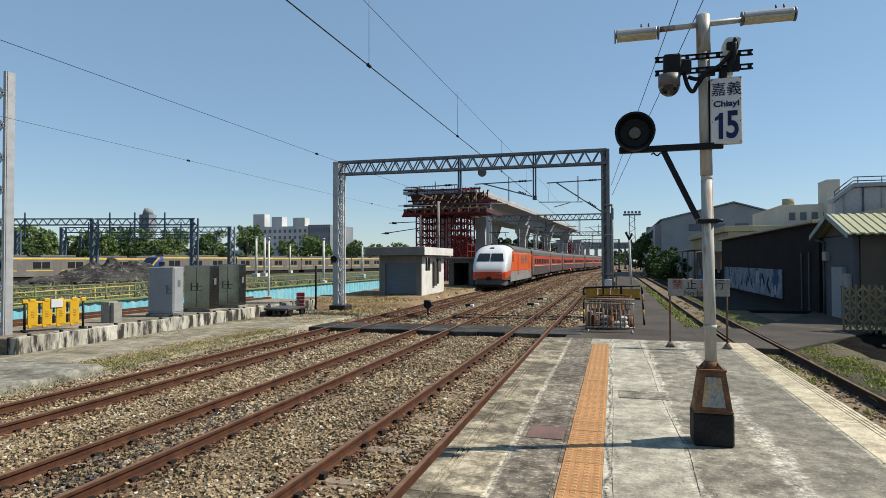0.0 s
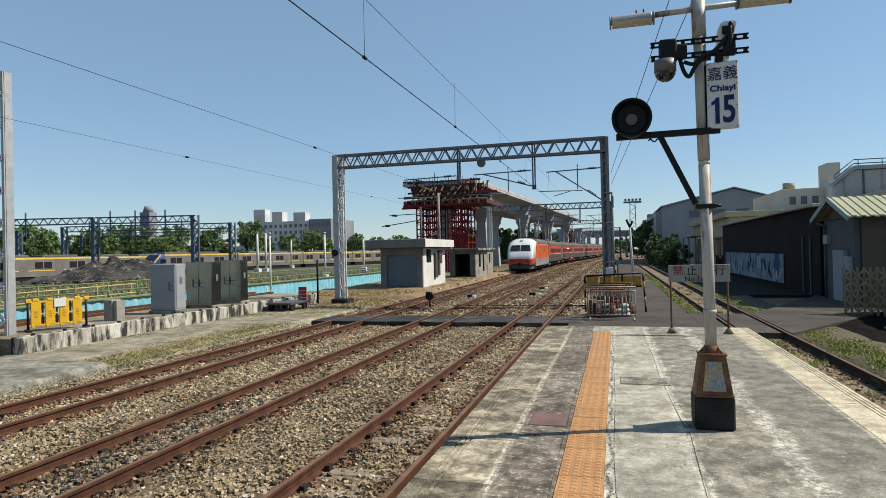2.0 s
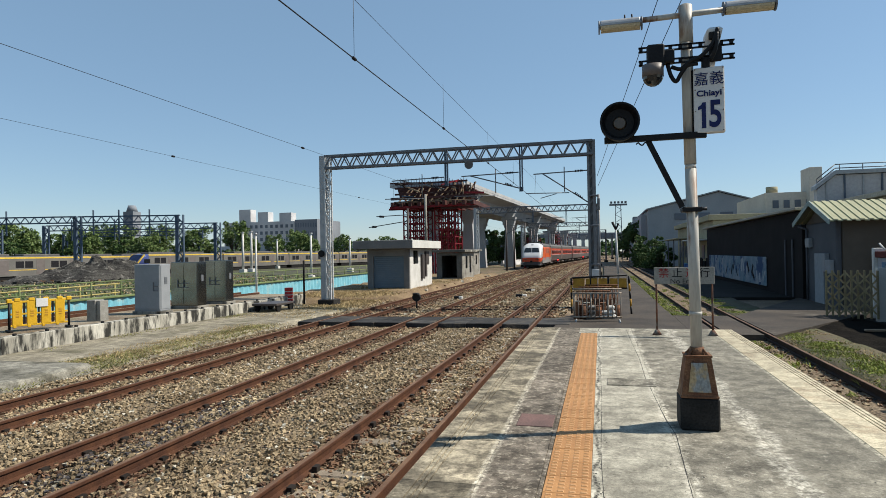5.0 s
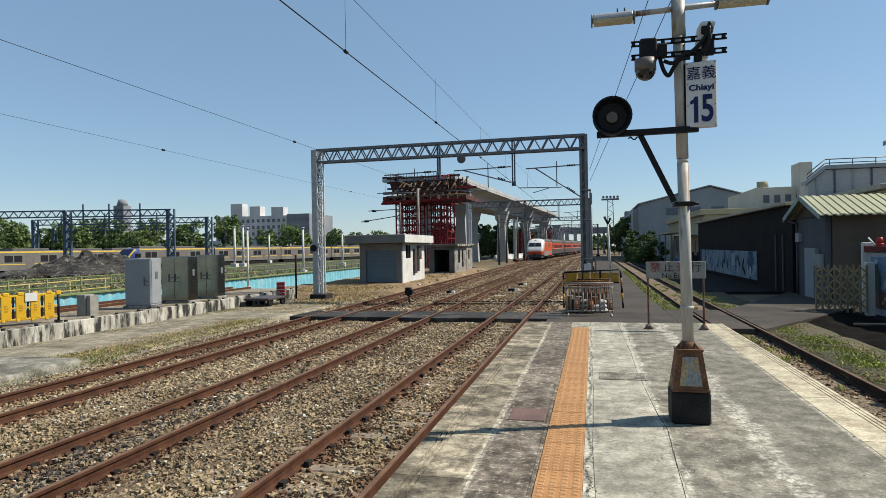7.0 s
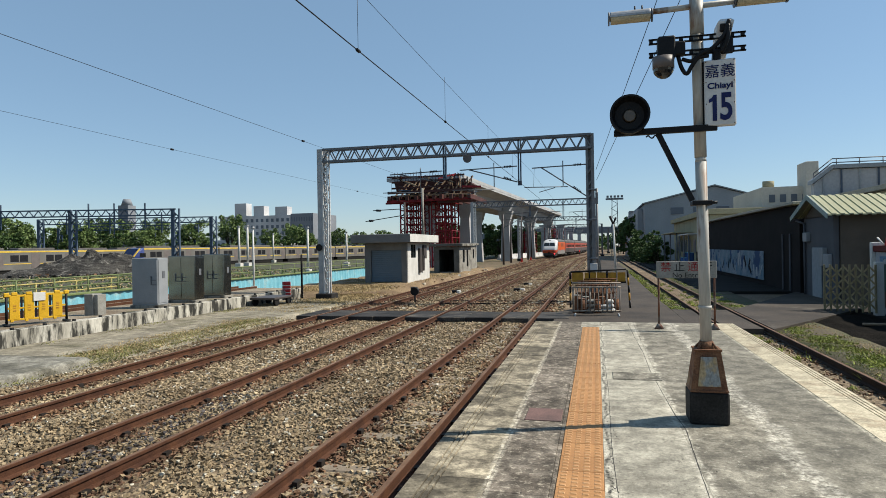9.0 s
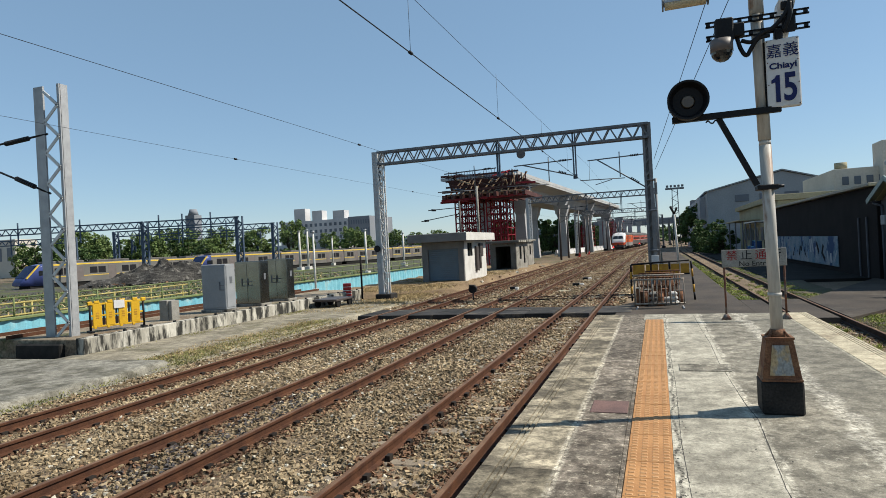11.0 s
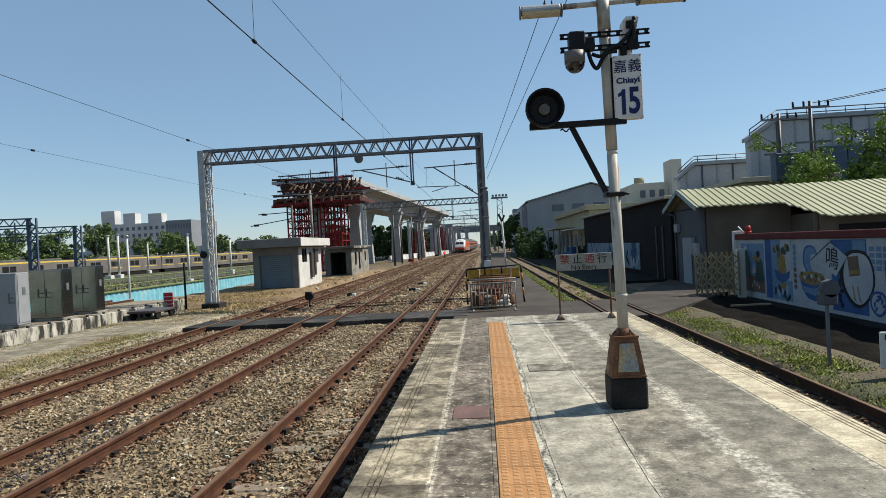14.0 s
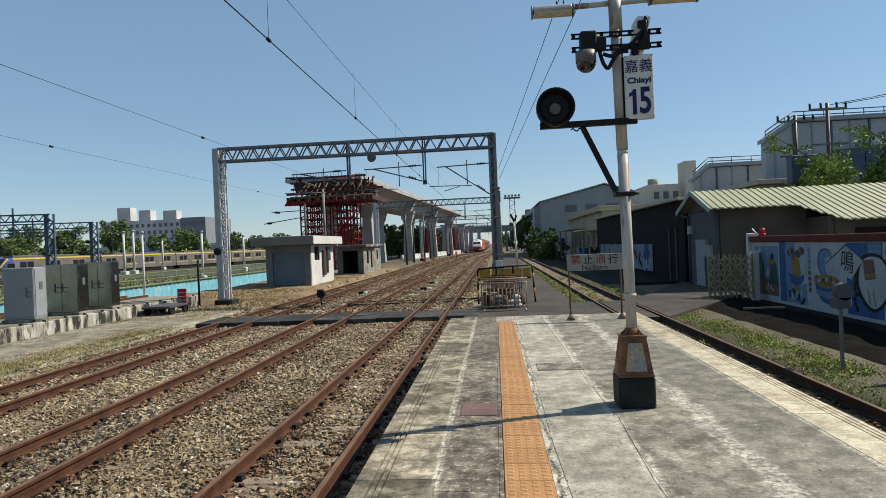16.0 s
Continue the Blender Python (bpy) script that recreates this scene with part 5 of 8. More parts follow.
        beam(b, (s, 5, 3.7), (s * 0.8, 6.3, 4.25), 0.05, 0.05)
        part("lower_arm", b, "black", pan)
        b = bmesh.new()
        beam(b, (s * 0.8, 6.3, 4.25), (s, 4.9, 4.75), 0.04, 0.04)
        part("upper_arm", b, "black", pan)
    b = bmesh.new()
    beam(b, (-0.85, 4.9, 4.77), (0.85, 4.9, 4.77), 0.06, 0.05)
    part("contact_strip", b, "black", pan)
    b = bmesh.new()
    rbox(b, -0.8, 0.8, 8, 10, 3.66, 3.9, 0.05)
    part("roof_box", b, "black", c)
    b = bmesh.new()
    for y in (7, 9.2, 11.2):
        rbox(b, -1.25, 1.25, y - 0.8, y + 0.8, 0.3, 0.8, 0.04)
    part("underframe_box", b, "tyre", c)
    bogie(c, 3.4)
    bogie(c, L - 3.0)
    return c


TRAIN = [(power_car(), 0.0, 16.2)]
first = coach()
TRAIN.append((first, 16.6, 19.8))
for k in range(1, 9):
    TRAIN.append((copy_thing(first, pose(0, 0, 0)), 16.6 + 19.9 * k, 19.8))


def train_rows(offset, length):
    rows = []
    for k in range(17):
        t = float(k)
        y = 48.5 + 8.25 * t + offset
        x = lane3(y)
        x2 = lane3(y + length)
        rows.append((t, pose(x, y, RAIL_Z, 0, 0, -math.degrees(math.atan2(x2 - x, length)))))
    return rows


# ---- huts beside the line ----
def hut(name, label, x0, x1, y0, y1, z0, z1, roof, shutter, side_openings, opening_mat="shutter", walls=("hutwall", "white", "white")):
    h = empty(name, label, "hut", "trackside huts")
    b = bmesh.new()
    sx0, sx1, sz1 = shutter
    # front wall round the opening, other walls whole
    box(b, x0, sx0, y0, y0 + 0.2, z0 - 0.5, z1)
    box(b, sx1, x1, y0, y0 + 0.2, z0 - 0.5, z1)
    box(b, sx0, sx1, y0, y0 + 0.2, sz1, z1)
    box(b, x0, x0 + 0.2, y0 + 0.2, y1, z0 - 0.5, z1)
    box(b, x0 + 0.2, x1 - 0.2, y1 - 0.2, y1, z0 - 0.5, z1)
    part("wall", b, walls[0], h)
    # Own lighter material: the sun on this side is put into its colour.
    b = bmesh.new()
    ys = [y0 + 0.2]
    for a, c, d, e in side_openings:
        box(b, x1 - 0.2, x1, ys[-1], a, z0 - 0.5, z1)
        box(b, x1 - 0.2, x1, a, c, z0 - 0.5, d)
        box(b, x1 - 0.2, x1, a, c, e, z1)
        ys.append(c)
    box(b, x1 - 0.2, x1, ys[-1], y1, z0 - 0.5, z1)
    part("side_wall", b, walls[1], h, "side wall in a paler tone that imitates sunlight")
    for a, c, d, e in side_openings:
        b = bmesh.new()
        box(b, x1 - 0.12, x1 - 0.08, a, c, d, e)
        w = part("window", b, "glassdark", h)
        b = bmesh.new()
        for yy in (a, (a + c) / 2, c):
            beam(b, (x1 - 0.07, yy, d), (x1 - 0.07, yy, e), 0.05, 0.05)
        part("window_frame", b, "dark", w)
    b = bmesh.new()
    box(b, x0 + 0.2, x1 - 0.2, y0 + 0.2, y1 - 0.2, z0 - 0.5, z0 + 0.02)
    part("floor_slab", b, "concrete", h)
    if opening_mat:
        n = 16
        for i in range(n):
            b = bmesh.new()
            za, zb = z0 + (sz1 - z0) * i / n, z0 + (sz1 - z0) * (i + 1) / n
            rbox(b, sx0, sx1, y0 + 0.1, y0 + 0.14, za, zb - 0.004, 0.008)
            part("shutter_slat", b, opening_mat, h)
    b = bmesh.new()
    rx0, rx1, ry0, ry1, rz0, rz1 = roof
    rbox(b, rx0, rx1, ry0, ry1, rz0, rz1, 0.03)
    part("roof", b, walls[0], h, "flat concrete roof slab")
    # Strip added in a lighter tone for the sunlit edge of the slab.
    b = bmesh.new()
    rbox(b, rx1, rx1 + 0.03, ry0 + 0.02, ry1 - 0.02, rz0 + 0.02, rz1 - 0.02, 0.01)
    part("fascia", b, walls[2], h, "roof edge strip in a paler tone that imitates sunlight")
    return h


h1 = hut("signal_hut", "small concrete hut with blue roller shutter and flat roof", -14.15, -11.4, 37.0, 42.3, -0.55, 1.85, (-14.78, -10.95, 36.2, 43.1, 1.87, 2.4),
         (-13.75, -11.75, 1.42), ((37.9, 39.0, 0.9, 1.75),))
for y0, y1, z0, z1 in ((39.5, 40.0, -0.1, 1.5), (40.3, 40.6, 0.0, 1.0), (40.4, 41.1, 0.8, 1.7)):
    b = bmesh.new()
    rbox(b, -11.4, -11.25, y0, y1, z0, z1, 0.02)
    part("wall_box", b, "coachlower", h1, "dark electrical box")
# Front and side materials carry the shade and sun of these huts.
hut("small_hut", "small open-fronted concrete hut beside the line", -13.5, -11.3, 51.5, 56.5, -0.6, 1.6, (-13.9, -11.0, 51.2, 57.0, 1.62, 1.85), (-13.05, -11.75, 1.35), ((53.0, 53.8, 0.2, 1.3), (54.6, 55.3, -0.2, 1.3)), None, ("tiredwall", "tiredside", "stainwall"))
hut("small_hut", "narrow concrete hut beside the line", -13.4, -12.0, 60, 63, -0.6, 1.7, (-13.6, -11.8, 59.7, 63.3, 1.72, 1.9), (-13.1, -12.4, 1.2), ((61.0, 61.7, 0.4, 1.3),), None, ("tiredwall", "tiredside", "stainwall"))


# ---- red dwarf signals by the line ----
for y, dx, zc in ((114.0, 1.95, 0.08), (166.0, 1.95, 0.05)):
    ds = empty("ground_signal", "low black ground signal showing a red light", "signal", "ground signals")
    x = lane3(y) + dx
    b = bmesh.new()
    rod(b, (x, y, -1.0), (x, y, zc - 0.2), 0.06, n=8)
    part("stem", b, "black", ds)
    b = bmesh.new()
    rbox(b, x - 0.2, x + 0.2, y, y + 0.3, zc - 0.22, zc + 0.22, 0.05)
    part("head", b, "black", ds)
    b = bmesh.new()
    rod(b, (x, y - 0.04, zc), (x, y + 0.02, zc), 0.11, n=16)
    part("lens", b, "lampred", ds, "glowing red lens")


# ---- left side: terrace things ----
def cabinet(x0, x1, y0, y1, z1, material, label, doors):
    c = empty("switch_cabinet", label, "cabinet", "trackside cabinets")
    b = bmesh.new()
    rbox(b, x0, x1, y0, y1, -0.36, z1, 0.02)
    part("body", b, material, c)
    b = bmesh.new()
    rbox(b, x0 - 0.05, x1 + 0.06, y0 - 0.06, y1 + 0.05, -0.47, -0.36, 0.015)
    part("plinth", b, "concrete", c)
    n = doors
    for i in range(n):
        b = bmesh.new()
        xa, xb = x0 + (x1 - x0) * i / n + 0.03, x0 + (x1 - x0) * (i + 1) / n - 0.015
        rbox(b, xa, xb, y0 - 0.018, y0, -0.28, z1 - 0.07, 0.006)
        d = part("door", b, material, c)
        b = bmesh.new()
        hx = xb - 0.12 if i == 0 else xa + 0.12
        rbox(b, hx - 0.13, hx - 0.1, y0 - 0.05, y0 - 0.018, 0.36, 0.68, 0.006)
        rbox(b, hx - 0.13, hx + 0.1, y0 - 0.05, y0 - 0.018, 0.52, 0.55, 0.006)
        rbox(b, hx - 0.13, hx + 0.1, y0 - 0.035, y0 - 0.018, 0.36, 0.39, 0.006)
        part("handle", b, "steelgrey", d)
    b = bmesh.new()
    rbox(b, x1, x1 + 0.018, y0 + 0.04, y1 - 0.04, -0.28, z1 - 0.07, 0.006)
    part("side_panel", b, material, c)
    b = bmesh.new()
    rbox(b, x1 + 0.018, x1 + 0.03, (y0 + y1) / 2 - 0.07, (y0 + y1) / 2 + 0.07, 0.6, 0.85, 0.004)
    part("vent", b, "steelgrey", c)
    return c


cabinet(-16.2, -15.12, 19.3, 19.86, 1.32, "cabgrey", "light grey steel switch cabinet on the terrace", 1)
cabinet(-16.4, -15.2, 21.5, 22.1, 1.36, "stainless", "stainless steel switch cabinet on the terrace", 2)
cabinet(-16.4, -15.35, 23.65, 24.2, 1.4, "stainless", "stainless steel switch cabinet on the terrace", 2)
jb = empty("junction_box", "small grey junction box on the terrace", "junction box")
b = bmesh.new()
rbox(b, -15.95, -15.62, 16.9, 17.3, -0.47, 0.22, 0.015)
part("body", b, "dingywhite", jb)
b = bmesh.new()
rbox(b, -15.61, -15.47, 16.95, 17.3, -0.47, 0.2, 0.01)
part("side_box", b, "dingywhite", jb)

yb = empty("safety_barrier", "yellow plastic safety barrier with black posts and feet", "barrier")
yb.matrix_basis = pose(-15.88, 14.11, -0.46, 0, 0, 63.6)
for k in range(4):
    b = bmesh.new()
    x0 = 0.1 + k * 0.355
    rbox(b, x0, x0 + 0.255, -0.025, 0.025, 0.17, 0.86, 0.014)
    rbox(b, x0 + 0.05, x0 + 0.2, -0.035, 0.035, 0.84, 0.93, 0.014)
    rbox(b, x0 + 0.02, x0 + 0.1, -0.03, 0.03, 0.1, 0.18, 0.01)
    panel = part("panel", b, "yellow", yb)
    for zz in (0.4, 0.47, 0.54):
        b = bmesh.new()
        rbox(b, x0 + 0.09, x0 + 0.17, -0.03, -0.024, zz, zz + 0.04, 0.002)
        part("mark", b, "weatheryellow", panel)
for z in (0.14, 0.46, 0.8):
    b = bmesh.new()
    rbox(b, 0.05, 1.52, -0.018, 0.018, z, z + 0.055, 0.008)
    part("rail", b, "yellow", yb)
for x in (0.43, 0.785, 1.14):
    b = bmesh.new()
    beam(b, (x - 0.03, 0, 0.2), (x - 0.03, 0, 0.8), 0.05, 0.03)
    part("web", b, "black", yb)
for x in (0.04, 1.53):
    b = bmesh.new()
    rod(b, (x, 0, 0.0), (x, 0, 0.82), 0.035, n=8)
    part("post", b, "black", yb)
    b = bmesh.new()
    rbox(b, x - 0.07, x + 0.07, -0.04, 0.04, 0.8, 0.92, 0.02)
    part("cap", b, "yellow", yb)
    b = bmesh.new()
    rbox(b, x - 0.05, x + 0.05, -0.22, 0.22, 0.0, 0.06, 0.015)
    part("foot", b, "black", yb)
b = bmesh.new()
rbox(b, 0.68, 0.98, -0.05, -0.036, 0.66, 0.9, 0.004)
part("notice", b, "signwhite", yb)

mast = empty("lattice_mast", "galvanised lattice mast on a concrete footing", "mast")
b = bmesh.new()
beam(b, (-16.56, 13.45, -0.6), (-16.56, 13.45, 6.7), 0.36, 0.05)
beam(b, (-16.74, 13.55, -0.6), (-16.74, 13.55, 6.7), 0.04, 0.2)
part("flange", b, "galv", mast)
b = bmesh.new()
beam(b, (-15.8, 13.45, -0.6), (-15.8, 13.45, 6.7), 0.09, 0.05)
beam(b, (-15.77, 13.58, -0.6), (-15.77, 13.58, 6.7), 0.03, 0.24)
part("flange", b, "galv", mast)
z, k = -0.5, 0
while z < 6.4:
    xa, xb = (-16.34, -15.82) if k % 2 == 0 else (-15.82, -16.34)
    # Bars take the lighter galv tone in place of sunlight on them.
    b = bmesh.new()
    beam(b, (xa, 13.41, z), (xb, 13.41, z + 0.44), 0.03, 0.085)
    part("lacing_bar", b, "galvpale", mast)
    z += 0.44
    k += 1
# Dark plate added behind the lacing for the flange's shaded inner side.
b = bmesh.new()
beam(b, (-15.95, 13.72, -0.6), (-15.95, 13.72, 6.7), 0.26, 0.02)
part("flange_shade", b, "coachlower", mast, "dark plate imitating the shaded inner flange")
b = bmesh.new()
rbox(b, -17.1, -15.4, 12.75, 14.1, -1.05, -0.57, 0.04)
part("footing", b, "baseblock", mast)
b = bmesh.new()
for za, zb, xe in ((5.33, 5.05, -20.5), (3.63, 4.98, -19.6)):
    rod(b, (-16.3, 13.45, za), (xe, 13.3, zb), 0.03, n=6)
    for q in range(9):
        u = 0.18 + 0.025 * q
        rod(b, (-16.3 + (xe + 16.3) * u, 13.44, za + (zb - za) * u), (-16.3 + (xe + 16.3) * (u + 0.014), 13.44, za + (zb - za) * (u + 0.014)), 0.075, n=8)
part("bracket", b, "wire", mast)

cart = empty("track_trolley", "low rusty flat trolley standing on the apron", "trolley")
b = bmesh.new()
rbox(b, -14.55, -13.35, 24.3, 26.0, -0.6, -0.5, 0.02)
part("deck", b, "coachlower", cart)
for x in (-14.45, -13.45):
    for y in (24.6, 25.7):
        b = bmesh.new()
        rod(b, (x - 0.05, y, -0.68), (x + 0.05, y, -0.68), 0.19, n=16)
        part("wheel", b, "tyre", cart)
for y in (27.9,):
    d = empty("warning_drum", "red and white striped warning drum", "drum", "warning drums")
    for k in range(5):
        b = bmesh.new()
        rod(b, (-14.72, y, -0.86 + k * 0.17), (-14.72, y, -0.695 + k * 0.17), 0.2, n=16)
        part("band", b, "drumred" if k % 2 == 0 else "drumred", d)
        if k < 4:
            b = bmesh.new()
            rod(b, (-14.72, y, -0.71 + k * 0.17), (-14.72, y, -0.68 + k * 0.17), 0.206, n=16)
            part("white_band", b, "signwhite", d)
sp = empty("thin_post", "thin dark steel post by the gantry", "post")
b = bmesh.new()
rod(b, (-14.1, 28.3, -1.0), (-14.1, 28.3, 1.3), 0.05, n=8)
part("shaft", b, "darkwall", sp)
dw = empty("dwarf_signal", "small black dwarf signal between the tracks", "signal")
b = bmesh.new()
rod(b, (-7.95, 27.05, -1.0), (-7.95, 27.05, -0.55), 0.04, n=8)
part("stem", b, "black", dw)
b = bmesh.new()
rod(b, (-7.95, 26.95, -0.42), (-7.95, 27.15, -0.42), 0.18, n=20)
rbox(b, -8.07, -7.83, 26.8, 27.1, -0.3, -0.22, 0.02)
part("head", b, "black", dw)

# cyan site fence with a pipe railing
fence = empty("site_fence", "cyan corrugated site fence with olive pipe railing", "fence")
b = bmesh.new()
zig = []
for k in range(232):
    y = 8 + k * 0.25
    zig.append((y, -20.0 + (0.03 if k % 2 else -0.03)))
for k in range(len(zig) - 1):
    (ya, xa), (yb_, xb) = zig[k], zig[k + 1]
    v = [b.verts.new(p) for p in ((xa, ya, -1.1), (xb, yb_, -1.1), (xb, yb_, -0.1), (xa, ya, -0.1))]
    w = [b.verts.new((q.co.x - 0.02, q.co.y, q.co.z)) for q in v]
    b.faces.new(v)
    b.faces.new(w[::-1])
    b.faces.new((v[3], v[2], w[2], w[3]))
part("corrugated_panel", b, "cyan", fence)
b = bmesh.new()
rbox(b, -20.12, -19.9, 8, 66, -0.12, -0.02, 0.02)
part("capping", b, "railgreen", fence)
for z in (0.26, 0.6):
    b = bmesh.new()
    rod(b, (-20.0, 8, z), (-20.0, 66, z), 0.03, n=6)
    part("rail", b, "railgreen", fence)
for k in range(37):
    b = bmesh.new()
    rod(b, (-20.0, 8.5 + 1.6 * k, -0.1), (-20.0, 8.5 + 1.6 * k, 0.62), 0.03, n=6)
    part("post", b, "railgreen", fence)
for y in (14, 24):
    ry = empty("pipe_rail", "yellow pipe handrail on the works ground", "handrail", "works handrails")
    for z in (-0.45, 0.05):
        b = bmesh.new()
        rod(b, (-24 - y * 0.1, y - 4, z), (-24 - y * 0.1, y + 6, z + 0.1), 0.04, n=6)
        part("rail", b, "railolive", ry)
    for k in range(5):
        b = bmesh.new()
        rod(b, (-24 - y * 0.1, y - 4 + 2.4 * k, -1.1), (-24 - y * 0.1, y - 4 + 2.4 * k, 0.15), 0.04, n=6)
        part("post", b, "railolive", ry)


def white_post(x, y, z1, r=0.06):
    p = empty("white_post", "slim white painted lamp post", "post", "white posts")
    b = bmesh.new()
    rod(b, (x, y, -1.1), (x, y, z1), r, r * 0.85, n=10)
    part("shaft", b, "white", p)
    b = bmesh.new()
    rbox(b, x - r * 2.4, x + r * 2.4, y - r * 2.4, y + r * 2.4, -1.15, -0.45, 0.03)
    part("footing", b, "white", p)
    b = bmesh.new()
    rod(b, (x, y, z1), (x, y, z1 + 0.12), r * 1.7, r * 1.2, n=10)
    part("cap", b, "galv", p)


for x, y, z1, r in ((-18.65, 31.5, 2.75, 0.06), (-28.4, 58, 3.75, 0.12), (-57.6, 92, 5.6, 0.2), (-57.85, 95, 5.85, 0.2), (-36.8, 88, 4.1, 0.16), (-67, 120, 5.1, 0.18)):
    white_post(x, y, z1, r)

# heap of dark spoil
b = bmesh.new()
n, rings = 44, 16
V = []
for j in range(rings + 1):
    row = []
    for i in range(n):
        a, q = 2 * math.pi * i / n, j / rings
        lump = 1 + 0.22 * noise.noise((math.cos(a) * 2.3, math.sin(a) * 2.3, 1.7))
        x, y = 10.5 * q * math.cos(a) * lump, 3.6 * q * math.sin(a) * lump
        h = max(0, 1 - q) ** 0.8 * 3.9 * (0.72 + 0.42 * (x / 10.5)) + 1.2 * noise.noise((x * 0.8, y * 0.8, 0)) * (1 - q) + 0.55 * noise.noise((x * 2.2, y * 2.2, 3)) * (1 - q * 0.6)
        row.append(b.verts.new((x, y, h)))
    V.append(row)
for j in range(rings):
    for i in range(n):
        b.faces.new((V[j][i], V[j][(i + 1) % n], V[j + 1][(i + 1) % n], V[j + 1][i]))
heap = part("earth_mound", b, "ballast")
M["spoil"] = mat("spoil", (0.075, 0.07, 0.062), col2=(0.02, 0.019, 0.018), scale=0.8, grain=7, grain_amt=0.6, stain=(0.14, 0.132, 0.118), stain_scale=1.4, stain_lo=0.55, stain_hi=0.62, bump=1.0, bump_dist=0.15)
heap.data.materials[0] = M["spoil"]
heap.matrix_basis = pose(-59.8, 62.6, -1.15, 0, 0, 44)
tagged(heap, "heap of dark excavated earth and rubble", "earth mound")


# ---- commuter trains in the yard ----
def emu_car(nosed):
    c = empty("commuter_car", "silver commuter train car with yellow bands" + (" and blue sloping nose" if nosed else ""), "train car", "yard train cars")
    L = 19.8
    b = bmesh.new()
    y0 = 3.0 if nosed else 0.1
    loft(b, [[(x, y, z) for x, z in profile(1.43, 0.95, 3.62, 0.55, 4)] for y in (y0, L)])
    part("body", b, "emusilver", c)
    if nosed:
        b = bmesh.new()
        sec = lambda y, w, z0, z1, r: [(x, y, z) for x, z in profile(w, z0, z1, r, 4)]
        loft(b, [sec(0, 0.95, 0.9, 1.35, 0.3), sec(0.5, 1.25, 0.8, 1.9, 0.5), sec(1.6, 1.4, 0.75, 3.0, 0.6), sec(2.4, 1.43, 0.75, 3.5, 0.6), sec(3.0, 1.43, 0.75, 3.62, 0.55)], smooth=True)
        nn = part("nose", b, "emunose", c)
        b = bmesh.new()
        loft(b, [[(-1.1, 0.42, 1.85), (1.1, 0.42, 1.85), (1.15, 0.75, 1.9), (-1.15, 0.75, 1.9)], [(-1.12, 1.9, 3.45), (1.12, 1.9, 3.45), (1.0, 2.2, 3.3), (-1.0, 2.2, 3.3)]])
        part("windscreen", b, "emublue", nn, "dark blue windscreen")
        for s in (-1, 1):
            b = bmesh.new()
            beam(b, (s * 1.3, 0.6, 1.75), (s * 1.36, 2.2, 3.5), 0.2, 0.16)
            part("edge_band", b, "emuyellow", nn)
            b = bmesh.new()
            rbox(b, min(s * 1.39, s * 1.44), max(s * 1.39, s * 1.44), 2.1, 3.3, 2.05, 2.75, 0.03)
            part("cab_window", b, "glassdark", nn)
    for s in (-1, 1):
        for z, h in ((3.3, 0.2), (1.7, 0.1)):
            b = bmesh.new()
            box(b, min(s * 1.44, s * 1.38), max(s * 1.44, s * 1.38), y0, L, z, z + h)
            part("band", b, "emuyellow", c)
        y = 4.2 if nosed else 1.2
        while y < L - 2:
            for w in (0.0, 1.25):
                b = bmesh.new()
                rbox(b, min(s * 1.442, s * 1.39), max(s * 1.442, s * 1.39), y + w - 0.05, y + w + 1.1, 2.0, 2.95, 0.03)
                part("window", b, "windowdark", c)
            b = bmesh.new()
            rbox(b, min(s * 1.442, s * 1.39), max(s * 1.442, s * 1.39), y + 2.75, y + 4.0, 1.1, 3.1, 0.03)
            part("door", b, "coachgrey", c)
            y += 4.9
    for yy in (6, 13):
        b = bmesh.new()
        rbox(b, -0.95, 0.95, yy - 2.6, yy + 2.6, 3.55, 3.92, 0.08)
        part("roof_unit", b, "trainroof", c)
    if not nosed:
        b = bmesh.new()
        rbox(b, -0.9, 0.9, -0.25, 0.2, 0.9, 3.5, 0.05)
        part("gangway", b, "tyre", c)
    b = bmesh.new()
    rbox(b, -1.3, 1.3, 1.0, L - 0.5, 0.25, 0.95, 0.05)
    part("underframe", b, "tyre", c)
    return c


nose_car, mid_car = emu_car(True), emu_car(False)
YD = Vector((10.7, 66.2, 0)).normalized()
turn = -math.degrees(math.atan2(YD.x, YD.y))
YZ = -1.25
o = Vector((-74.2, 84.8, YZ))
nose_car.matrix_basis = pose(*o, 0, 0, turn)
mid_car.matrix_basis = pose(*(o + YD * 20), 0, 0, turn)
for k in range(2, 6):
    copy_thing(mid_car, pose(*(o + YD * 20 * k), 0, 0, turn))
o2 = Vector((-79.3, 58.4, YZ - 0.2))
copy_thing(nose_car, pose(*o2, 0, 0, turn))
copy_thing(mid_car, pose(*(o2 + Vector((-2, 20.2, 0))), 0, 0, turn))
o3 = Vector((-88, 58.4, YZ)) + YD * 34
for k in range(3):
    copy_thing(mid_car, pose(*(o3 + YD * 20 * k), 0, 0, turn))


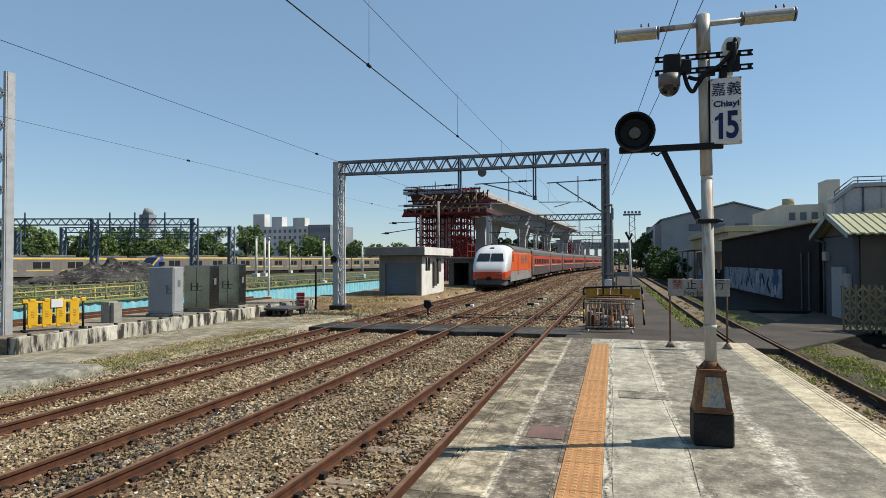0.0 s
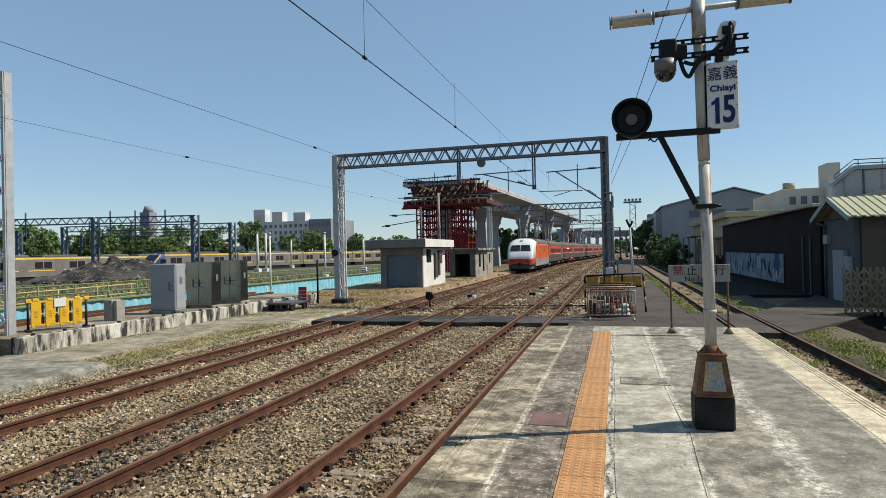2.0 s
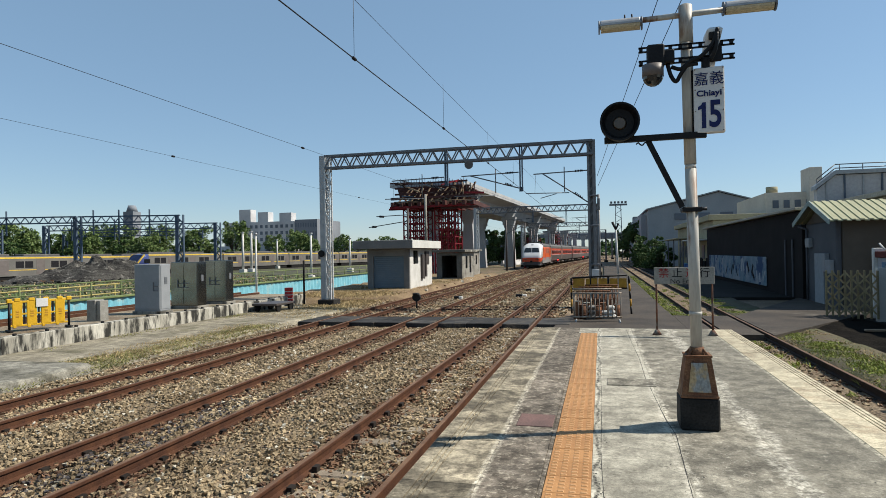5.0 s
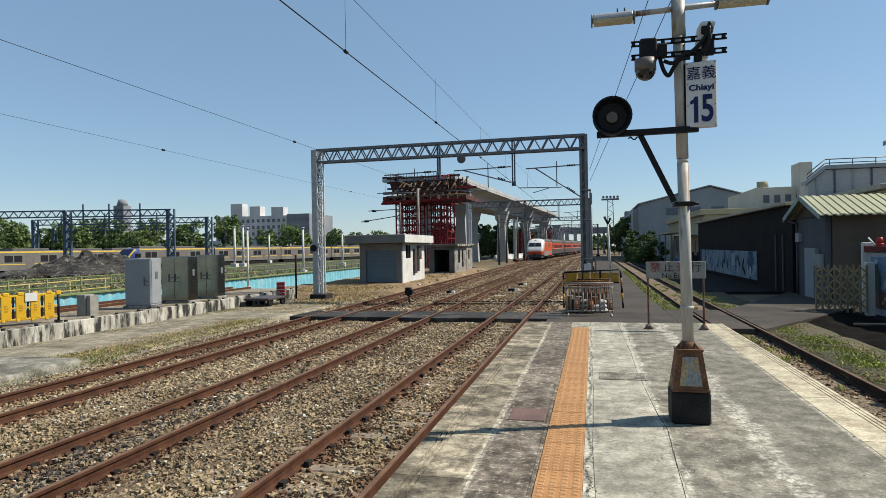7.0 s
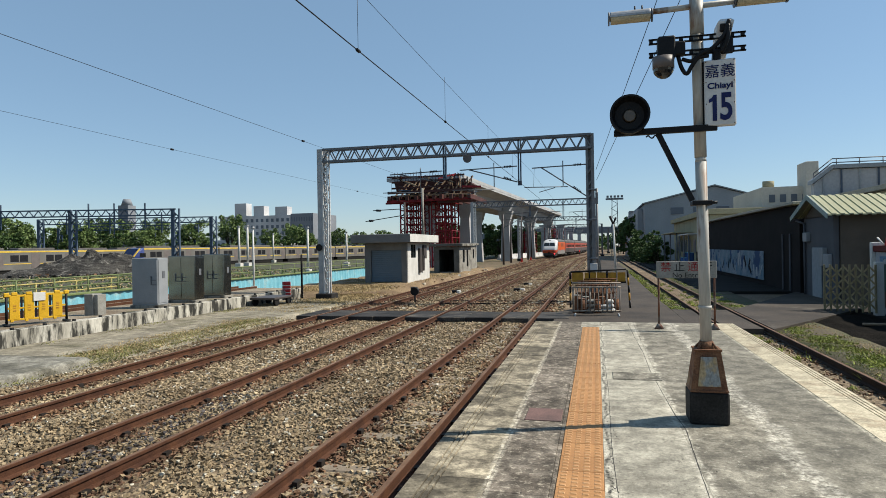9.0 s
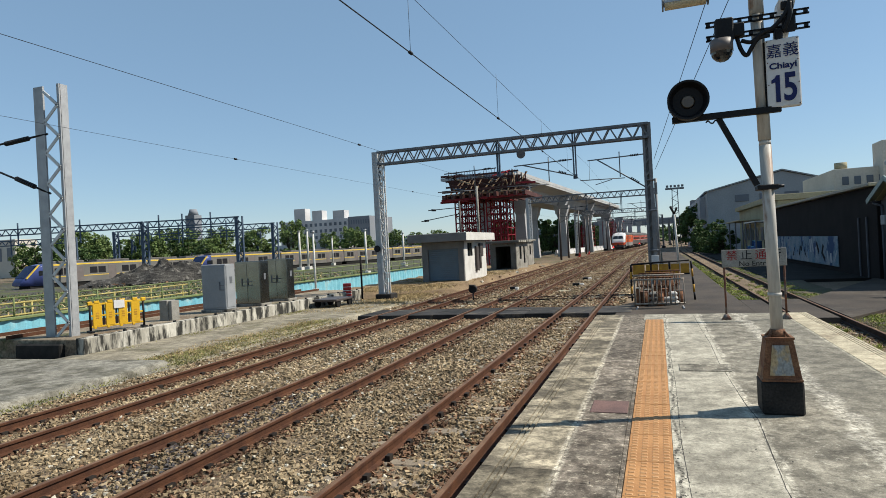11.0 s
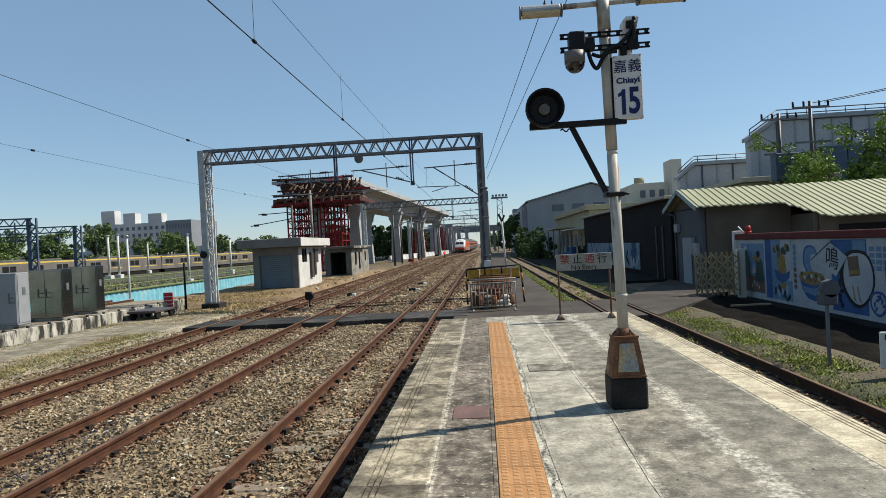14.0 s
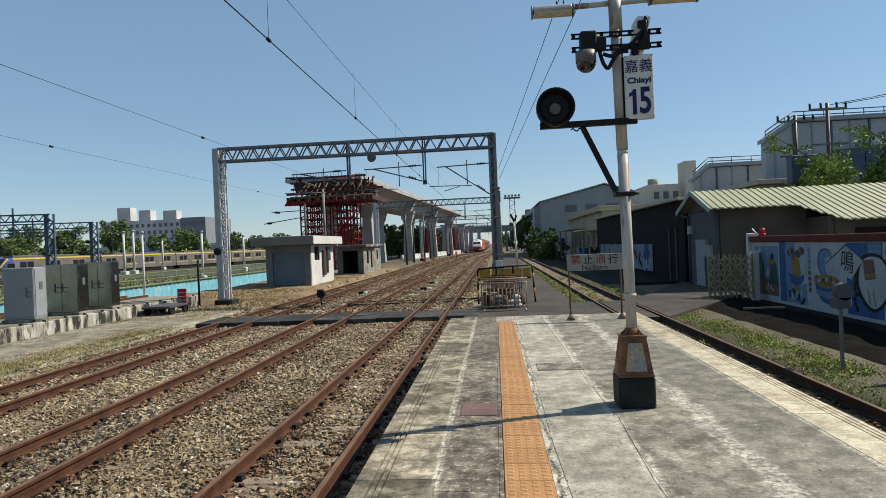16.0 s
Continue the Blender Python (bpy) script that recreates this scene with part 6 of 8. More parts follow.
# ---- yard gantries of blue-grey lattice ----
def yard_portal(a, b_, z1, label, both=True):
    g = empty("yard_gantry", label, "gantry", "yard gantries")
    for x, y in ((a, b_) if both else (b_,)):
        b = bmesh.new()
        beam(b, (x - 0.45, y, -1.2), (x - 0.45, y, z1), 0.42, 0.3)
        beam(b, (x + 0.5, y, -1.2), (x + 0.5, y, z1), 0.14, 0.25)
        z, k = -1.0, 0
        while z < z1 - 0.8:
            s = 0.42 if k % 2 else -0.2
            beam(b, (x + s, y, z), (x + 0.22 - s, y, z + 0.55), 0.09, 0.14)
            z += 0.55
            k += 1
        part("post", b, "steelblue", g)
    b = bmesh.new()
    pa, pb = Vector((*a, 0)), Vector((*b_, 0))
    for z in (z1 - 0.85, z1 - 0.05):
        beam(b, pa + Vector((0, 0, z)), pb + Vector((0, 0, z)), 0.2, 0.16)
    n = max(4, round((pb - pa).length / 1.2))
    for i in range(n):
        p, m_, q = (pa.lerp(pb, s / n) for s in (i, i + 0.5, i + 1))
        beam(b, p + Vector((0, 0, z1 - 0.85)), m_ + Vector((0, 0, z1 - 0.05)), 0.09, 0.09)
        beam(b, m_ + Vector((0, 0, z1 - 0.05)), q + Vector((0, 0, z1 - 0.85)), 0.09, 0.09)
    part("truss", b, "steelblue", g)
    for s in (0.3, 0.6, 0.85):
        p = pa.lerp(pb, s)
        b = bmesh.new()
        beam(b, p + Vector((0, 0, z1 - 2.4)), p + Vector((0, 0, z1 + 0.8)), 0.14, 0.14)
        part("drop_post", b, "steelblue", g)


yard_portal((-53.1, 70.3), (-65.8, 66.8), 7.2, "blue-grey lattice gantry over the yard tracks")
yard_portal((-65.8, 66.5), (-95, 59), 7.2, "long blue-grey lattice gantry over the yard tracks", both=False)
yard_portal((-57.9, 85.5), (-84, 79), 7.0, "blue-grey lattice gantry farther along the yard")
yard_portal((-80, 112), (-108, 106), 7.2, "distant blue-grey lattice gantry of the yard")
yard_portal((-118, 70), (-92, 78), 6.5, "distant blue-grey lattice gantry of the yard")


# ---- viaduct under construction ----
via = empty("viaduct", "unfinished concrete railway viaduct on flared piers", "viaduct")
VA, VS = Vector((-20.2, 72.0, 0)), 0.0656


def vx(y):
    return VA.x + VS * (y - 72)


def deck_ring(y):
    c, t = vx(y), 10.0
    return [(c - 4.5, y, t), (c - 4.5, y, t - 0.35), (c - 2.6, y, t - 0.9), (c - 1.9, y, t - 2.3), (c + 1.9, y, t - 2.3), (c + 2.6, y, t - 0.9), (c + 4.5, y, t - 0.35), (c + 4.5, y, t)]


b = bmesh.new()
loft(b, [deck_ring(y) for y in (72, 100, 130, 172)])
part("deck", b, "newconcrete", via)
for s in (-4.4, 4.4):
    b = bmesh.new()
    loft(b, [[(vx(y) + s - 0.12, y, 9.95), (vx(y) + s + 0.12, y, 9.95), (vx(y) + s + 0.1, y, 10.35), (vx(y) + s - 0.1, y, 10.35)] for y in (74, 130, 172)])
    part("parapet", b, "newconcrete", via)
for y in (82, 108, 134, 160, 186, 214, 244):
    for s in (-2.5, 2.5):
        b = bmesh.new()
        c = vx(y) + s
        loft(b, [[(c - 0.9, y - 0.9, -1.1), (c + 0.9, y - 0.9, -1.1), (c + 0.9, y + 0.9, -1.1), (c - 0.9, y + 0.9, -1.1)],
                 [(c - 0.6, y - 0.7, 5.4), (c + 0.6, y - 0.7, 5.4), (c + 0.6, y + 0.7, 5.4), (c - 0.6, y + 0.7, 5.4)],
                 [(c - 1.3, y - 1.1, 7.7), (c + 1.3, y - 1.1, 7.7), (c + 1.3, y + 1.1, 7.7), (c - 1.3, y + 1.1, 7.7)]])
        part("pier", b, "newconcrete", via)
for y in (82, 108, 134, 160):
    # sloping haunches that carry the wings at each pier
    for side in (-1, 1):
        b = bmesh.new()
        c = vx(y)
        loft(b, [[(c + side * 1.5, yy, 7.72), (c + side * 1.5, yy, 6.3), (c + side * 2.6, yy, 6.6), (c + side * 4.1, yy, 9.35), (c + side * 2.6, yy, 9.02), (c + side * 1.9, yy, 7.69)] for yy in (y - 1.0, y + 1.0)])
        part("haunch", b, "newconcrete", via)
fw = empty("formwork", "rusty red steel formwork with timber props at the viaduct's end", "formwork")
rnd = random.Random(5)
for k in range(10):
    b = bmesh.new()
    x = -24.2 + k * 1.05
    beam(b, (x, 68.5 + rnd.uniform(-.6, .3), 7.6), (x, 79, 7.6), 0.35, 0.5)
    part("girder", b, "formwork", fw)
for z, y0 in ((7.25, 69), (7.95, 70.5), (8.3, 69.3)):
    b = bmesh.new()
    beam(b, (-24.6, y0, z), (-14.6, y0 + 0.3, z + 0.15), 0.3, 0.28)
    part("waler", b, "formwork" if z > 7.5 else "scaffred", fw)
for k in range(3):
    b = bmesh.new()
    rbox(b, -24.3 + 0.3 * k, -14.9, 70 + k * 1.5, 71.4 + k * 1.5, 7.85, 8.05, 0.03)
    part("deck_board", b, "timber", fw)
for k in range(11):
    b = bmesh.new()
    x = -24.0 + k * 0.78
    beam(b, (x, 70.3, 8.0), (x + rnd.uniform(0.5, 1.4), 71.3, 9.9 + rnd.uniform(-.2, .3)), 0.14, 0.14)
    part("prop", b, "timber", fw)
for z in (8.9, 9.6, 10.1):
    b = bmesh.new()
    beam(b, (-24.4, 70.2, z), (-17 + (z - 9) * 1.2, 70.6, z + 0.15), 0.16, 0.2)
    part("shutter_beam", b, "formwork", fw)
b = bmesh.new()
loft(b, [[(-24.6, 71.9, 9.9), (-24.2, 71.9, 8.4), (-16.6, 71.9, 8.4), (-15.6, 71.9, 9.9)], [(-24.6, 71.6, 9.9), (-24.2, 71.6, 8.4), (-16.6, 71.6, 8.4), (-15.6, 71.6, 9.9)]])
part("stop_end", b, "formwork", fw, "brown shuttered end face")
b = bmesh.new()
loft(b, [[(-18.4, yy, 7.9), (-17.5, yy, 8.85), (-15.2, yy, 9.5), (-14.9, yy, 9.2), (-17.2, yy, 8.1)] for yy in (71.0, 74.5)])
part("wing_shutter", b, "formwork", fw, "brown shuttering under the deck's wing")
for k in range(7):
    b = bmesh.new()
    beam(b, (-17.4 + 0.4 * k, 70.9, 8.1 + 0.05 * k), (-17.9 + 0.5 * k, 70.8, 10.0 + rnd.uniform(-.2, .5)), 0.12, 0.12)
    part("stud", b, rnd.choice(("formwork", "dark", "timber")), fw)
for z, x0, x1 in ((10.15, -24.7, -20.5), (8.75, -15.8, -13.6), (7.1, -24.9, -21.5), (7.05, -18.6, -14.2)):
    b = bmesh.new()
    beam(b, (x0, 69.4, z), (x1, 69.8, z + rnd.uniform(-.15, .15)), 0.25, 0.22)
    part("outrigger", b, rnd.choice(("dark", "formwork", "scaffred")), fw)
for k in range(20):
    b = bmesh.new()
    x, z = rnd.uniform(-24.0, -15.6), rnd.uniform(7.3, 10.2)
    beam(b, (x, rnd.uniform(68.6, 70), z), (x + rnd.uniform(-1.8, 1.8), rnd.uniform(69, 71), z + rnd.uniform(-0.7, 0.7)), 0.12, 0.14)
    part("loose_prop", b, rnd.choice(("formwork", "timber", "scaffred", "dark", "steelblue", "dark")), fw)
for k in range(26):
    b = bmesh.new()
    x = -24.6 + k * 0.34
    rod(b, (x, 72, 9.9), (x, 72, 10.5 + rnd.uniform(0, .7)), 0.035, n=5)
    part("starter_bar", b, "steelblue", fw)


def scaffold(x0, x1, y0, y1, z0, z1, nx, ny):
    s = empty("scaffold_tower", "red steel scaffold tower under the formwork", "scaffold", "scaffold towers")
    X = [x0 + (x1 - x0) * i / (nx - 1) for i in range(nx)]
    Y = [y0 + (y1 - y0) * j / (ny - 1) for j in range(ny)]
    for x in X:
        for y in Y:
            b = bmesh.new()
            beam(b, (x, y, z0), (x, y, z1), 0.15, 0.15)
            part("standard", b, "scaffred", s)
    z = z0 + 0.4
    k = 0
    while z < z1:
        b = bmesh.new()
        for y in Y:
            beam(b, (x0, y, z), (x1, y, z), 0.1, 0.1)
            for i in range(nx - 1):
                p, q = (X[i], X[i + 1]) if (i + k) % 2 else (X[i + 1], X[i])
                beam(b, (p, y, z), (q, y, z + 0.85), 0.07, 0.07)
        for x in X:
            beam(b, (x, y0, z), (x, y1, z), 0.1, 0.1)
        part("lift", b, "scaffred", s)
        z += 0.85
        k += 1


scaffold(-23.0, -20.5, 72, 76, -1.1, 7.1, 4, 3)
scaffold(-19.1, -16.7, 72, 76, -1.1, 7.1, 4, 3)
scaffold(-17.4, -14.3, 148, 154, -1.1, 5.2, 5, 2)
scaffold(-13.8, -11.2, 172, 178, -1.1, 7, 5, 2)
scaffold(-12.4, -10.0, 205, 212, -1.1, 7, 4, 2)
fw.matrix_basis = pose(0.95, 0, -0.3)
cp = empty("concrete_post", "plain grey concrete post before the viaduct", "post")
b = bmesh.new()
rod(b, (-17.95, 64, -1.1), (-17.95, 64, 7.9), 0.17, 0.13, n=10)
part("shaft", b, "concrete", cp)
for z, e, dz in ((5.9, -24.3, -0.1), (5.2, -25.2, -0.6)):
    b = bmesh.new()
    rod(b, (-20.6, 66, z), (e, 66, z + dz), 0.05, n=6)
    rod(b, (e + 0.9, 66, z + dz * 0.8 - 0.05), (e + 0.4, 66, z + dz * 0.9), 0.12, n=8)
    part("bracket_arm", b, "wire", cp, "dark bracket arm with an insulator")
b = bmesh.new()
rod(b, (-20.6, 66, -1.1), (-20.6, 66, 6.6), 0.14, 0.11, n=8)
part("mast", b, "coachlower", cp)
for k in range(15):
    # white concrete barriers along the building site
    y = 118 + 4.2 * k
    cb = empty("concrete_barrier", "white concrete barrier along the building site", "barrier", "site barriers")
    b = bmesh.new()
    xb_ = -18.2 + 0.128 * (y - 118)
    loft(b, [[(xb_ - 0.4 + 0.128 * d, y + d, -1.0), (xb_ + 0.4 + 0.128 * d, y + d, -1.0), (xb_ + 0.2 + 0.128 * d, y + d, -0.4), (xb_ + 0.14 + 0.128 * d, y + d, 0.0), (xb_ - 0.14 + 0.128 * d, y + d, 0.0), (xb_ - 0.2 + 0.128 * d, y + d, -0.4)] for d in (0, 3.9)])
    part("block", b, "farwhite", cb)
fb = empty("footbridge", "dark far footbridge across the tracks", "footbridge")
b = bmesh.new()
rbox(b, -40, 30, 262, 266, 6.5, 9.0, 0.1)
part("span", b, "fargrey", fb)
for x in (-30, -14, 10, 22):
    b = bmesh.new()
    rbox(b, x - 0.6, x + 0.6, 263, 265, -1.1, 6.5, 0.1)
    part("column", b, "fargrey", fb)


# ---- right side ----
def wall_box(parent, name, x0, x1, y0, y1, z0, z1, material, label=""):
    b = bmesh.new()
    rbox(b, x0, x1, y0, y1, z0, z1, 0.02)
    return part(name, b, material, parent, label)


shed = empty("gable_shed", "brown rendered shed with a pale ribbed metal roof", "shed")
wall_box(shed, "gable_wall", 9.0, 9.2, 27.7, 31.3, -1.0, 2.55, "shedgrey", "blue-grey end wall")
wall_box(shed, "front_wall", 9.21, 12.7, 27.6, 27.8, -1.0, 2.55, "shedwall")
wall_box(shed, "side_wall", 12.7, 12.9, 25.9, 27.8, -1.0, 2.0, "shedwall")
wall_box(shed, "front_wall", 12.91, 24, 25.8, 26.0, -1.0, 2.0, "shedwall")
wall_box(shed, "back_wall", 9.2, 24, 31.1, 31.3, -1.0, 2.55, "shedwall")
b = bmesh.new()
loft(b, [[(9.0, 27.7, 2.5), (9.0, 31.3, 2.5), (9.0, 29.5, 3.3)], [(9.2, 27.7, 2.5), (9.2, 31.3, 2.5), (9.2, 29.5, 3.3)]])
part("gable", b, "shedwall", shed)


def roof_z(y):
    return 3.42 - abs(y - 29.5) * 0.375


b = bmesh.new()
k = 0
x = 8.62
while x < 24:
    # ribbed sheets: flat pan and raised rib
    w = 0.15
    front = 27.15 if x < 12.0 else max(25.3, 27.15 - (x - 12.0) * 2.0)
    for y0, y1 in ((front, 29.5), (29.5, 31.75)):
        h = 0.035 if k % 2 else 0.0
        b = bmesh.new()
        v = [(x, y0, roof_z(y0) + h), (x + w, y0, roof_z(y0) + h), (x + w, y1, roof_z(y1) + h), (x, y1, roof_z(y1) + h)]
        loft(b, [[(p[0], p[1], p[2] - 0.05) for p in v], v])
        part("roof_sheet", b, "roofgreen", shed)
    x += w
    k += 1
for y0, y1 in ((27.12, 29.5), (29.5, 31.78)):
    b = bmesh.new()
    beam(b, (8.6, y0, roof_z(y0) - 0.05), (8.6, y1, roof_z(y1) - 0.05), 0.05, 0.2)
    part("verge_board", b, "rooftrim", shed)
b = bmesh.new()
rod(b, (8.93, 31.0, -0.85), (8.93, 31.0, 2.3), 0.05, n=8)
rod(b, (8.93, 31.0, 2.3), (8.75, 31.5, 2.45), 0.05, n=8)
part("downpipe", b, "shedgrey", shed)
b = bmesh.new()
rbox(b, 10.2, 11.1, 27.3, 27.6, 0.55, 1.25, 0.02)
part("meter_box", b, "cabgrey", shed)
for y0, z0, w, h in ((27.9, 0.45, 0.5, 0.55), (28.45, 0.5, 0.35, 0.75), (30.4, 1.5, 0.5, 0.4)):
    wall_box(shed, "wall_cabinet", 8.82, 9.0, y0, y0 + w, z0, z0 + h, "cabgrey")
wall_box(shed, "conduit", 8.95, 9.0, 28.1, 28.14, -0.85, 0.45, "steelgrey")
b = bmesh.new()
rbox(b, 8.94, 9.0, 29.0, 30.1, -0.85, 1.25, 0.02)
part("door", b, "warehouse", shed)
b = bmesh.new()
rbox(b, 13.6, 18, 25.72, 25.8, 0.4, 1.5, 0.02)
part("window_band", b, "darkwall", shed)

ds = empty("long_shed", "long black-walled shed with a thin pale roof edge", "shed")
wall_box(ds, "wall", 9.0, 9.3, 31.9, 58, -1.0, 3.2, "darkwall")
wall_box(ds, "end_wall", 9.31, 15, 31.9, 32.2, -1.0, 3.2, "darkwall")
wall_box(ds, "roof", 8.7, 15, 31.85, 58.3, 3.22, 3.36, "flatroof", "thin pale flat roof")
for y in (33.2, 34.4):
    wall_box(ds, "door_jamb", 8.93, 9.0, y, y + 0.12, -0.9, 1.9, "shedgrey")
bn = empty("graffiti_panel", "white board with blue-black scrawl on the dark shed", "board")
wall_box(bn, "panel", 8.93, 8.985, 38.1, 56.5, -0.6, 1.02, "graffiti")
gr = random.Random(4)
for k in range(26):
    y = 38.8 + k * 0.67
    b = bmesh.new()
    z0 = gr.uniform(-0.45, 0.1)
    beam(b, (8.925 - 0.001 * (k % 5), y, z0), (8.925 - 0.001 * (k % 5), y + gr.uniform(-.7, .7), z0 + gr.uniform(0.4, 0.85)), 0.012, gr.uniform(0.1, 0.3))
    part("stroke", b, gr.choice(("mural_white", "mural_sky", "darkwall", "mural_blue", "mural_white", "darkwall")), bn)

pale = empty("pale_building", "weathered cream building with small windows and an awning", "building")
wall_box(pale, "wall", 9.6, 16, 58.5, 84, -1.0, 4.0, "palewall")
wall_box(pale, "roof", 9.2, 16.3, 58.3, 84.3, 4.02, 4.5, "palewall", "cream roof edge")
wall_box(pale, "awning", 7.9, 9.6, 59.5, 66, 2.3, 2.42, "white")
wall_box(pale, "awning", 7.6, 9.6, 68, 80, 2.6, 2.72, "palewall")
for y in (59.7, 62.8, 65.8, 68.2, 74, 79.8):
    wall_box(pale, "awning_post", 7.95, 8.07, y, y + 0.12, -0.9, 2.3 if y < 67 else 2.6, "steelgrey")
# Dark panels added for the shade and clutter along the lower front.
for k in range(4):
    wall_box(pale, "shutter", 9.54, 9.6, 59.2 + 1.75 * k, 60.7 + 1.75 * k, -0.86, 0.4 + 0.3 * (k % 2), "darkwall")
for k in range(7):
    wall_box(pale, "window", 9.55, 9.6, 60 + k * 3.2, 61.5 + k * 3.2, 0.6, 1.9, "farwindow")
lean = empty("lean_to_roof", "pale flat lean-to roof behind the long shed", "roof")
wall_box(lean, "wall", 15.2, 20, 38, 58, -1.0, 4.2, "palewall")
wall_box(lean, "roof", 14.8, 20.4, 37.5, 58.4, 4.22, 4.5, "flatroof")


def gable_house(name, label, x0, x1, y0, y1, z0, ze, xr, zr, material, cat="warehouse"):
    g = empty(name, label, cat, "warehouses behind the sheds")
    b = bmesh.new()
    loft(b, [[(x0, y, z0), (x1, y, z0), (x1, y, ze), (xr, y, zr), (x0, y, ze)] for y in (y0, y1)])
    part("wall", b, material, g)
    for xa, za, xb, zb in ((x0 - 0.3, ze - 0.05, xr, zr + 0.1), (xr, zr + 0.1, x1 + 0.3, ze - 0.05)):
        b = bmesh.new()
        loft(b, [[(xa, y, za), (xb, y, zb), (xb, y, zb + 0.18), (xa, y, za + 0.18)] for y in (y0 - 0.3, y1 + 0.3)])
        part("roof", b, "warehouse", g)
    return g


w1 = gable_house("warehouse", "blue-grey gabled warehouse in the distance", 7.2, 25, 100, 150, -1, 7.7, 17.2, 10.0, "warehouse")
for k in range(5):
    wall_box(w1, "window", 11 + k * 3.2, 12.8 + k * 3.2, 99.9, 100, 6.0, 7.0, "farwindow")
wall_box(w1, "side_block", 6.4, 7.19, 104, 150, -1, 7.2, "warelight")
off = empty("office_block", "cream flat-roofed block with a stair tower", "building")
wall_box(off, "body", 14.6, 20, 62, 74, -1, 6.5, "warmwall")
wall_box(off, "stair_tower", 17.95, 18.95, 61, 63.5, -1, 8.55, "warmwall")
for k in range(4):
    wall_box(off, "window", 15.2 + k * 0.9, 15.7 + k * 0.9, 61.95, 62, 5.1, 5.8, "farwindow")
b = bmesh.new()
rod(b, (15.4, 63, 6.5), (15.4, 63, 7.1), 0.5, n=12)
part("water_tank", b, "palewall", off)


def sheet_house(label, x0, x1, y0, y1, ze0, ze1, material, zrail):
    """A clad warehouse with a chamfered end, wall ribs and a roof railing."""
    g = empty("clad_warehouse", label, "warehouse", "warehouses behind the sheds")
    b = bmesh.new()
    c = min((x1 - x0) * 0.2, 1.65)
    loft(b, [[(x0, y, -1), (x1, y, -1), (x1, y, ze1), (x0 + c, y, ze1), (x0, y, ze0)] for y in (y0, y1)])
    part("wall", b, material, g)
    b = bmesh.new()
    loft(b, [[(x0 - 0.2, y, ze0 - 0.05), (x0 + c, y, ze1 + 0.05), (x1 + 0.2, y, ze1 + 0.05), (x1 + 0.2, y, ze1 + 0.3), (x0 + c, y, ze1 + 0.3), (x0 - 0.2, y, ze0 + 0.2)] for y in (y0 - 0.25, y1)])
    part("roof_edge", b, "warehouse", g)
    n = max(4, round((x1 - x0) / 1.1))
    for i in range(n):
        x = x0 + (x1 - x0) * (i + 0.5) / n
        zt = ze1 if x > x0 + c else ze0 + (ze1 - ze0) * (x - x0) / c
        b = bmesh.new()
        beam(b, (x, y0 - 0.03, -1), (x, y0 - 0.03, zt), 0.1, 0.08)
        part("rib", b, "steelblue" if i % 2 else "warehouse", g)
    for zo in (zrail * 0.5, zrail):
        b = bmesh.new()
        rod(b, (x0, y0, ze0 + zo + 0.2), (x0 + c, y0, ze1 + zo + 0.2), 0.035, n=5)
        rod(b, (x0 + c, y0, ze1 + zo + 0.2), (x1, y0, ze1 + zo + 0.2), 0.035, n=5)
        part("railing", b, "steelgrey", g)
    for i in range(n):
        x = x0 + (x1 - x0) * i / (n - 1)
        zt = ze1 if x > x0 + c else ze0 + (ze1 - ze0) * (x - x0) / c
        b = bmesh.new()
        rod(b, (x, y0, zt), (x, y0, zt + zrail + 0.2), 0.03, n=5)
        part("baluster", b, "steelgrey", g)
    return g


sheet_house("pale blue-grey clad warehouse with a roof railing", 13.95, 19.3, 46, 46.6, 5.3, 6.2, "warelight", 0.5)
w4 = sheet_house("tall blue-grey clad warehouse with a roof railing", 16.64, 40, 40.5, 41.2, 7.0, 8.1, "warelight", 0.5)
for k in range(4):
    wall_box(w4, "window", 23.5 + k * 2.4, 25.1 + k * 2.4, 40.42, 40.5, 6.5, 7.3, "farwindow")
wall_box(w4, "lower_roof", 15.2, 40, 36, 40.2, 3.5, 3.8, "fargrey")
for k in range(6):
    wall_box(w4, "cladding_panel", 20.3 + 2.1 * k, 22.35 + 2.1 * k, 40.3, 40.42, 3.9, 6.35, "steelblue", "dark blue cladding panel")

for x, y, z in ((15.95, 35.2, 7.65), (17.46, 34.9, 8.15)):
    up = empty("utility_pole", "dark slim utility pole with cross-arms", "utility pole", "utility poles")
    b = bmesh.new()
    rod(b, (x, y, -1), (x, y, z), 0.13, 0.09, n=10)
    part("shaft", b, "coachlower", up)
    b = bmesh.new()
    beam(b, (x - 1.0, y - 0.15, z - 0.35), (x + 0.9, y - 0.15, z - 0.35), 0.09, 0.1)
    part("cross_arm", b, "steelgrey", up)
    b = bmesh.new()
    beam(b, (x - 0.9, y - 0.15, z - 2.2), (x + 0.9, y - 0.15, z - 2.2), 0.09, 0.1)
    part("cross_arm", b, "steelgrey", up)
    for d in (-0.95, -0.4, 0.4, 0.85):
        b = bmesh.new()
        rod(b, (x + d, y - 0.15, z - 0.3), (x + d, y - 0.15, z - 0.02), 0.06, n=6)
        part("insulator", b, "wire", up)
wall_box(empty("transformer_box", "dark transformer hanging between the utility poles", "transformer"), "tank", 15.5, 17.2, 34.75, 35.4, 4.0, 5.45, "steelblue")
for d in (0, 0.6):
    wire("power_line", [(17.5 + d, 34.7, 8.0), (34, 24, 9.6)], 0.02, "thin power line from the utility pole", sag=0.2)

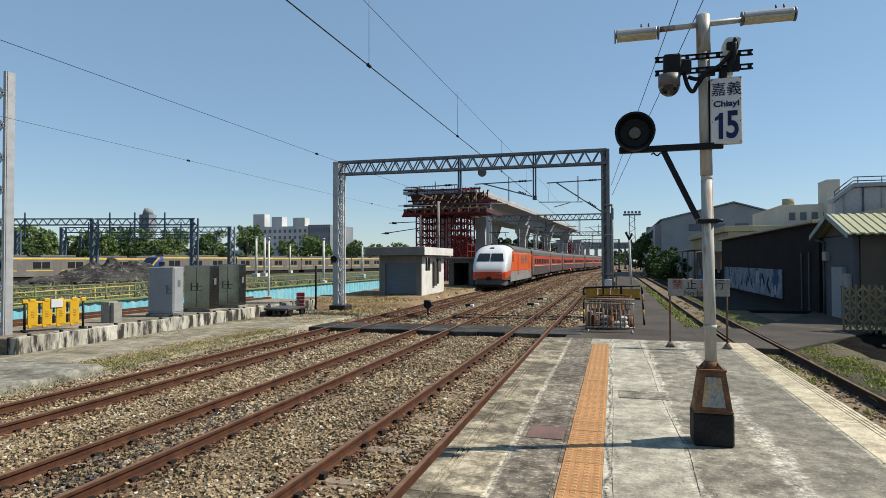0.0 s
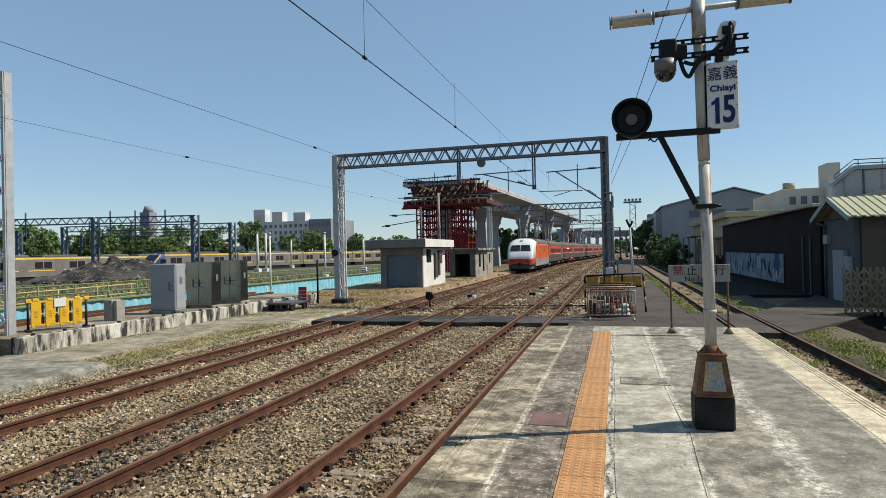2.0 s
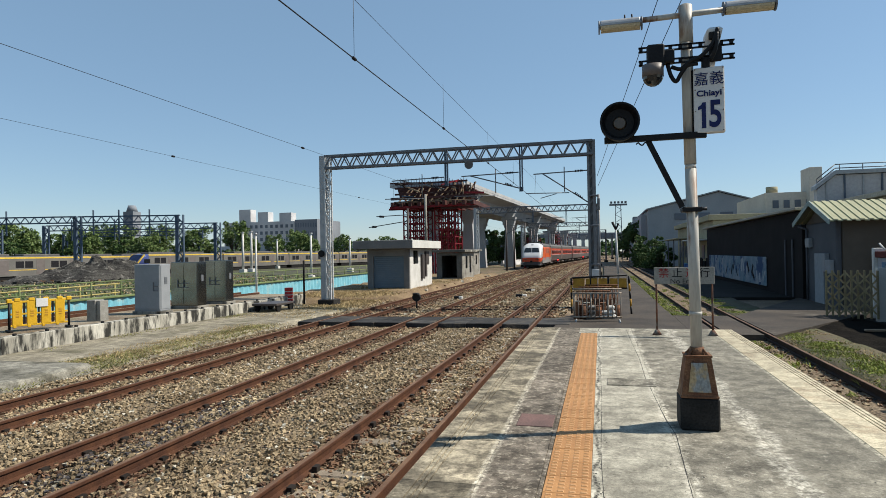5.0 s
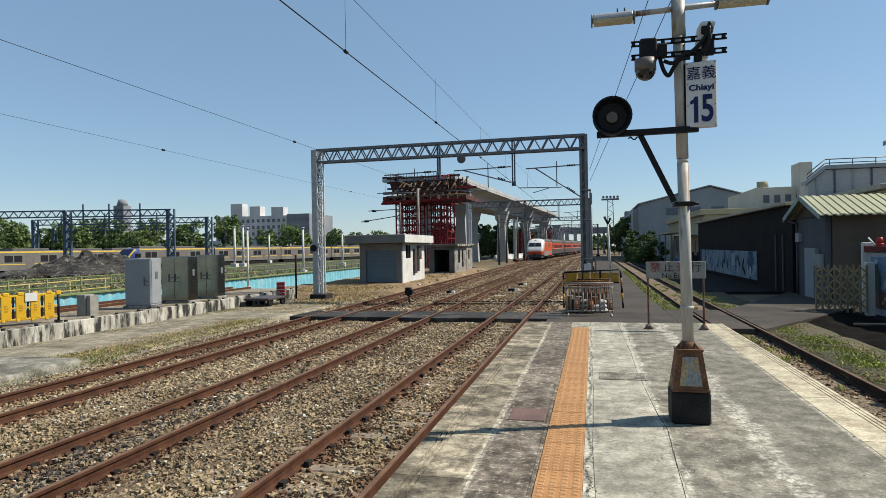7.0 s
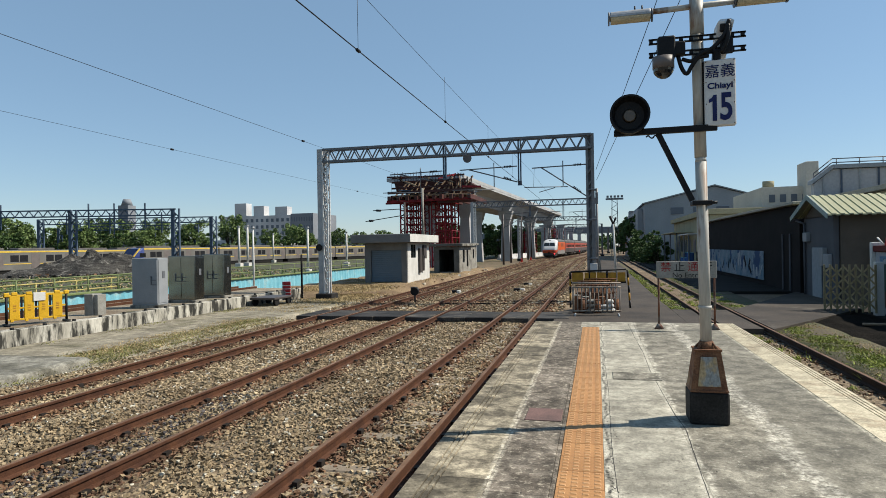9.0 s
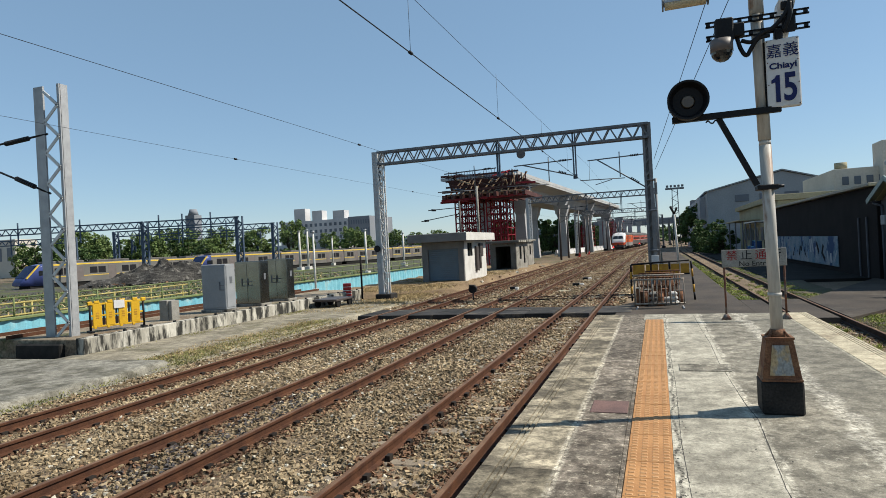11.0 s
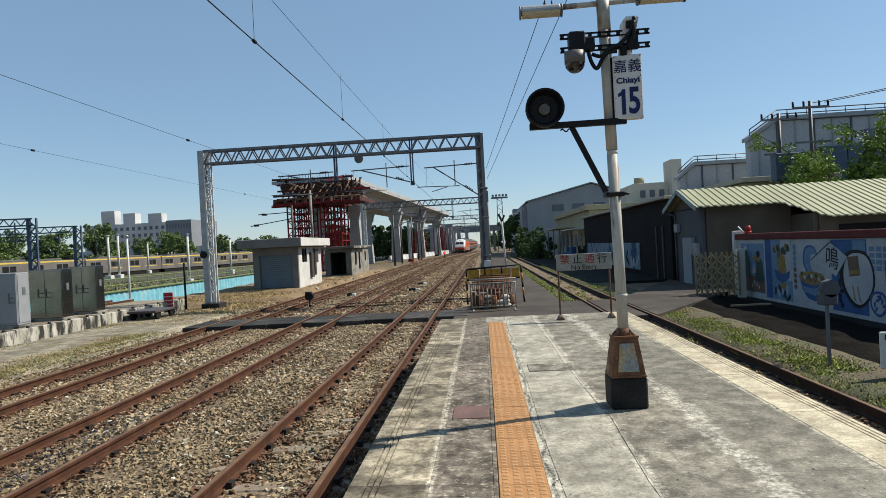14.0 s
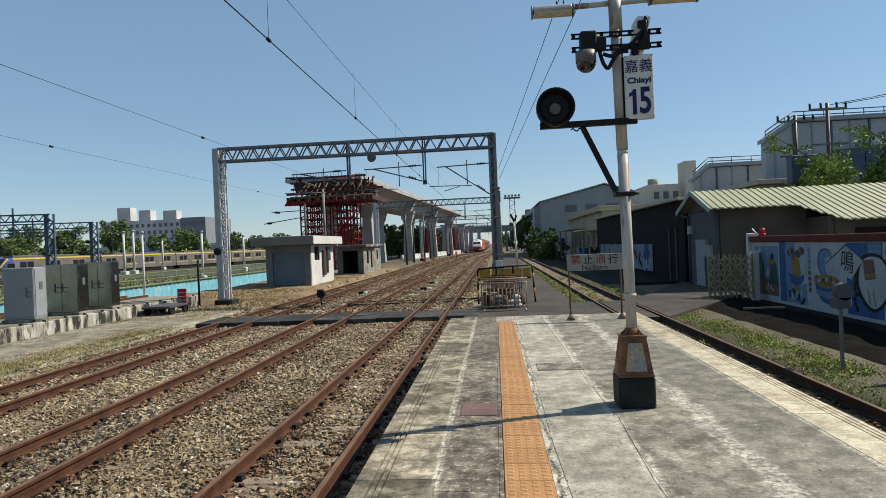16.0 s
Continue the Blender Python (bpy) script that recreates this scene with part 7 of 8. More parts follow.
# painted wall
mw = empty("painted_wall", "masonry wall painted with a blue and white mural", "wall")
wall_box(mw, "wall_body", 9.27, 9.45, -6, 24.7, -1.0, 1.12, "mural_white")
wall_box(mw, "coping", 9.2, 9.52, -6, 24.8, 1.12, 1.33, "coping_red", "dark red coping")
wall_box(mw, "end_post", 9.15, 9.5, 24.72, 24.86, -1.0, 1.45, "white")


def daub(y0, y1, z0, z1, material, proud=0.006):
    """A flat painted field on the wall's face."""
    b = bmesh.new()
    box(b, 9.27 - proud, 9.272, y0, y1, z0, z1)
    part("painted_field", b, material, mw)


def oval(cy, cz, ry, rz, material, proud=0.01, a=0.0):
    b = bmesh.new()
    ring = []
    for i in range(28):
        t = 2 * math.pi * i / 28
        u, v = ry * math.cos(t), rz * math.sin(t) * (1 + 0.06 * math.sin(3 * t + a))
        ring.append((cy + u * math.cos(a) - v * math.sin(a), cz + u * math.sin(a) + v * math.cos(a)))
    loft(b, [[(9.272, p, q) for p, q in ring], [(9.27 - proud, p, q) for p, q in ring]])
    part("painted_shape", b, material, mw)


def shape(pts, material, proud=0.012):
    """A painted polygon of y, z points."""
    b = bmesh.new()
    loft(b, [[(9.272, p, q) for p, q in pts], [(9.27 - proud, p, q) for p, q in pts]])
    part("painted_shape", b, material, mw)


mr_ = random.Random(12)
# framed picture of two figures
daub(22.44, 24.42, -0.84, 1.03, "mural_white", 0.004)
daub(22.5, 24.36, -0.76, 0.97, "mural_sky", 0.006)
shape(((24.33, -0.74), (24.33, -0.1), (23.9, 0.02), (23.4, -0.2), (22.9, -0.05), (22.53, -0.15), (22.53, -0.74)), "mural_brown", 0.008)
shape(((24.25, -0.1), (24.2, 0.62), (24.05, 0.9), (23.85, 0.86), (23.8, 0.55), (23.62, 0.3), (23.7, -0.3)), "mural_green", 0.010)
shape(((23.25, -0.35), (23.1, 0.2), (23.2, 0.42), (22.85, 0.52), (22.62, 0.3), (22.55, -0.4)), "mural_green", 0.011)
shape(((23.5, 0.45), (23.1, 0.38), (22.9, 0.3), (22.75, 0.45), (22.95, 0.58)), "mural_ochre", 0.013)
oval(22.95, 0.6, 0.12, 0.12, "black", 0.015)
oval(23.95, 0.8, 0.12, 0.09, "mural_white", 0.014)
shape(((23.5, -0.1), (23.35, 0.25), (23.15, -0.05)), "mural_white", 0.013)
for k in range(7):
    oval(23.5 - 0.09 * k, -0.55 + 0.08 * (k % 3), 0.05, 0.06, ("mural_white", "mural_ochre")[k % 2], 0.014)
# blue pilaster
daub(21.98, 22.4, -0.86, 1.1, "mural_blue", 0.007)
# bird over a plant
daub(20.62, 21.97, -0.86, 1.08, "mural_sky", 0.004)
daub(20.62, 21.3, -0.2, 1.08, "mural_white", 0.0055)
for k in range(9):
    oval(21.7 - 0.11 * k, 0.78 + 0.13 * mr_.uniform(-1, 1), 0.13, 0.11, ("mural_green", "mural_ochre", "mural_green")[k % 3], 0.008 + 0.0006 * k, 0.5 * k)
shape(((21.55, 0.5), (21.35, 0.72), (21.05, 0.55), (20.95, 0.1), (21.2, -0.05), (21.5, 0.1)), "mural_ochre", 0.016)
oval(21.42, 0.62, 0.1, 0.1, "mural_brown", 0.018)
shape(((21.75, 0.12), (21.6, -0.2), (21.2, -0.3), (20.8, -0.12), (20.75, 0.1), (21.2, -0.02)), "mural_blue", 0.017)
oval(21.2, -0.38, 0.2, 0.1, "mural_ochre", 0.015)
for k in range(10):
    oval(21.75 - 0.1 * k, -0.62 + 0.16 * mr_.uniform(-1, 1), 0.05, 0.14, ("black", "mural_green", "mural_white")[k % 3], 0.010 + 0.0006 * k, mr_.uniform(-0.8, 0.8))
# column of writing, as bars
daub(18.42, 20.61, -0.86, 1.08, "mural_white", 0.004)
for k in range(8):
    daub(20.32, 20.5, -0.42 + k * 0.175, -0.31 + k * 0.175, "mural_brown" if k < 4 else "mural_sky", 0.008)
    daub(20.36, 20.46, -0.45 + k * 0.175, -0.28 + k * 0.175, "mural_sky", 0.007)
# bowl with its lid
oval(19.5, 0.5, 0.42, 0.45, "mural_blue", 0.007)
oval(19.46, 0.5, 0.36, 0.4, "mural_sky", 0.009)
oval(19.3, 0.42, 0.2, 0.26, "mural_white", 0.011)
shape(((20.12, -0.12), (20.0, -0.42), (19.7, -0.66), (19.3, -0.72), (18.98, -0.58), (18.8, -0.3), (18.76, -0.05)), "mural_blue", 0.010)
shape(((20.02, -0.3), (19.9, -0.48), (19.3, -0.56), (18.95, -0.42), (18.88, -0.25), (19.4, -0.36)), "mural_sky", 0.012)
oval(19.46, -0.04, 0.7, 0.2, "mural_ochre", 0.014)
for k in range(15):
    oval(20.0 - 0.08 * k, -0.03 + 0.11 * mr_.uniform(-1, 1), 0.07, 0.06, ("mural_green", "mural_brown", "mural_white", "mural_ochre", "mural_brown")[k % 5], 0.016 + 0.0003 * k)
# hanging diamond with one written character
shape(((18.4, 1.0), (17.62, 0.62), (18.16, 0.08), (19.44, 0.48)), "mural_white", 0.021)
shape(((19.46, 0.46), (19.44, 0.5), (18.42, 1.02), (18.4, 0.99)), "black", 0.0225)
text("鳴", 0.66, pose(9.247, 18.33, 0.53, 90, 8, -90), "black", mw)
# oval picture with a satchel on blue
daub(16.8, 18.4, -0.86, 1.08, "mural_blue", 0.005)
daub(16.85, 17.4, 0.78, 1.06, "mural_sky", 0.007)
oval(17.24, 0.1, 0.74, 0.76, "black", 0.009)
oval(17.2, 0.1, 0.63, 0.67, "mural_white", 0.013)
shape(((17.62, 0.62), (17.15, 0.66), (17.08, 0.16), (17.55, 0.1)), "mural_brown", 0.016)
shape(((17.57, 0.26), (17.1, 0.31), (17.09, 0.2), (17.56, 0.15)), "mural_ochre", 0.018)
for y, z in ((17.42, -0.12), (17.2, -0.14)):
    shape(((y, z), (y + 0.05, z), (y - 0.04, z - 0.38), (y - 0.1, z - 0.4)), "mural_ochre", 0.015)
    shape(((y - 0.05, z - 0.36), (y - 0.02, z - 0.32), (y - 0.16, z - 0.42)), "black", 0.017)
for k in range(9):
    oval(18.0 + 0.06 * math.sin(k * 2.2), 0.35 - 0.13 * k, 0.08, 0.06, "black", 0.012, 0.6 * k)
# brick-patterned and blue fields farther along
daub(13.6, 16.78, -0.86, 1.08, "mural_white", 0.005)
for k in range(24):
    y0, z0 = 16.7 - 0.27 * (k % 6), 0.9 - 0.16 * (k // 6)
    daub(y0 - 0.22, y0, z0 - 0.12, z0, "mural_sky", 0.007)
daub(14.2, 16.1, -0.1, 0.55, "mural_blue", 0.009)
oval(16.4, -0.5, 0.34, 0.32, "mural_blue", 0.010)
oval(16.4, -0.5, 0.26, 0.25, "mural_white", 0.012)
for k in range(7):
    oval(16.55 - 0.06 * k, -0.5 + 0.16 * mr_.uniform(-1, 1), 0.04, 0.08, "mural_blue", 0.014, 0.7 * k)
daub(13.9, 15.9, -0.8, -0.2, "mural_sky", 0.008)
daub(9, 13.4, -0.86, 1.08, "mural_sky", 0.005)
b = bmesh.new()
rbox(b, 7.4, 8.6, 20.6, 20.78, -0.93, -0.87, 0.01)
tagged(part("timber_offcut", b, "timber"), "weathered board lying on the dark soil", "board")
rl = empty("red_beacon", "red beacon lamp on the wall's end", "beacon")
b = bmesh.new()
rod(b, (9.36, 23.9, 1.33), (9.36, 23.9, 1.42), 0.12, n=12)
rod(b, (9.36, 23.9, 1.42), (9.36, 23.9, 1.62), 0.11, 0.08, n=12)
part("lamp", b, "drumred", rl)
b = bmesh.new()
rod(b, (9.3, 24.6, 1.6), (9.3, 24.1, 1.35), 0.03, n=6)
part("strut", b, "white", rl)

gate = empty("folding_gate", "brass-coloured folding lattice gate", "gate")
ga, gb = Vector((7.45, 23.95, 0)), Vector((8.75, 23.35, 0))
for k in range(9):
    p = ga.lerp(gb, k / 8)
    b = bmesh.new()
    beam(b, (p.x, p.y, -0.86), (p.x, p.y, 0.72), 0.055, 0.06)
    part("upright", b, "gatebrass", gate)
for k in range(8):
    for j in range(7):
        p, q = ga.lerp(gb, k / 8), ga.lerp(gb, (k + 1) / 8)
        z = -0.75 + j * 0.2
        b = bmesh.new()
        s = 0.2 if (j + k) % 2 else 0.0
        beam(b, (p.x, p.y - 0.03, z + s), (q.x, q.y - 0.03, z + 0.2 - s), 0.014, 0.055)
        part("lattice_bar", b, "gatebrass", gate)
gp = empty("gate_post", "pale gate post beside the painted wall", "gate post")
wall_box(gp, "shaft", 8.85, 9.1, 23.6, 23.85, -1.0, 0.8, "white")

bp = empty("signal_post", "rusty grey post with a square box head in the weeds", "post")
b = bmesh.new()
beam(b, (5.42, 11.46, -1.0), (5.42, 11.46, 0.16), 0.045, 0.045)
part("post", b, "steelgrey", bp)
b = bmesh.new()
rbox(b, 5.3, 5.56, 11.36, 11.56, 0.14, 0.34, 0.02)
rod(b, (5.45, 11.36, 0.42), (5.45, 11.5, 0.42), 0.15, n=8)
part("head", b, "shedgrey", bp)
ks = empty("marker_sign", "small white trackside marker sign on a stub", "sign")
b = bmesh.new()
rbox(b, 5.55, 5.95, 10.3, 10.33, -0.72, -0.16, 0.01)
part("board", b, "signwhite", ks)
b = bmesh.new()
rod(b, (5.75, 10.36, -1.0), (5.75, 10.36, -0.3), 0.03, n=8)
part("stub", b, "galv", ks)
text("3", 0.26, pose(5.68, 10.297, -0.47, 90), "black", ks)
for k in range(3):
    b = bmesh.new()
    box(b, 5.62 + k * 0.1, 5.69 + k * 0.1, 10.296, 10.3, -0.28, -0.2)
    part("bar", b, "navy", ks)

# ---- barriers by the gantry ----
gf = empty("crowd_fence", "grey tubular steel crowd fence", "fence")
for z in (0.26, 0.12, -0.66):
    b = bmesh.new()
    rod(b, (-0.84, 21.45, z), (0.72, 21.5, z), 0.028, n=8)
    part("rail", b, "fencesteel", gf)
for k in range(12):
    b = bmesh.new()
    x = -0.8 + k * 0.135
    rod(b, (x, 21.46, -0.7), (x, 21.46, 0.13), 0.016 if k % 4 else 0.03, n=6)
    part("picket", b, "fencesteel", gf)
for x in (-0.75, 0.65):
    b = bmesh.new()
    rod(b, (x, 21.1, -0.79), (x, 21.8, -0.79), 0.03, n=6)
    part("foot", b, "galv", gf)
yf = empty("yellow_barrier", "yellow and black steel barrier in front of the gantry post", "barrier")
for x0, x1 in ((-0.93, -0.52), (-0.47, -0.06), (-0.02, 0.29), (0.37, 0.66), (0.7, 0.98)):
    b = bmesh.new()
    rbox(b, x0, x1, 23.98, 24.02, 0.16, 0.5, 0.01)
    part("plate", b, "weatheryellow", yf)
b = bmesh.new()
rod(b, (-0.98, 24, 0.52), (1.0, 24, 0.62), 0.035, n=8)
rod(b, (-0.98, 24, 0.12), (1.0, 24, 0.14), 0.03, n=8)
part("rail", b, "black", yf)
for x, z in ((-1.0, 0.52), (-0.3, 0.55), (0.33, 0.58), (1.05, 0.58)):
    for k in range(5):
        b = bmesh.new()
        z0 = -0.8 + (z + 0.8) * k / 5
        rod(b, (x + (0.08 * (1 - k / 5) if x > 1 else 0), 24, z0), (x + (0.08 * (1 - (k + 1) / 5) if x > 1 else 0), 24, z0 + (z + 0.8) / 5), 0.035, n=8)
        part("leg_band", b, "weatheryellow" if k % 2 else "black", yf)
jr = random.Random(31)
for k in range(9):
    # rusty drums, pale sacks and battery boxes heaped behind the fence
    x, y = -0.72 + 0.16 * k + jr.uniform(-.04, .04), 22.3 + jr.uniform(-.25, .45)
    h = jr.uniform(0.45, 0.8)
    if k in (1, 4, 8):
        eq = empty("steel_drum", "small rusty steel drum behind the fence", "drum", "stored drums")
        b = bmesh.new()
        rod(b, (x, y, -0.8), (x, y, -0.8 + h), 0.11, n=14)
        part("body", b, "rustbright", eq)
        for zz in (0.33, 0.66, 0.98):
            b = bmesh.new()
            rod(b, (x, y, -0.8 + h * zz - 0.012), (x, y, -0.8 + h * zz + 0.012), 0.118, n=14)
            part("hoop", b, "rust", eq)
    elif k in (3, 6, 7):
        eq = empty("cement_sack", "pale sack slumped behind the fence", "sack", "stored sacks")
        b = bmesh.new()
        for j in range(2 if k == 6 else 3):
            o = jr.uniform(-.04, .04)
            rbox(b, x - 0.16 + o, x + 0.13 + o, y - 0.14, y + 0.14, -0.8 + 0.15 * j, -0.66 + 0.15 * j, 0.05)
        part("sack", b, "dingywhite" if k == 3 else "white", eq)
    else:
        eq = empty("equipment_box", "brown steel equipment box behind the fence", "equipment box", "equipment boxes")
        b = bmesh.new()
        rbox(b, x - 0.1, x + 0.1, y - 0.1, y + 0.12, -0.8, -0.8 + h, 0.012)
        part("case", b, "rustbright", eq)
        b = bmesh.new()
        rbox(b, x - 0.112, x + 0.112, y - 0.112, y + 0.132, -0.8 + h, -0.77 + h, 0.008)
        part("lid", b, "rustbright" if k % 2 else "dingywhite", eq)

for k, (fy, fx) in enumerate(((22.95, -0.78), (23.15, -0.6), (23.4, -0.72), (23.6, -0.5))):
    fd = empty("folded_barrier", "rusty folded steel barrier leaning behind the fence", "barrier", "folded barriers")
    for z in (-0.72, -0.2, 0.1 + 0.06 * k):
        b = bmesh.new()
        rod(b, (fx, fy, z), (fx + 1.15, fy + 0.03, z), 0.026, n=6)
        part("rail", b, "rustbright", fd)
    for q in range(9):
        b = bmesh.new()
        rod(b, (fx + 0.02 + 0.138 * q, fy, -0.79), (fx + 0.02 + 0.138 * q, fy + 0.03, 0.1 + 0.06 * k), 0.018, n=6)
        part("picket", b, "rustbright" if (q + k) % 3 else "rail", fd)
lp = empty("street_lamp", "slim white street lamp with a small head", "street lamp")
b = bmesh.new()
rod(b, (1.25, 45, -0.8), (1.12, 45, 3.0), 0.09, 0.06, n=10)
part("shaft", b, "white", lp)
b = bmesh.new()
rod(b, (1.12, 45, 2.95), (0.9, 44.9, 3.5), 0.06, 0.1, n=8)
rod(b, (1.12, 45, 2.95), (1.3, 44.9, 3.4), 0.05, 0.08, n=8)
part("head", b, "wire", lp)
fl = empty("floodlight_mast", "far lattice floodlight mast", "mast")
b = bmesh.new()
for dx in (-0.8, 0.8):
    beam(b, (4.2 + dx, 150, -1), (4.2 + dx * 0.7, 150, 12.2), 0.16, 0.16)
for k in range(12):
    s = 0.75 if k % 2 else -0.75
    beam(b, (4.2 + s, 150, k), (4.2 - s, 150, k + 1), 0.1, 0.1)
part("mast", b, "steelgrey", fl)
b = bmesh.new()
rbox(b, 2.2, 6.2, 149.7, 150.3, 12.0, 12.4, 0.05)
for k in range(5):
    rbox(b, 2.4 + k * 0.8, 2.9 + k * 0.8, 149.5, 150.2, 12.5, 13.0, 0.05)
part("lamp_rack", b, "steelgrey", fl)
sp2 = empty("signal_mast", "tall slim signal mast by the gantry post", "mast")
b = bmesh.new()
rod(b, (0.02, 33, -0.8), (0.02, 33, 4.4), 0.06, n=8)
rbox(b, -0.05, 0.09, 32.85, 33.0, 3.6, 4.2, 0.02)
part("mast", b, "steelpost", sp2)


for x, y, w in ((-4.2, 34.5, 0.3), (-4.25, 39.5, 0.25), (-7.4, 33, 0.22)):
    tb = empty("track_magnet", "small dark track device with a pale lid", "track device", "track devices")
    wall_box(tb, "case", x - w, x + w * 0.2, y - 0.15, y + 0.15, -0.97, -0.78, "black")
    wall_box(tb, "lid", x + w * 0.25, x + w, y - 0.15, y + 0.15, -0.97, -0.8, "white")
pl = empty("plank", "pale bleached plank lying between the tracks", "plank")
b = bmesh.new()
rbox(b, -4.72, -4.18, 30.75, 30.95, -0.96, -0.88, 0.01)
part("board", b, "copinglight", pl)
for ry in (26.6, 27.85):
    pr = empty("signal_pipe", "thin rusty pipe run crossing under the rails", "pipe", "signal pipes")
    b = bmesh.new()
    for k in range(8):
        rod(b, (-6.6 + 0.78 * k, ry + 0.05 * math.sin(k * 2.1), -0.91), (-5.82 + 0.78 * k, ry + 0.05 * math.sin(k * 2.1 + 2.1), -0.91), 0.035, n=6)
    part("pipe", b, "darkrail", pr)
for x, y in ((-11.4, 97), (-11.2, 109)):
    cn = empty("traffic_cone", "small red traffic cone beside the line", "cone", "traffic cones")
    b = bmesh.new()
    rod(b, (x, y, -0.9), (x, y, -0.3), 0.2, 0.04, n=10)
    part("cone", b, "drumred", cn)
    wall_box(cn, "base", x - 0.35, x + 0.35, y - 0.35, y + 0.35, -1.0, -0.9, "drumred")
for x, y, z in ((-12.6, 86, 6.0), (-11.9, 102, 6.4), (-12.9, 96, 5.4), (-12.4, 116, 5.8), (-13.0, 128, 6.2), (-11.0, 148, 6.0), (-9.8, 174, 6.2)):
    cp2 = empty("catenary_mast", "dark concrete mast beside the line", "mast", "line-side masts")
    b = bmesh.new()
    rod(b, (x, y, -1.1), (x, y, z), 0.15, 0.11, n=8)
    part("shaft", b, "coachlower", cp2)
    b = bmesh.new()
    rod(b, (x, y, z - 0.6), (x + 2.4, y, z - 0.9), 0.04, n=5)
    rod(b, (x, y, z - 1.9), (x + 2.0, y, z - 0.9), 0.04, n=5)
    part("arm", b, "steelgrey", cp2)


# ---- far buildings ----
def far_block(label, x0, x1, y0, y1, z1, material, nx, nz, z0=-1.0, name="far_building"):
    g = empty(name, label, "building", "far buildings")
    wall_box(g, "wall", x0, x1, y0, y1, z0, z1, material)
    for i in range(nx):
        for j in range(nz):
            xa = x0 + (x1 - x0) * (i + 0.25) / nx
            xb = x0 + (x1 - x0) * (i + 0.75) / nx
            za = 2 + (z1 - 3) * (j + 0.3) / nz
            b = bmesh.new()
            box(b, xa, xb, y0 - 0.08, y0 + 0.05, za, za + (z1 - 3) / nz * 0.5)
            part("window", b, "farwindow", g)
    return g


g = far_block("white apartment block with three roof towers", -200, -157.6, 300, 320, 20.4, "farwhite", 14, 5)
for x0, x1, z in ((-191, -184, 27.4), (-179.6, -173.4, 25.7), (-166.7, -159.7, 25.0)):
    wall_box(g, "roof_tower", x0, x1, 300.5, 306, 20.4, z, "farwhite")
far_block("long grey office block behind the trees", -157.4, -144.5, 300, 330, 21.0, "fargrey", 9, 4)
g = far_block("slender dark tower with a round top far off", -257, -250.5, 290, 296, 28, "fargrey", 2, 7)
b = bmesh.new()
rod(b, (-253.7, 293, 28), (-253.7, 293, 31.5), 3.1, 2.0, n=12)
part("roof_cap", b, "fargrey", g)
for x0, y0, w, z, m in ((-150, 180, 26, 5, "farwhite"), (-120, 190, 20, 4.5, "farwhite"), (-95, 200, 22, 5.5, "warmwall"), (-190, 170, 24, 7, "warmwall"), (-230, 150, 26, 12, "warmwall"), (-75, 230, 20, 5.5, "farwhite"), (-60, 250, 18, 7, "fargrey"),
                        (-45, 280, 16, 8, "warmwall"), (-30, 300, 12, 9, "fargrey"), (12, 240, 10, 14, "fargrey"), (8, 170, 8, 8, "warmwall")):
    far_block("low pale building beyond the yard", x0, x0 + w, y0, y0 + 8, z, m, 5, 1)


far_block("low white shed beyond the yard", -128, -96, 170, 185, 5.0, "farwhite", 8, 1)
far_block("low white shed beyond the yard", -92, -66, 196, 210, 5.5, "farwhite", 7, 1)


# ---- trees ----
def leaf_cloud(centres, radii, per, size, rng):
    """Small leaf blades scattered through clumps."""
    P, F = [], []
    for c, r in zip(centres, radii):
        d = rng.normal(size=(per, 3))
        d /= np.linalg.norm(d, axis=1)[:, None]
        p = np.array(c) + d * (r * rng.uniform(0.45, 1.05, per) ** 0.6)[:, None] * np.array([1, 1, 0.75])
        a = rng.normal(size=(per, 3))
        a /= np.linalg.norm(a, axis=1)[:, None]
        bb = np.cross(a, rng.normal(size=(per, 3)))
        bb /= np.linalg.norm(bb, axis=1)[:, None]
        s = size * rng.uniform(0.6, 1.4, per)[:, None]
        base = len(P) * 4 * per if False else sum(len(q) for q in P)
        quad = np.stack([p - a * s, p + bb * s * 0.55, p + a * s, p - bb * s * 0.55], 1).reshape(-1, 3)
        P.append(quad)
        i = base + np.arange(per) * 4
        F.append(np.concatenate([np.stack([i, i + 1, i + 2], 1), np.stack([i, i + 2, i + 3], 1)]))
    return np.concatenate(P), np.concatenate(F)


def tree(label, h, spread, seed, leafmat, clumps=26, per=90, size=0.28, trunk=0.4):
    rng = np.random.default_rng(seed)
    t = empty("tree", label, "tree", "trees")
    b = bmesh.new()
    rod(b, (0, 0, -0.2), (0.1, 0, h * trunk), h * 0.028, h * 0.018, n=8)
    cs, rs = [], []
    for k in range(clumps):
        a, q = rng.uniform(0, 2 * math.pi), rng.uniform(0.1, 1) ** 0.5
        z = h * (trunk + (1 - trunk) * rng.uniform(0.0, 0.95))
        w = spread * q * (1.05 - 0.6 * abs((z / h - trunk) / (1 - trunk) - 0.35))
        c = (w * math.cos(a), w * math.sin(a), z)
        cs.append(c)
        rs.append(h * rng.uniform(0.04, 0.13))
        if k % 3 == 0:
            rod(b, (0.05, 0, h * trunk * rng.uniform(0.7, 1)), (c[0] * 0.85, c[1] * 0.85, c[2]), h * 0.011, h * 0.004, n=5)
    part("trunk", b, "bark", t)
    V, F = leaf_cloud(cs, rs, per, size, rng)
    cloud("crown", V, F, leafmat, t)
    return t


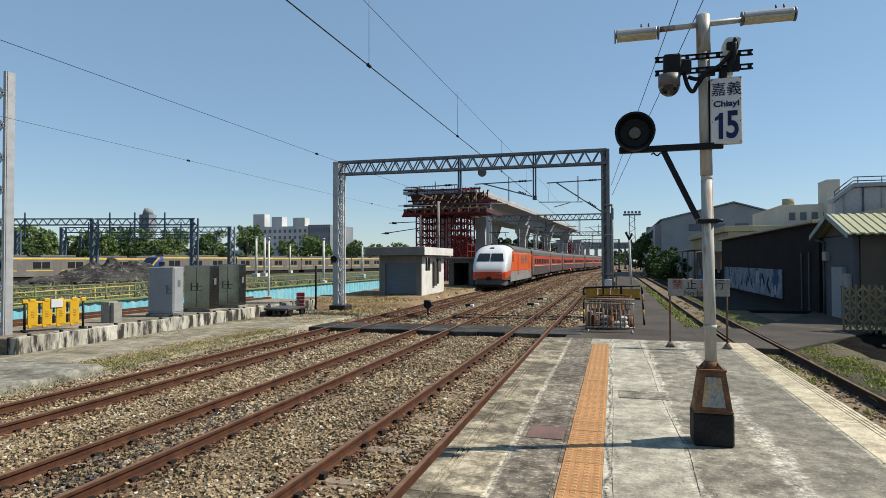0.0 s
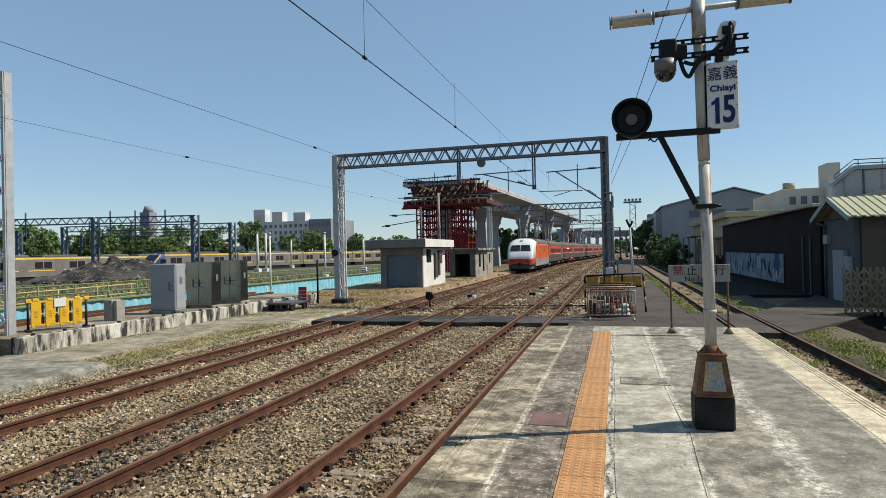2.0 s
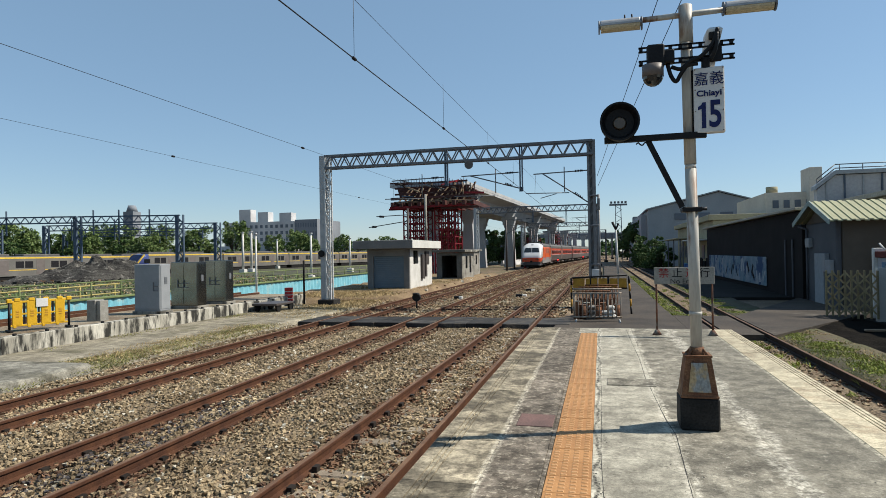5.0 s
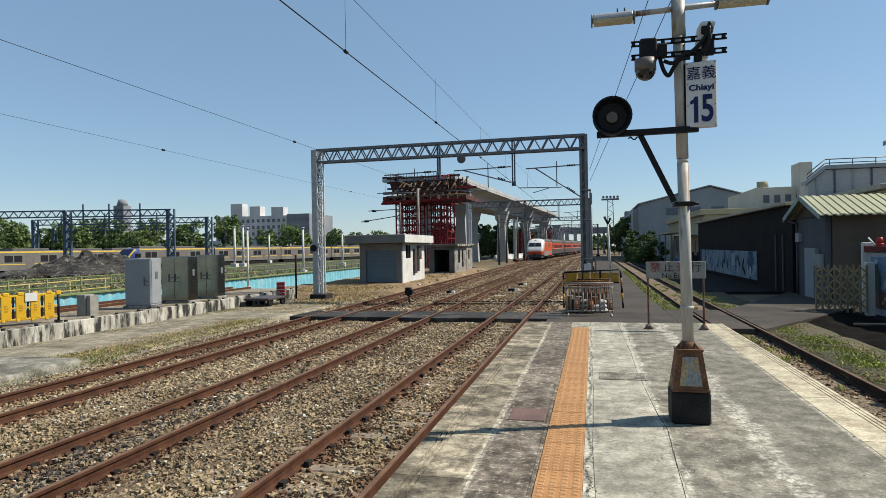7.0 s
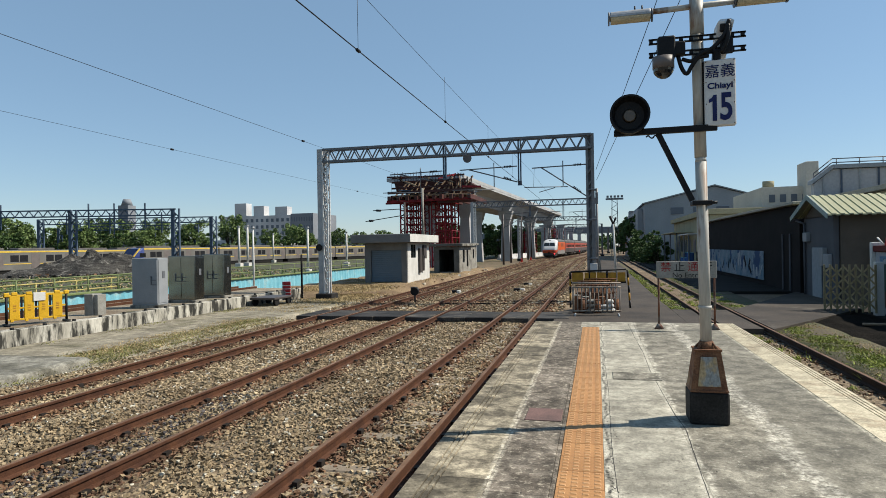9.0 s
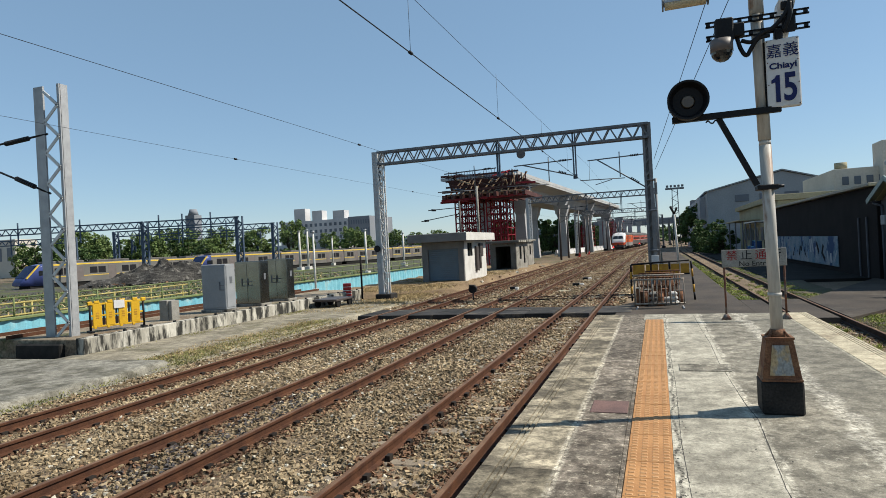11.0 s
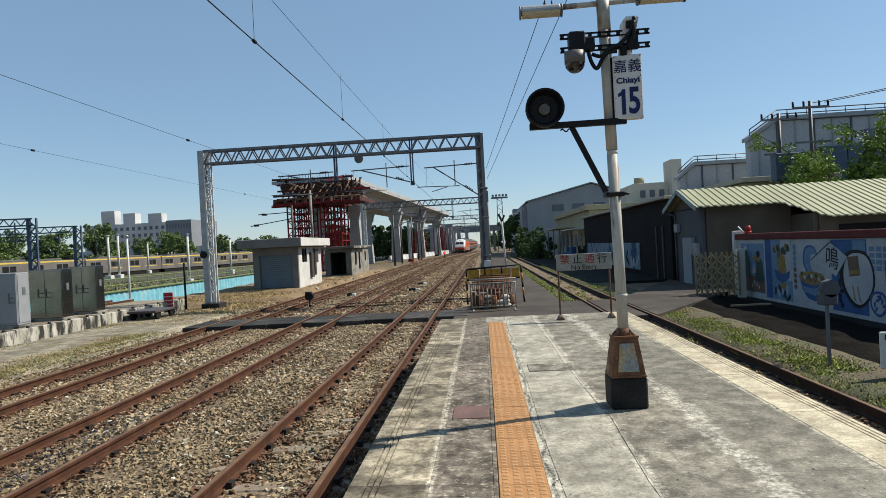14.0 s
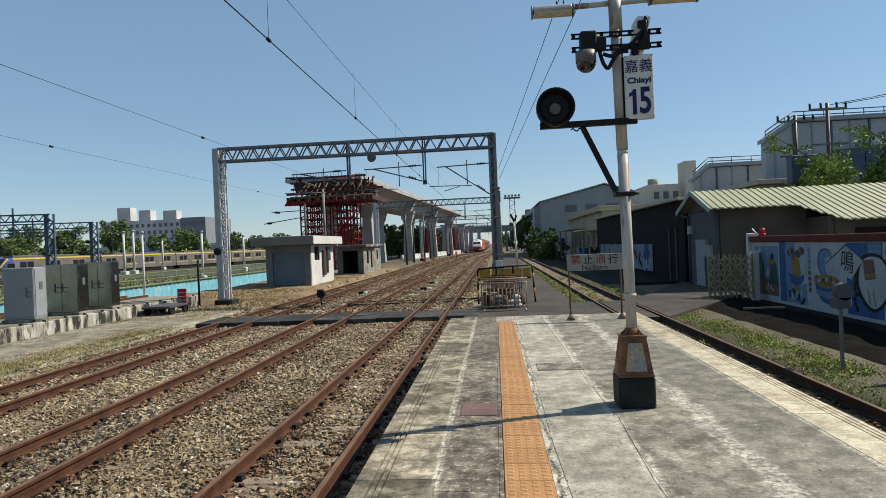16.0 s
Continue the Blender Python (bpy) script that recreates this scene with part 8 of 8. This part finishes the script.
trees = [tree("leafy green tree beyond the yard", 11, 4.2, 1, "leaf", 60, 100, 0.27, 0.16), tree("dense dark green tree beyond the yard", 9.5, 4.6, 2, "leafdark", 56, 120, 0.28, 0.14),
         tree("tall airy tree beyond the yard", 12.5, 3.6, 3, "leaf", 54, 95, 0.27, 0.16)]
rng = random.Random(9)
spots = [(-104, 92), (-98, 88), (-112, 100), (-86, 103), (-120, 96), (-97, 118), (-80, 114), (-92, 125), (-130, 108), (-145, 110), (-128, 84), (-78, 122), (-92, 97), (-108, 110), (-118, 78), (-101, 128), (-138, 95), (-129, 115), (-122, 117), (-115, 113), (-110, 118), (-101, 114), (-95, 110),
         (-84, 150), (-79, 158), (-88, 165), (-74, 170), (-70, 178), (-83, 182), (-92, 176), (-66, 190), (-60, 200), (-76, 198), (-98, 160), (-105, 150), (-115, 140), (-95, 190), (-57, 215), (-50, 225), (-47, 240), (-150, 90), (-135, 75), (-160, 100)]
for k, (x, y) in enumerate(spots):
    s = trees[k % 3]
    m = pose(x + rng.uniform(-2, 2), y + rng.uniform(-2, 2), -1.2, 0, 0, rng.uniform(0, 360)) @ Matrix.Diagonal((*[rng.uniform(0.62, 0.92)] * 3, 1))
    if k < 3:
        s.matrix_basis = m
    else:
        c = copy_thing(s, m)
        c.scale = m.to_scale()
for x, y, sc in ((7.2, 97, 0.5), (8.2, 112, 0.8), (8.6, 128, 0.9), (9.0, 145, 0.95), (7.0, 175, 0.9), (-24, 150, 0.85), (-27, 120, 0.75), (-25, 180, 0.95), (-33, 135, 0.9), (-21, 136, 0.7), (-19.5, 172, 0.8),
                 (-28, 103, 0.6), (-26, 112, 0.65), (-24, 128, 0.78), (-21, 160, 0.8), (-18, 194, 0.75), (-17.5, 208, 0.8), (-16, 227, 0.9), (-15.5, 248, 1.0), (-34, 118, 0.6)):
    c = copy_thing(trees[1], pose(x, y, -1.1, 0, 0, rng.uniform(0, 360)))
    c.scale = (sc, sc, sc)
    c["label"] = "dark green tree beside the line"


def feathery_tree(x, y, z, seed):
    """A low spreading crown of flat sprays with gaps between them."""
    rng = np.random.default_rng(seed)
    t = empty("tree", "airy bright green tree behind the shed", "tree", "trees", at=(x, y, z))
    b = bmesh.new()
    rod(b, (0, 0, -0.2), (0.15, 0, 2.6), 0.17, 0.11, n=9)
    cs, rs = [], []
    for k in range(17):
        a = 2 * math.pi * k / 17 + rng.uniform(-0.2, 0.2)
        reach, top = rng.uniform(2.0, 4.4), rng.uniform(4.6, 7.9)
        e = Vector((reach * math.cos(a), reach * math.sin(a) * 0.6, top))
        mid = Vector((e.x * 0.45, e.y * 0.45, 2.6 + (top - 2.6) * 0.65))
        rod(b, (0.1, 0, 2.2 + rng.uniform(0, 0.4)), mid, 0.06, 0.035, n=5)
        rod(b, mid, e, 0.035, 0.012, n=5)
        for q in range(13):
            u = rng.uniform(0.0, 1.08)
            p = mid.lerp(e, u) + Vector(rng.normal(size=3).tolist()) * 0.3
            cs.append((p.x, p.y, p.z - 0.1 * u))
            rs.append(rng.uniform(0.16, 0.42))
    part("trunk", b, "bark", t)
    V, F = leaf_cloud(cs, rs, 60, 0.08, rng)
    V[:, 2] = V[:, 2] * 0.92 + 0.3
    cloud("crown", V, F, "leafbright", t)
    return t


feathery_tree(18.2, 33.5, -0.9, 7)
feathery_tree(21.8, 32.6, -0.7, 8)


for k in range(9):
    x, y = 6.5 + rng.uniform(-.9, 1.0), 82 + 2.3 * k + rng.uniform(-1, 1)
    sc = rng.uniform(0.3, 0.5)
    c = copy_thing(trees[1], pose(x, y, -1.1 - 2.2 * sc, 0, 0, rng.uniform(0, 360)))
    c.scale = (sc, sc, sc)
    c["label"] = "dark green bush along the yard of the sheds"
for k in range(6):
    bl = empty("plastic_barrel", "blue plastic barrel before the cream building", "barrel", "blue barrels")
    x, y = 8.2 + 0.1 * (k % 2), 60.2 + 1.0 * k
    b = bmesh.new()
    rod(b, (x, y, -0.86), (x, y, 0.15 + 0.5 * (k % 3 == 0)), 0.32, n=12)
    part("body", b, "mural_blue", bl)
    b = bmesh.new()
    rod(b, (x, y, 0.15 + 0.5 * (k % 3 == 0)), (x, y, 0.2 + 0.5 * (k % 3 == 0)), 0.28, n=12)
    part("lid", b, "cyan", bl)


# ---- far woods along the horizon ----
rng2 = np.random.default_rng(21)
cs, rs = [], []
for k in range(420):
    x = rng2.uniform(-460, 260)
    y = 330 + 60 * rng2.uniform(0, 1) + abs(x) * 0.15
    if -22 < x < -2:
        continue
    z = rng2.uniform(0, 7)
    cs.append((x, y, z))
    rs.append(rng2.uniform(3, 6))
V, F = leaf_cloud(cs, rs, 60, 1.3, rng2)
tagged(cloud("far_woods", V, F, "leafdark"), "distant belt of dark green trees", "woods", kind="stuff")


# ---- ballast stones, weeds ----
def scatter_stones(name, x0, x1, y0, y1, count, size, z, material, parent, seed, skip=()):
    rng = np.random.default_rng(seed)
    p = np.stack([rng.uniform(x0, x1, count), rng.uniform(y0, y1, count), np.zeros(count)], 1)
    for a, b_ in skip:
        p = p[(p[:, 0] < a) | (p[:, 0] > b_)]
    p[:, 0] += np.array([bend(q) for q in p[:, 1]])
    n = len(p)
    p[:, 2] = z + rng.uniform(-0.02, 0.022, n) + 0.02 * np.sin(p[:, 0] * 5) * np.sin(p[:, 1] * 4)
    base = np.array([(-1, -1, -1), (1, -1, -1), (1, 1, -1), (-1, 1, -1), (-1, -1, 1), (1, -1, 1), (1, 1, 1), (-1, 1, 1)], float) * 0.62
    tri = np.array([(0, 2, 1), (0, 3, 2), (4, 5, 6), (4, 6, 7), (0, 1, 5), (0, 5, 4), (1, 2, 6), (1, 6, 5), (2, 3, 7), (2, 7, 6), (3, 0, 4), (3, 4, 7)])
    v = base[None] * rng.uniform(0.45, 1.25, (n, 8, 1)) + rng.uniform(-0.33, 0.33, (n, 8, 3))
    v *= (size * rng.uniform(0.5, 1.3, n))[:, None, None] * np.array([1, 1, 0.72])
    a, e = rng.uniform(0, 2 * math.pi, n), rng.uniform(-0.6, 0.6, n)
    c, s = np.cos(e)[:, None], np.sin(e)[:, None]
    v = np.stack([v[:, :, 0] * c - v[:, :, 2] * s, v[:, :, 1], v[:, :, 0] * s + v[:, :, 2] * c], 2)
    c, s = np.cos(a)[:, None], np.sin(a)[:, None]
    v = np.stack([v[:, :, 0] * c - v[:, :, 1] * s, v[:, :, 0] * s + v[:, :, 1] * c, v[:, :, 2]], 2) + p[:, None]
    near = np.zeros(n)
    x = p[:, 0] - np.array([bend(q) for q in p[:, 1]])
    for a, b_ in skip:
        near = np.maximum(near, 1 - np.abs(x - (a + b_) / 2) / 0.42)
    kind = np.where(rng.uniform(0, 1, n) < np.clip(near * 1.5 + (0.22 if y0 > 22 else 0.0), 0, 0.85), 1, np.where(rng.uniform(0, 1, n) < 0.05, 2, 0))
    for k, (m, lb) in enumerate(((material, "loose tan and grey ballast stones between the rails"), ("stonerust", "rust-stained ballast stones along the rails"), ("stonepale", "pale ballast chips among the stones"))):
        w = v[kind == k]
        if len(w):
            F = (tri[None] + (np.arange(len(w)) * 8)[:, None, None]).reshape(-1, 3)
            tagged(cloud(name, w.reshape(-1, 3), F, m), lb, "ballast", kind="stuff")


rails = [(c + s - 0.05, c + s + 0.05) for c in (-2.615, -5.75, -8.87) for s in (-0.565, 0.565)]
scatter_stones("loose_stones", -10.6, -1.3, 1.5, 12, 54000, 0.031, BED_Z + 0.012, "stone", ballast, 1, rails)
scatter_stones("loose_stones", -10.6, -1.3, 12, 20.2, 26000, 0.037, BED_Z + 0.012, "stone", ballast, 2, rails)
scatter_stones("loose_stones", -10.8, -1.3, 22.4, 45, 22000, 0.056, BED_Z + 0.012, "stone", ballast, 3, rails)
scatter_stones("loose_stones", -11.0, -1.3, 45, 72, 15000, 0.075, BED_Z + 0.012, "stone", ballast, 5, rails)
scatter_stones("loose_stones", -11.0, -1.3, 72, 125, 11000, 0.11, BED_Z + 0.012, "stone", ballast, 6, rails)
scatter_stones("oily_stones", -6.15, -5.35, 3.5, 10.5, 750, 0.032, BED_Z + 0.018, "coachlower", None, 8)
scatter_stones("heap_rubble", -67, -55, 55.5, 67, 420, 0.3, -0.9, "spoil", None, 9)
scatter_stones("loose_stones", 2.5, 4.7, 0, 18, 5000, 0.035, BED_Z + 0.0, "stone", ballast, 4, [(3.2, 3.3), (4.33, 4.43)])


def blades(name, boxes, height, material, label, seed, width=0.012, clump=0.0):
    """Tufts of thin blades over patches: x0, x1, y0, y1, z, how many. clump: radius of the tufts into which they gather."""
    rng = np.random.default_rng(seed)
    V = []
    for x0, x1, y0, y1, z, n in boxes:
        tall = np.ones(n)
        if clump:
            m = max(4, n // 45)
            c = np.stack([x0 + (x1 - x0) * rng.beta(1.6, 1.6, m), rng.uniform(y0, y1, m)], 1)
            which = rng.integers(0, m, n)
            size = rng.uniform(0.4, 1.7, m)
            p2 = c[which] + rng.normal(size=(n, 2)) * (clump * size[which])[:, None] * np.array([0.8, 1.2])
            p = np.concatenate([p2, np.full((n, 1), z)], 1)
            tall = size[which]
            keep = (p[:, 0] > x0 - 0.25) & (p[:, 0] < x1 + 0.35)
        else:
            p = np.stack([rng.uniform(x0, x1, n), rng.uniform(y0, y1, n), np.full(n, z)], 1)
            keep = np.sin(p[:, 0] * 2.1 + 1.3 * np.sin(p[:, 1] * 0.9)) + np.sin(p[:, 1] * 1.7 + p[:, 0]) + rng.uniform(-1.2, 1.2, n) > -1.0
        p, tall = p[keep], tall[keep]
        n = len(p)
        a = rng.uniform(0, 2 * math.pi, n)
        w = np.stack([np.cos(a), np.sin(a), np.zeros(n)], 1) * (width * rng.uniform(0.6, 1.6, n))[:, None]
        h = height * rng.uniform(0.4, 1.3, n) * tall
        tip = p + np.stack([rng.normal(size=n) * h * 0.8, rng.normal(size=n) * h * 0.8, h], 1)
        V.append(np.stack([p - w, p + w, tip], 1).reshape(-1, 3))
    V = np.concatenate(V)
    ob = cloud(name, V, np.arange(len(V)).reshape(-1, 3), material)
    return tagged(ob, label, "grass", kind="stuff")


blades("green_weeds", [(4.75, 5.75, 4, 21, -0.885, 18000), (4.6, 5.3, 20, 60, -0.89, 9000), (2.35, 3.05, 24, 60, -0.88, 9000)], 0.032, "grass", "low green weeds in tufts along the siding", 11, 0.017, clump=0.12)
blades("siding_weeds", [(4.5, 4.7, 6, 20, -0.92, 1500), (3.4, 4.2, 10, 40, -0.93, 1800), (2.45, 3.2, 12.3, 18, -0.95, 2200)], 0.07, "grass", "sparse weeds between the siding's rails", 18, 0.012, clump=0.08)
blades("dry_grass", [(-16.8, -10.8, 30.2, 50, -0.64, 30000), (-13.5, -10.7, 26, 31, -0.86, 4000)], 0.06, "drygrass", "dry yellow grass on the bank", 12, 0.022, clump=0.4)
blades("apron_straw", [(-12.4, -10.8, 12.3, 20.2, -0.875, 9000), (-14.6, -10.8, 22.4, 29, -0.875, 7000)], 0.028, "drygrass", "thin dry grass over the pale apron", 14, 0.012, clump=0.3)
blades("apron_weeds", [(-11.0, -10.55, 3, 12.5, -0.9, 1200), (-12.6, -10.6, 11.7, 12.6, -0.88, 1300), (-11.9, -10.75, 12, 20, -0.88, 9000), (-14.6, -14.2, 13, 24, -0.87, 700), (-13.2, -10.8, 9.3, 10.1, -0.87, 1300), (-11.4, -10.6, 2, 9, -0.88, 500)], 0.034, "olivegrass", "olive weeds growing on the pale apron", 13, 0.013, clump=0.2)
blades("yard_weeds", [(-34, -20.5, 10, 60, -1.02, 3000), (-60, -34, 20, 75, -1.02, 3500)], 0.22, "leafdark", "rough weeds over the works ground", 15, 0.06)
blades("yard_straw", [(-34, -20.5, 10, 60, -1.02, 2500), (-60, -34, 20, 75, -1.02, 3000)], 0.22, "drygrass", "dry stalks over the works ground", 16, 0.05)
blades("verge_straw", [(4.55, 6.1, 5, 22, -0.89, 13000)], 0.04, "drygrass", "dry stalks among the siding's weeds", 17, 0.01)
scatter_stones("concrete_rubble", -12.6, -10.4, 36, 64, 140, 0.16, -0.75, "stonepale", None, 41)


# ---- what moves ----
def motions():
    for car, offset, length in TRAIN:
        walk(car, train_rows(offset, length))


motions()
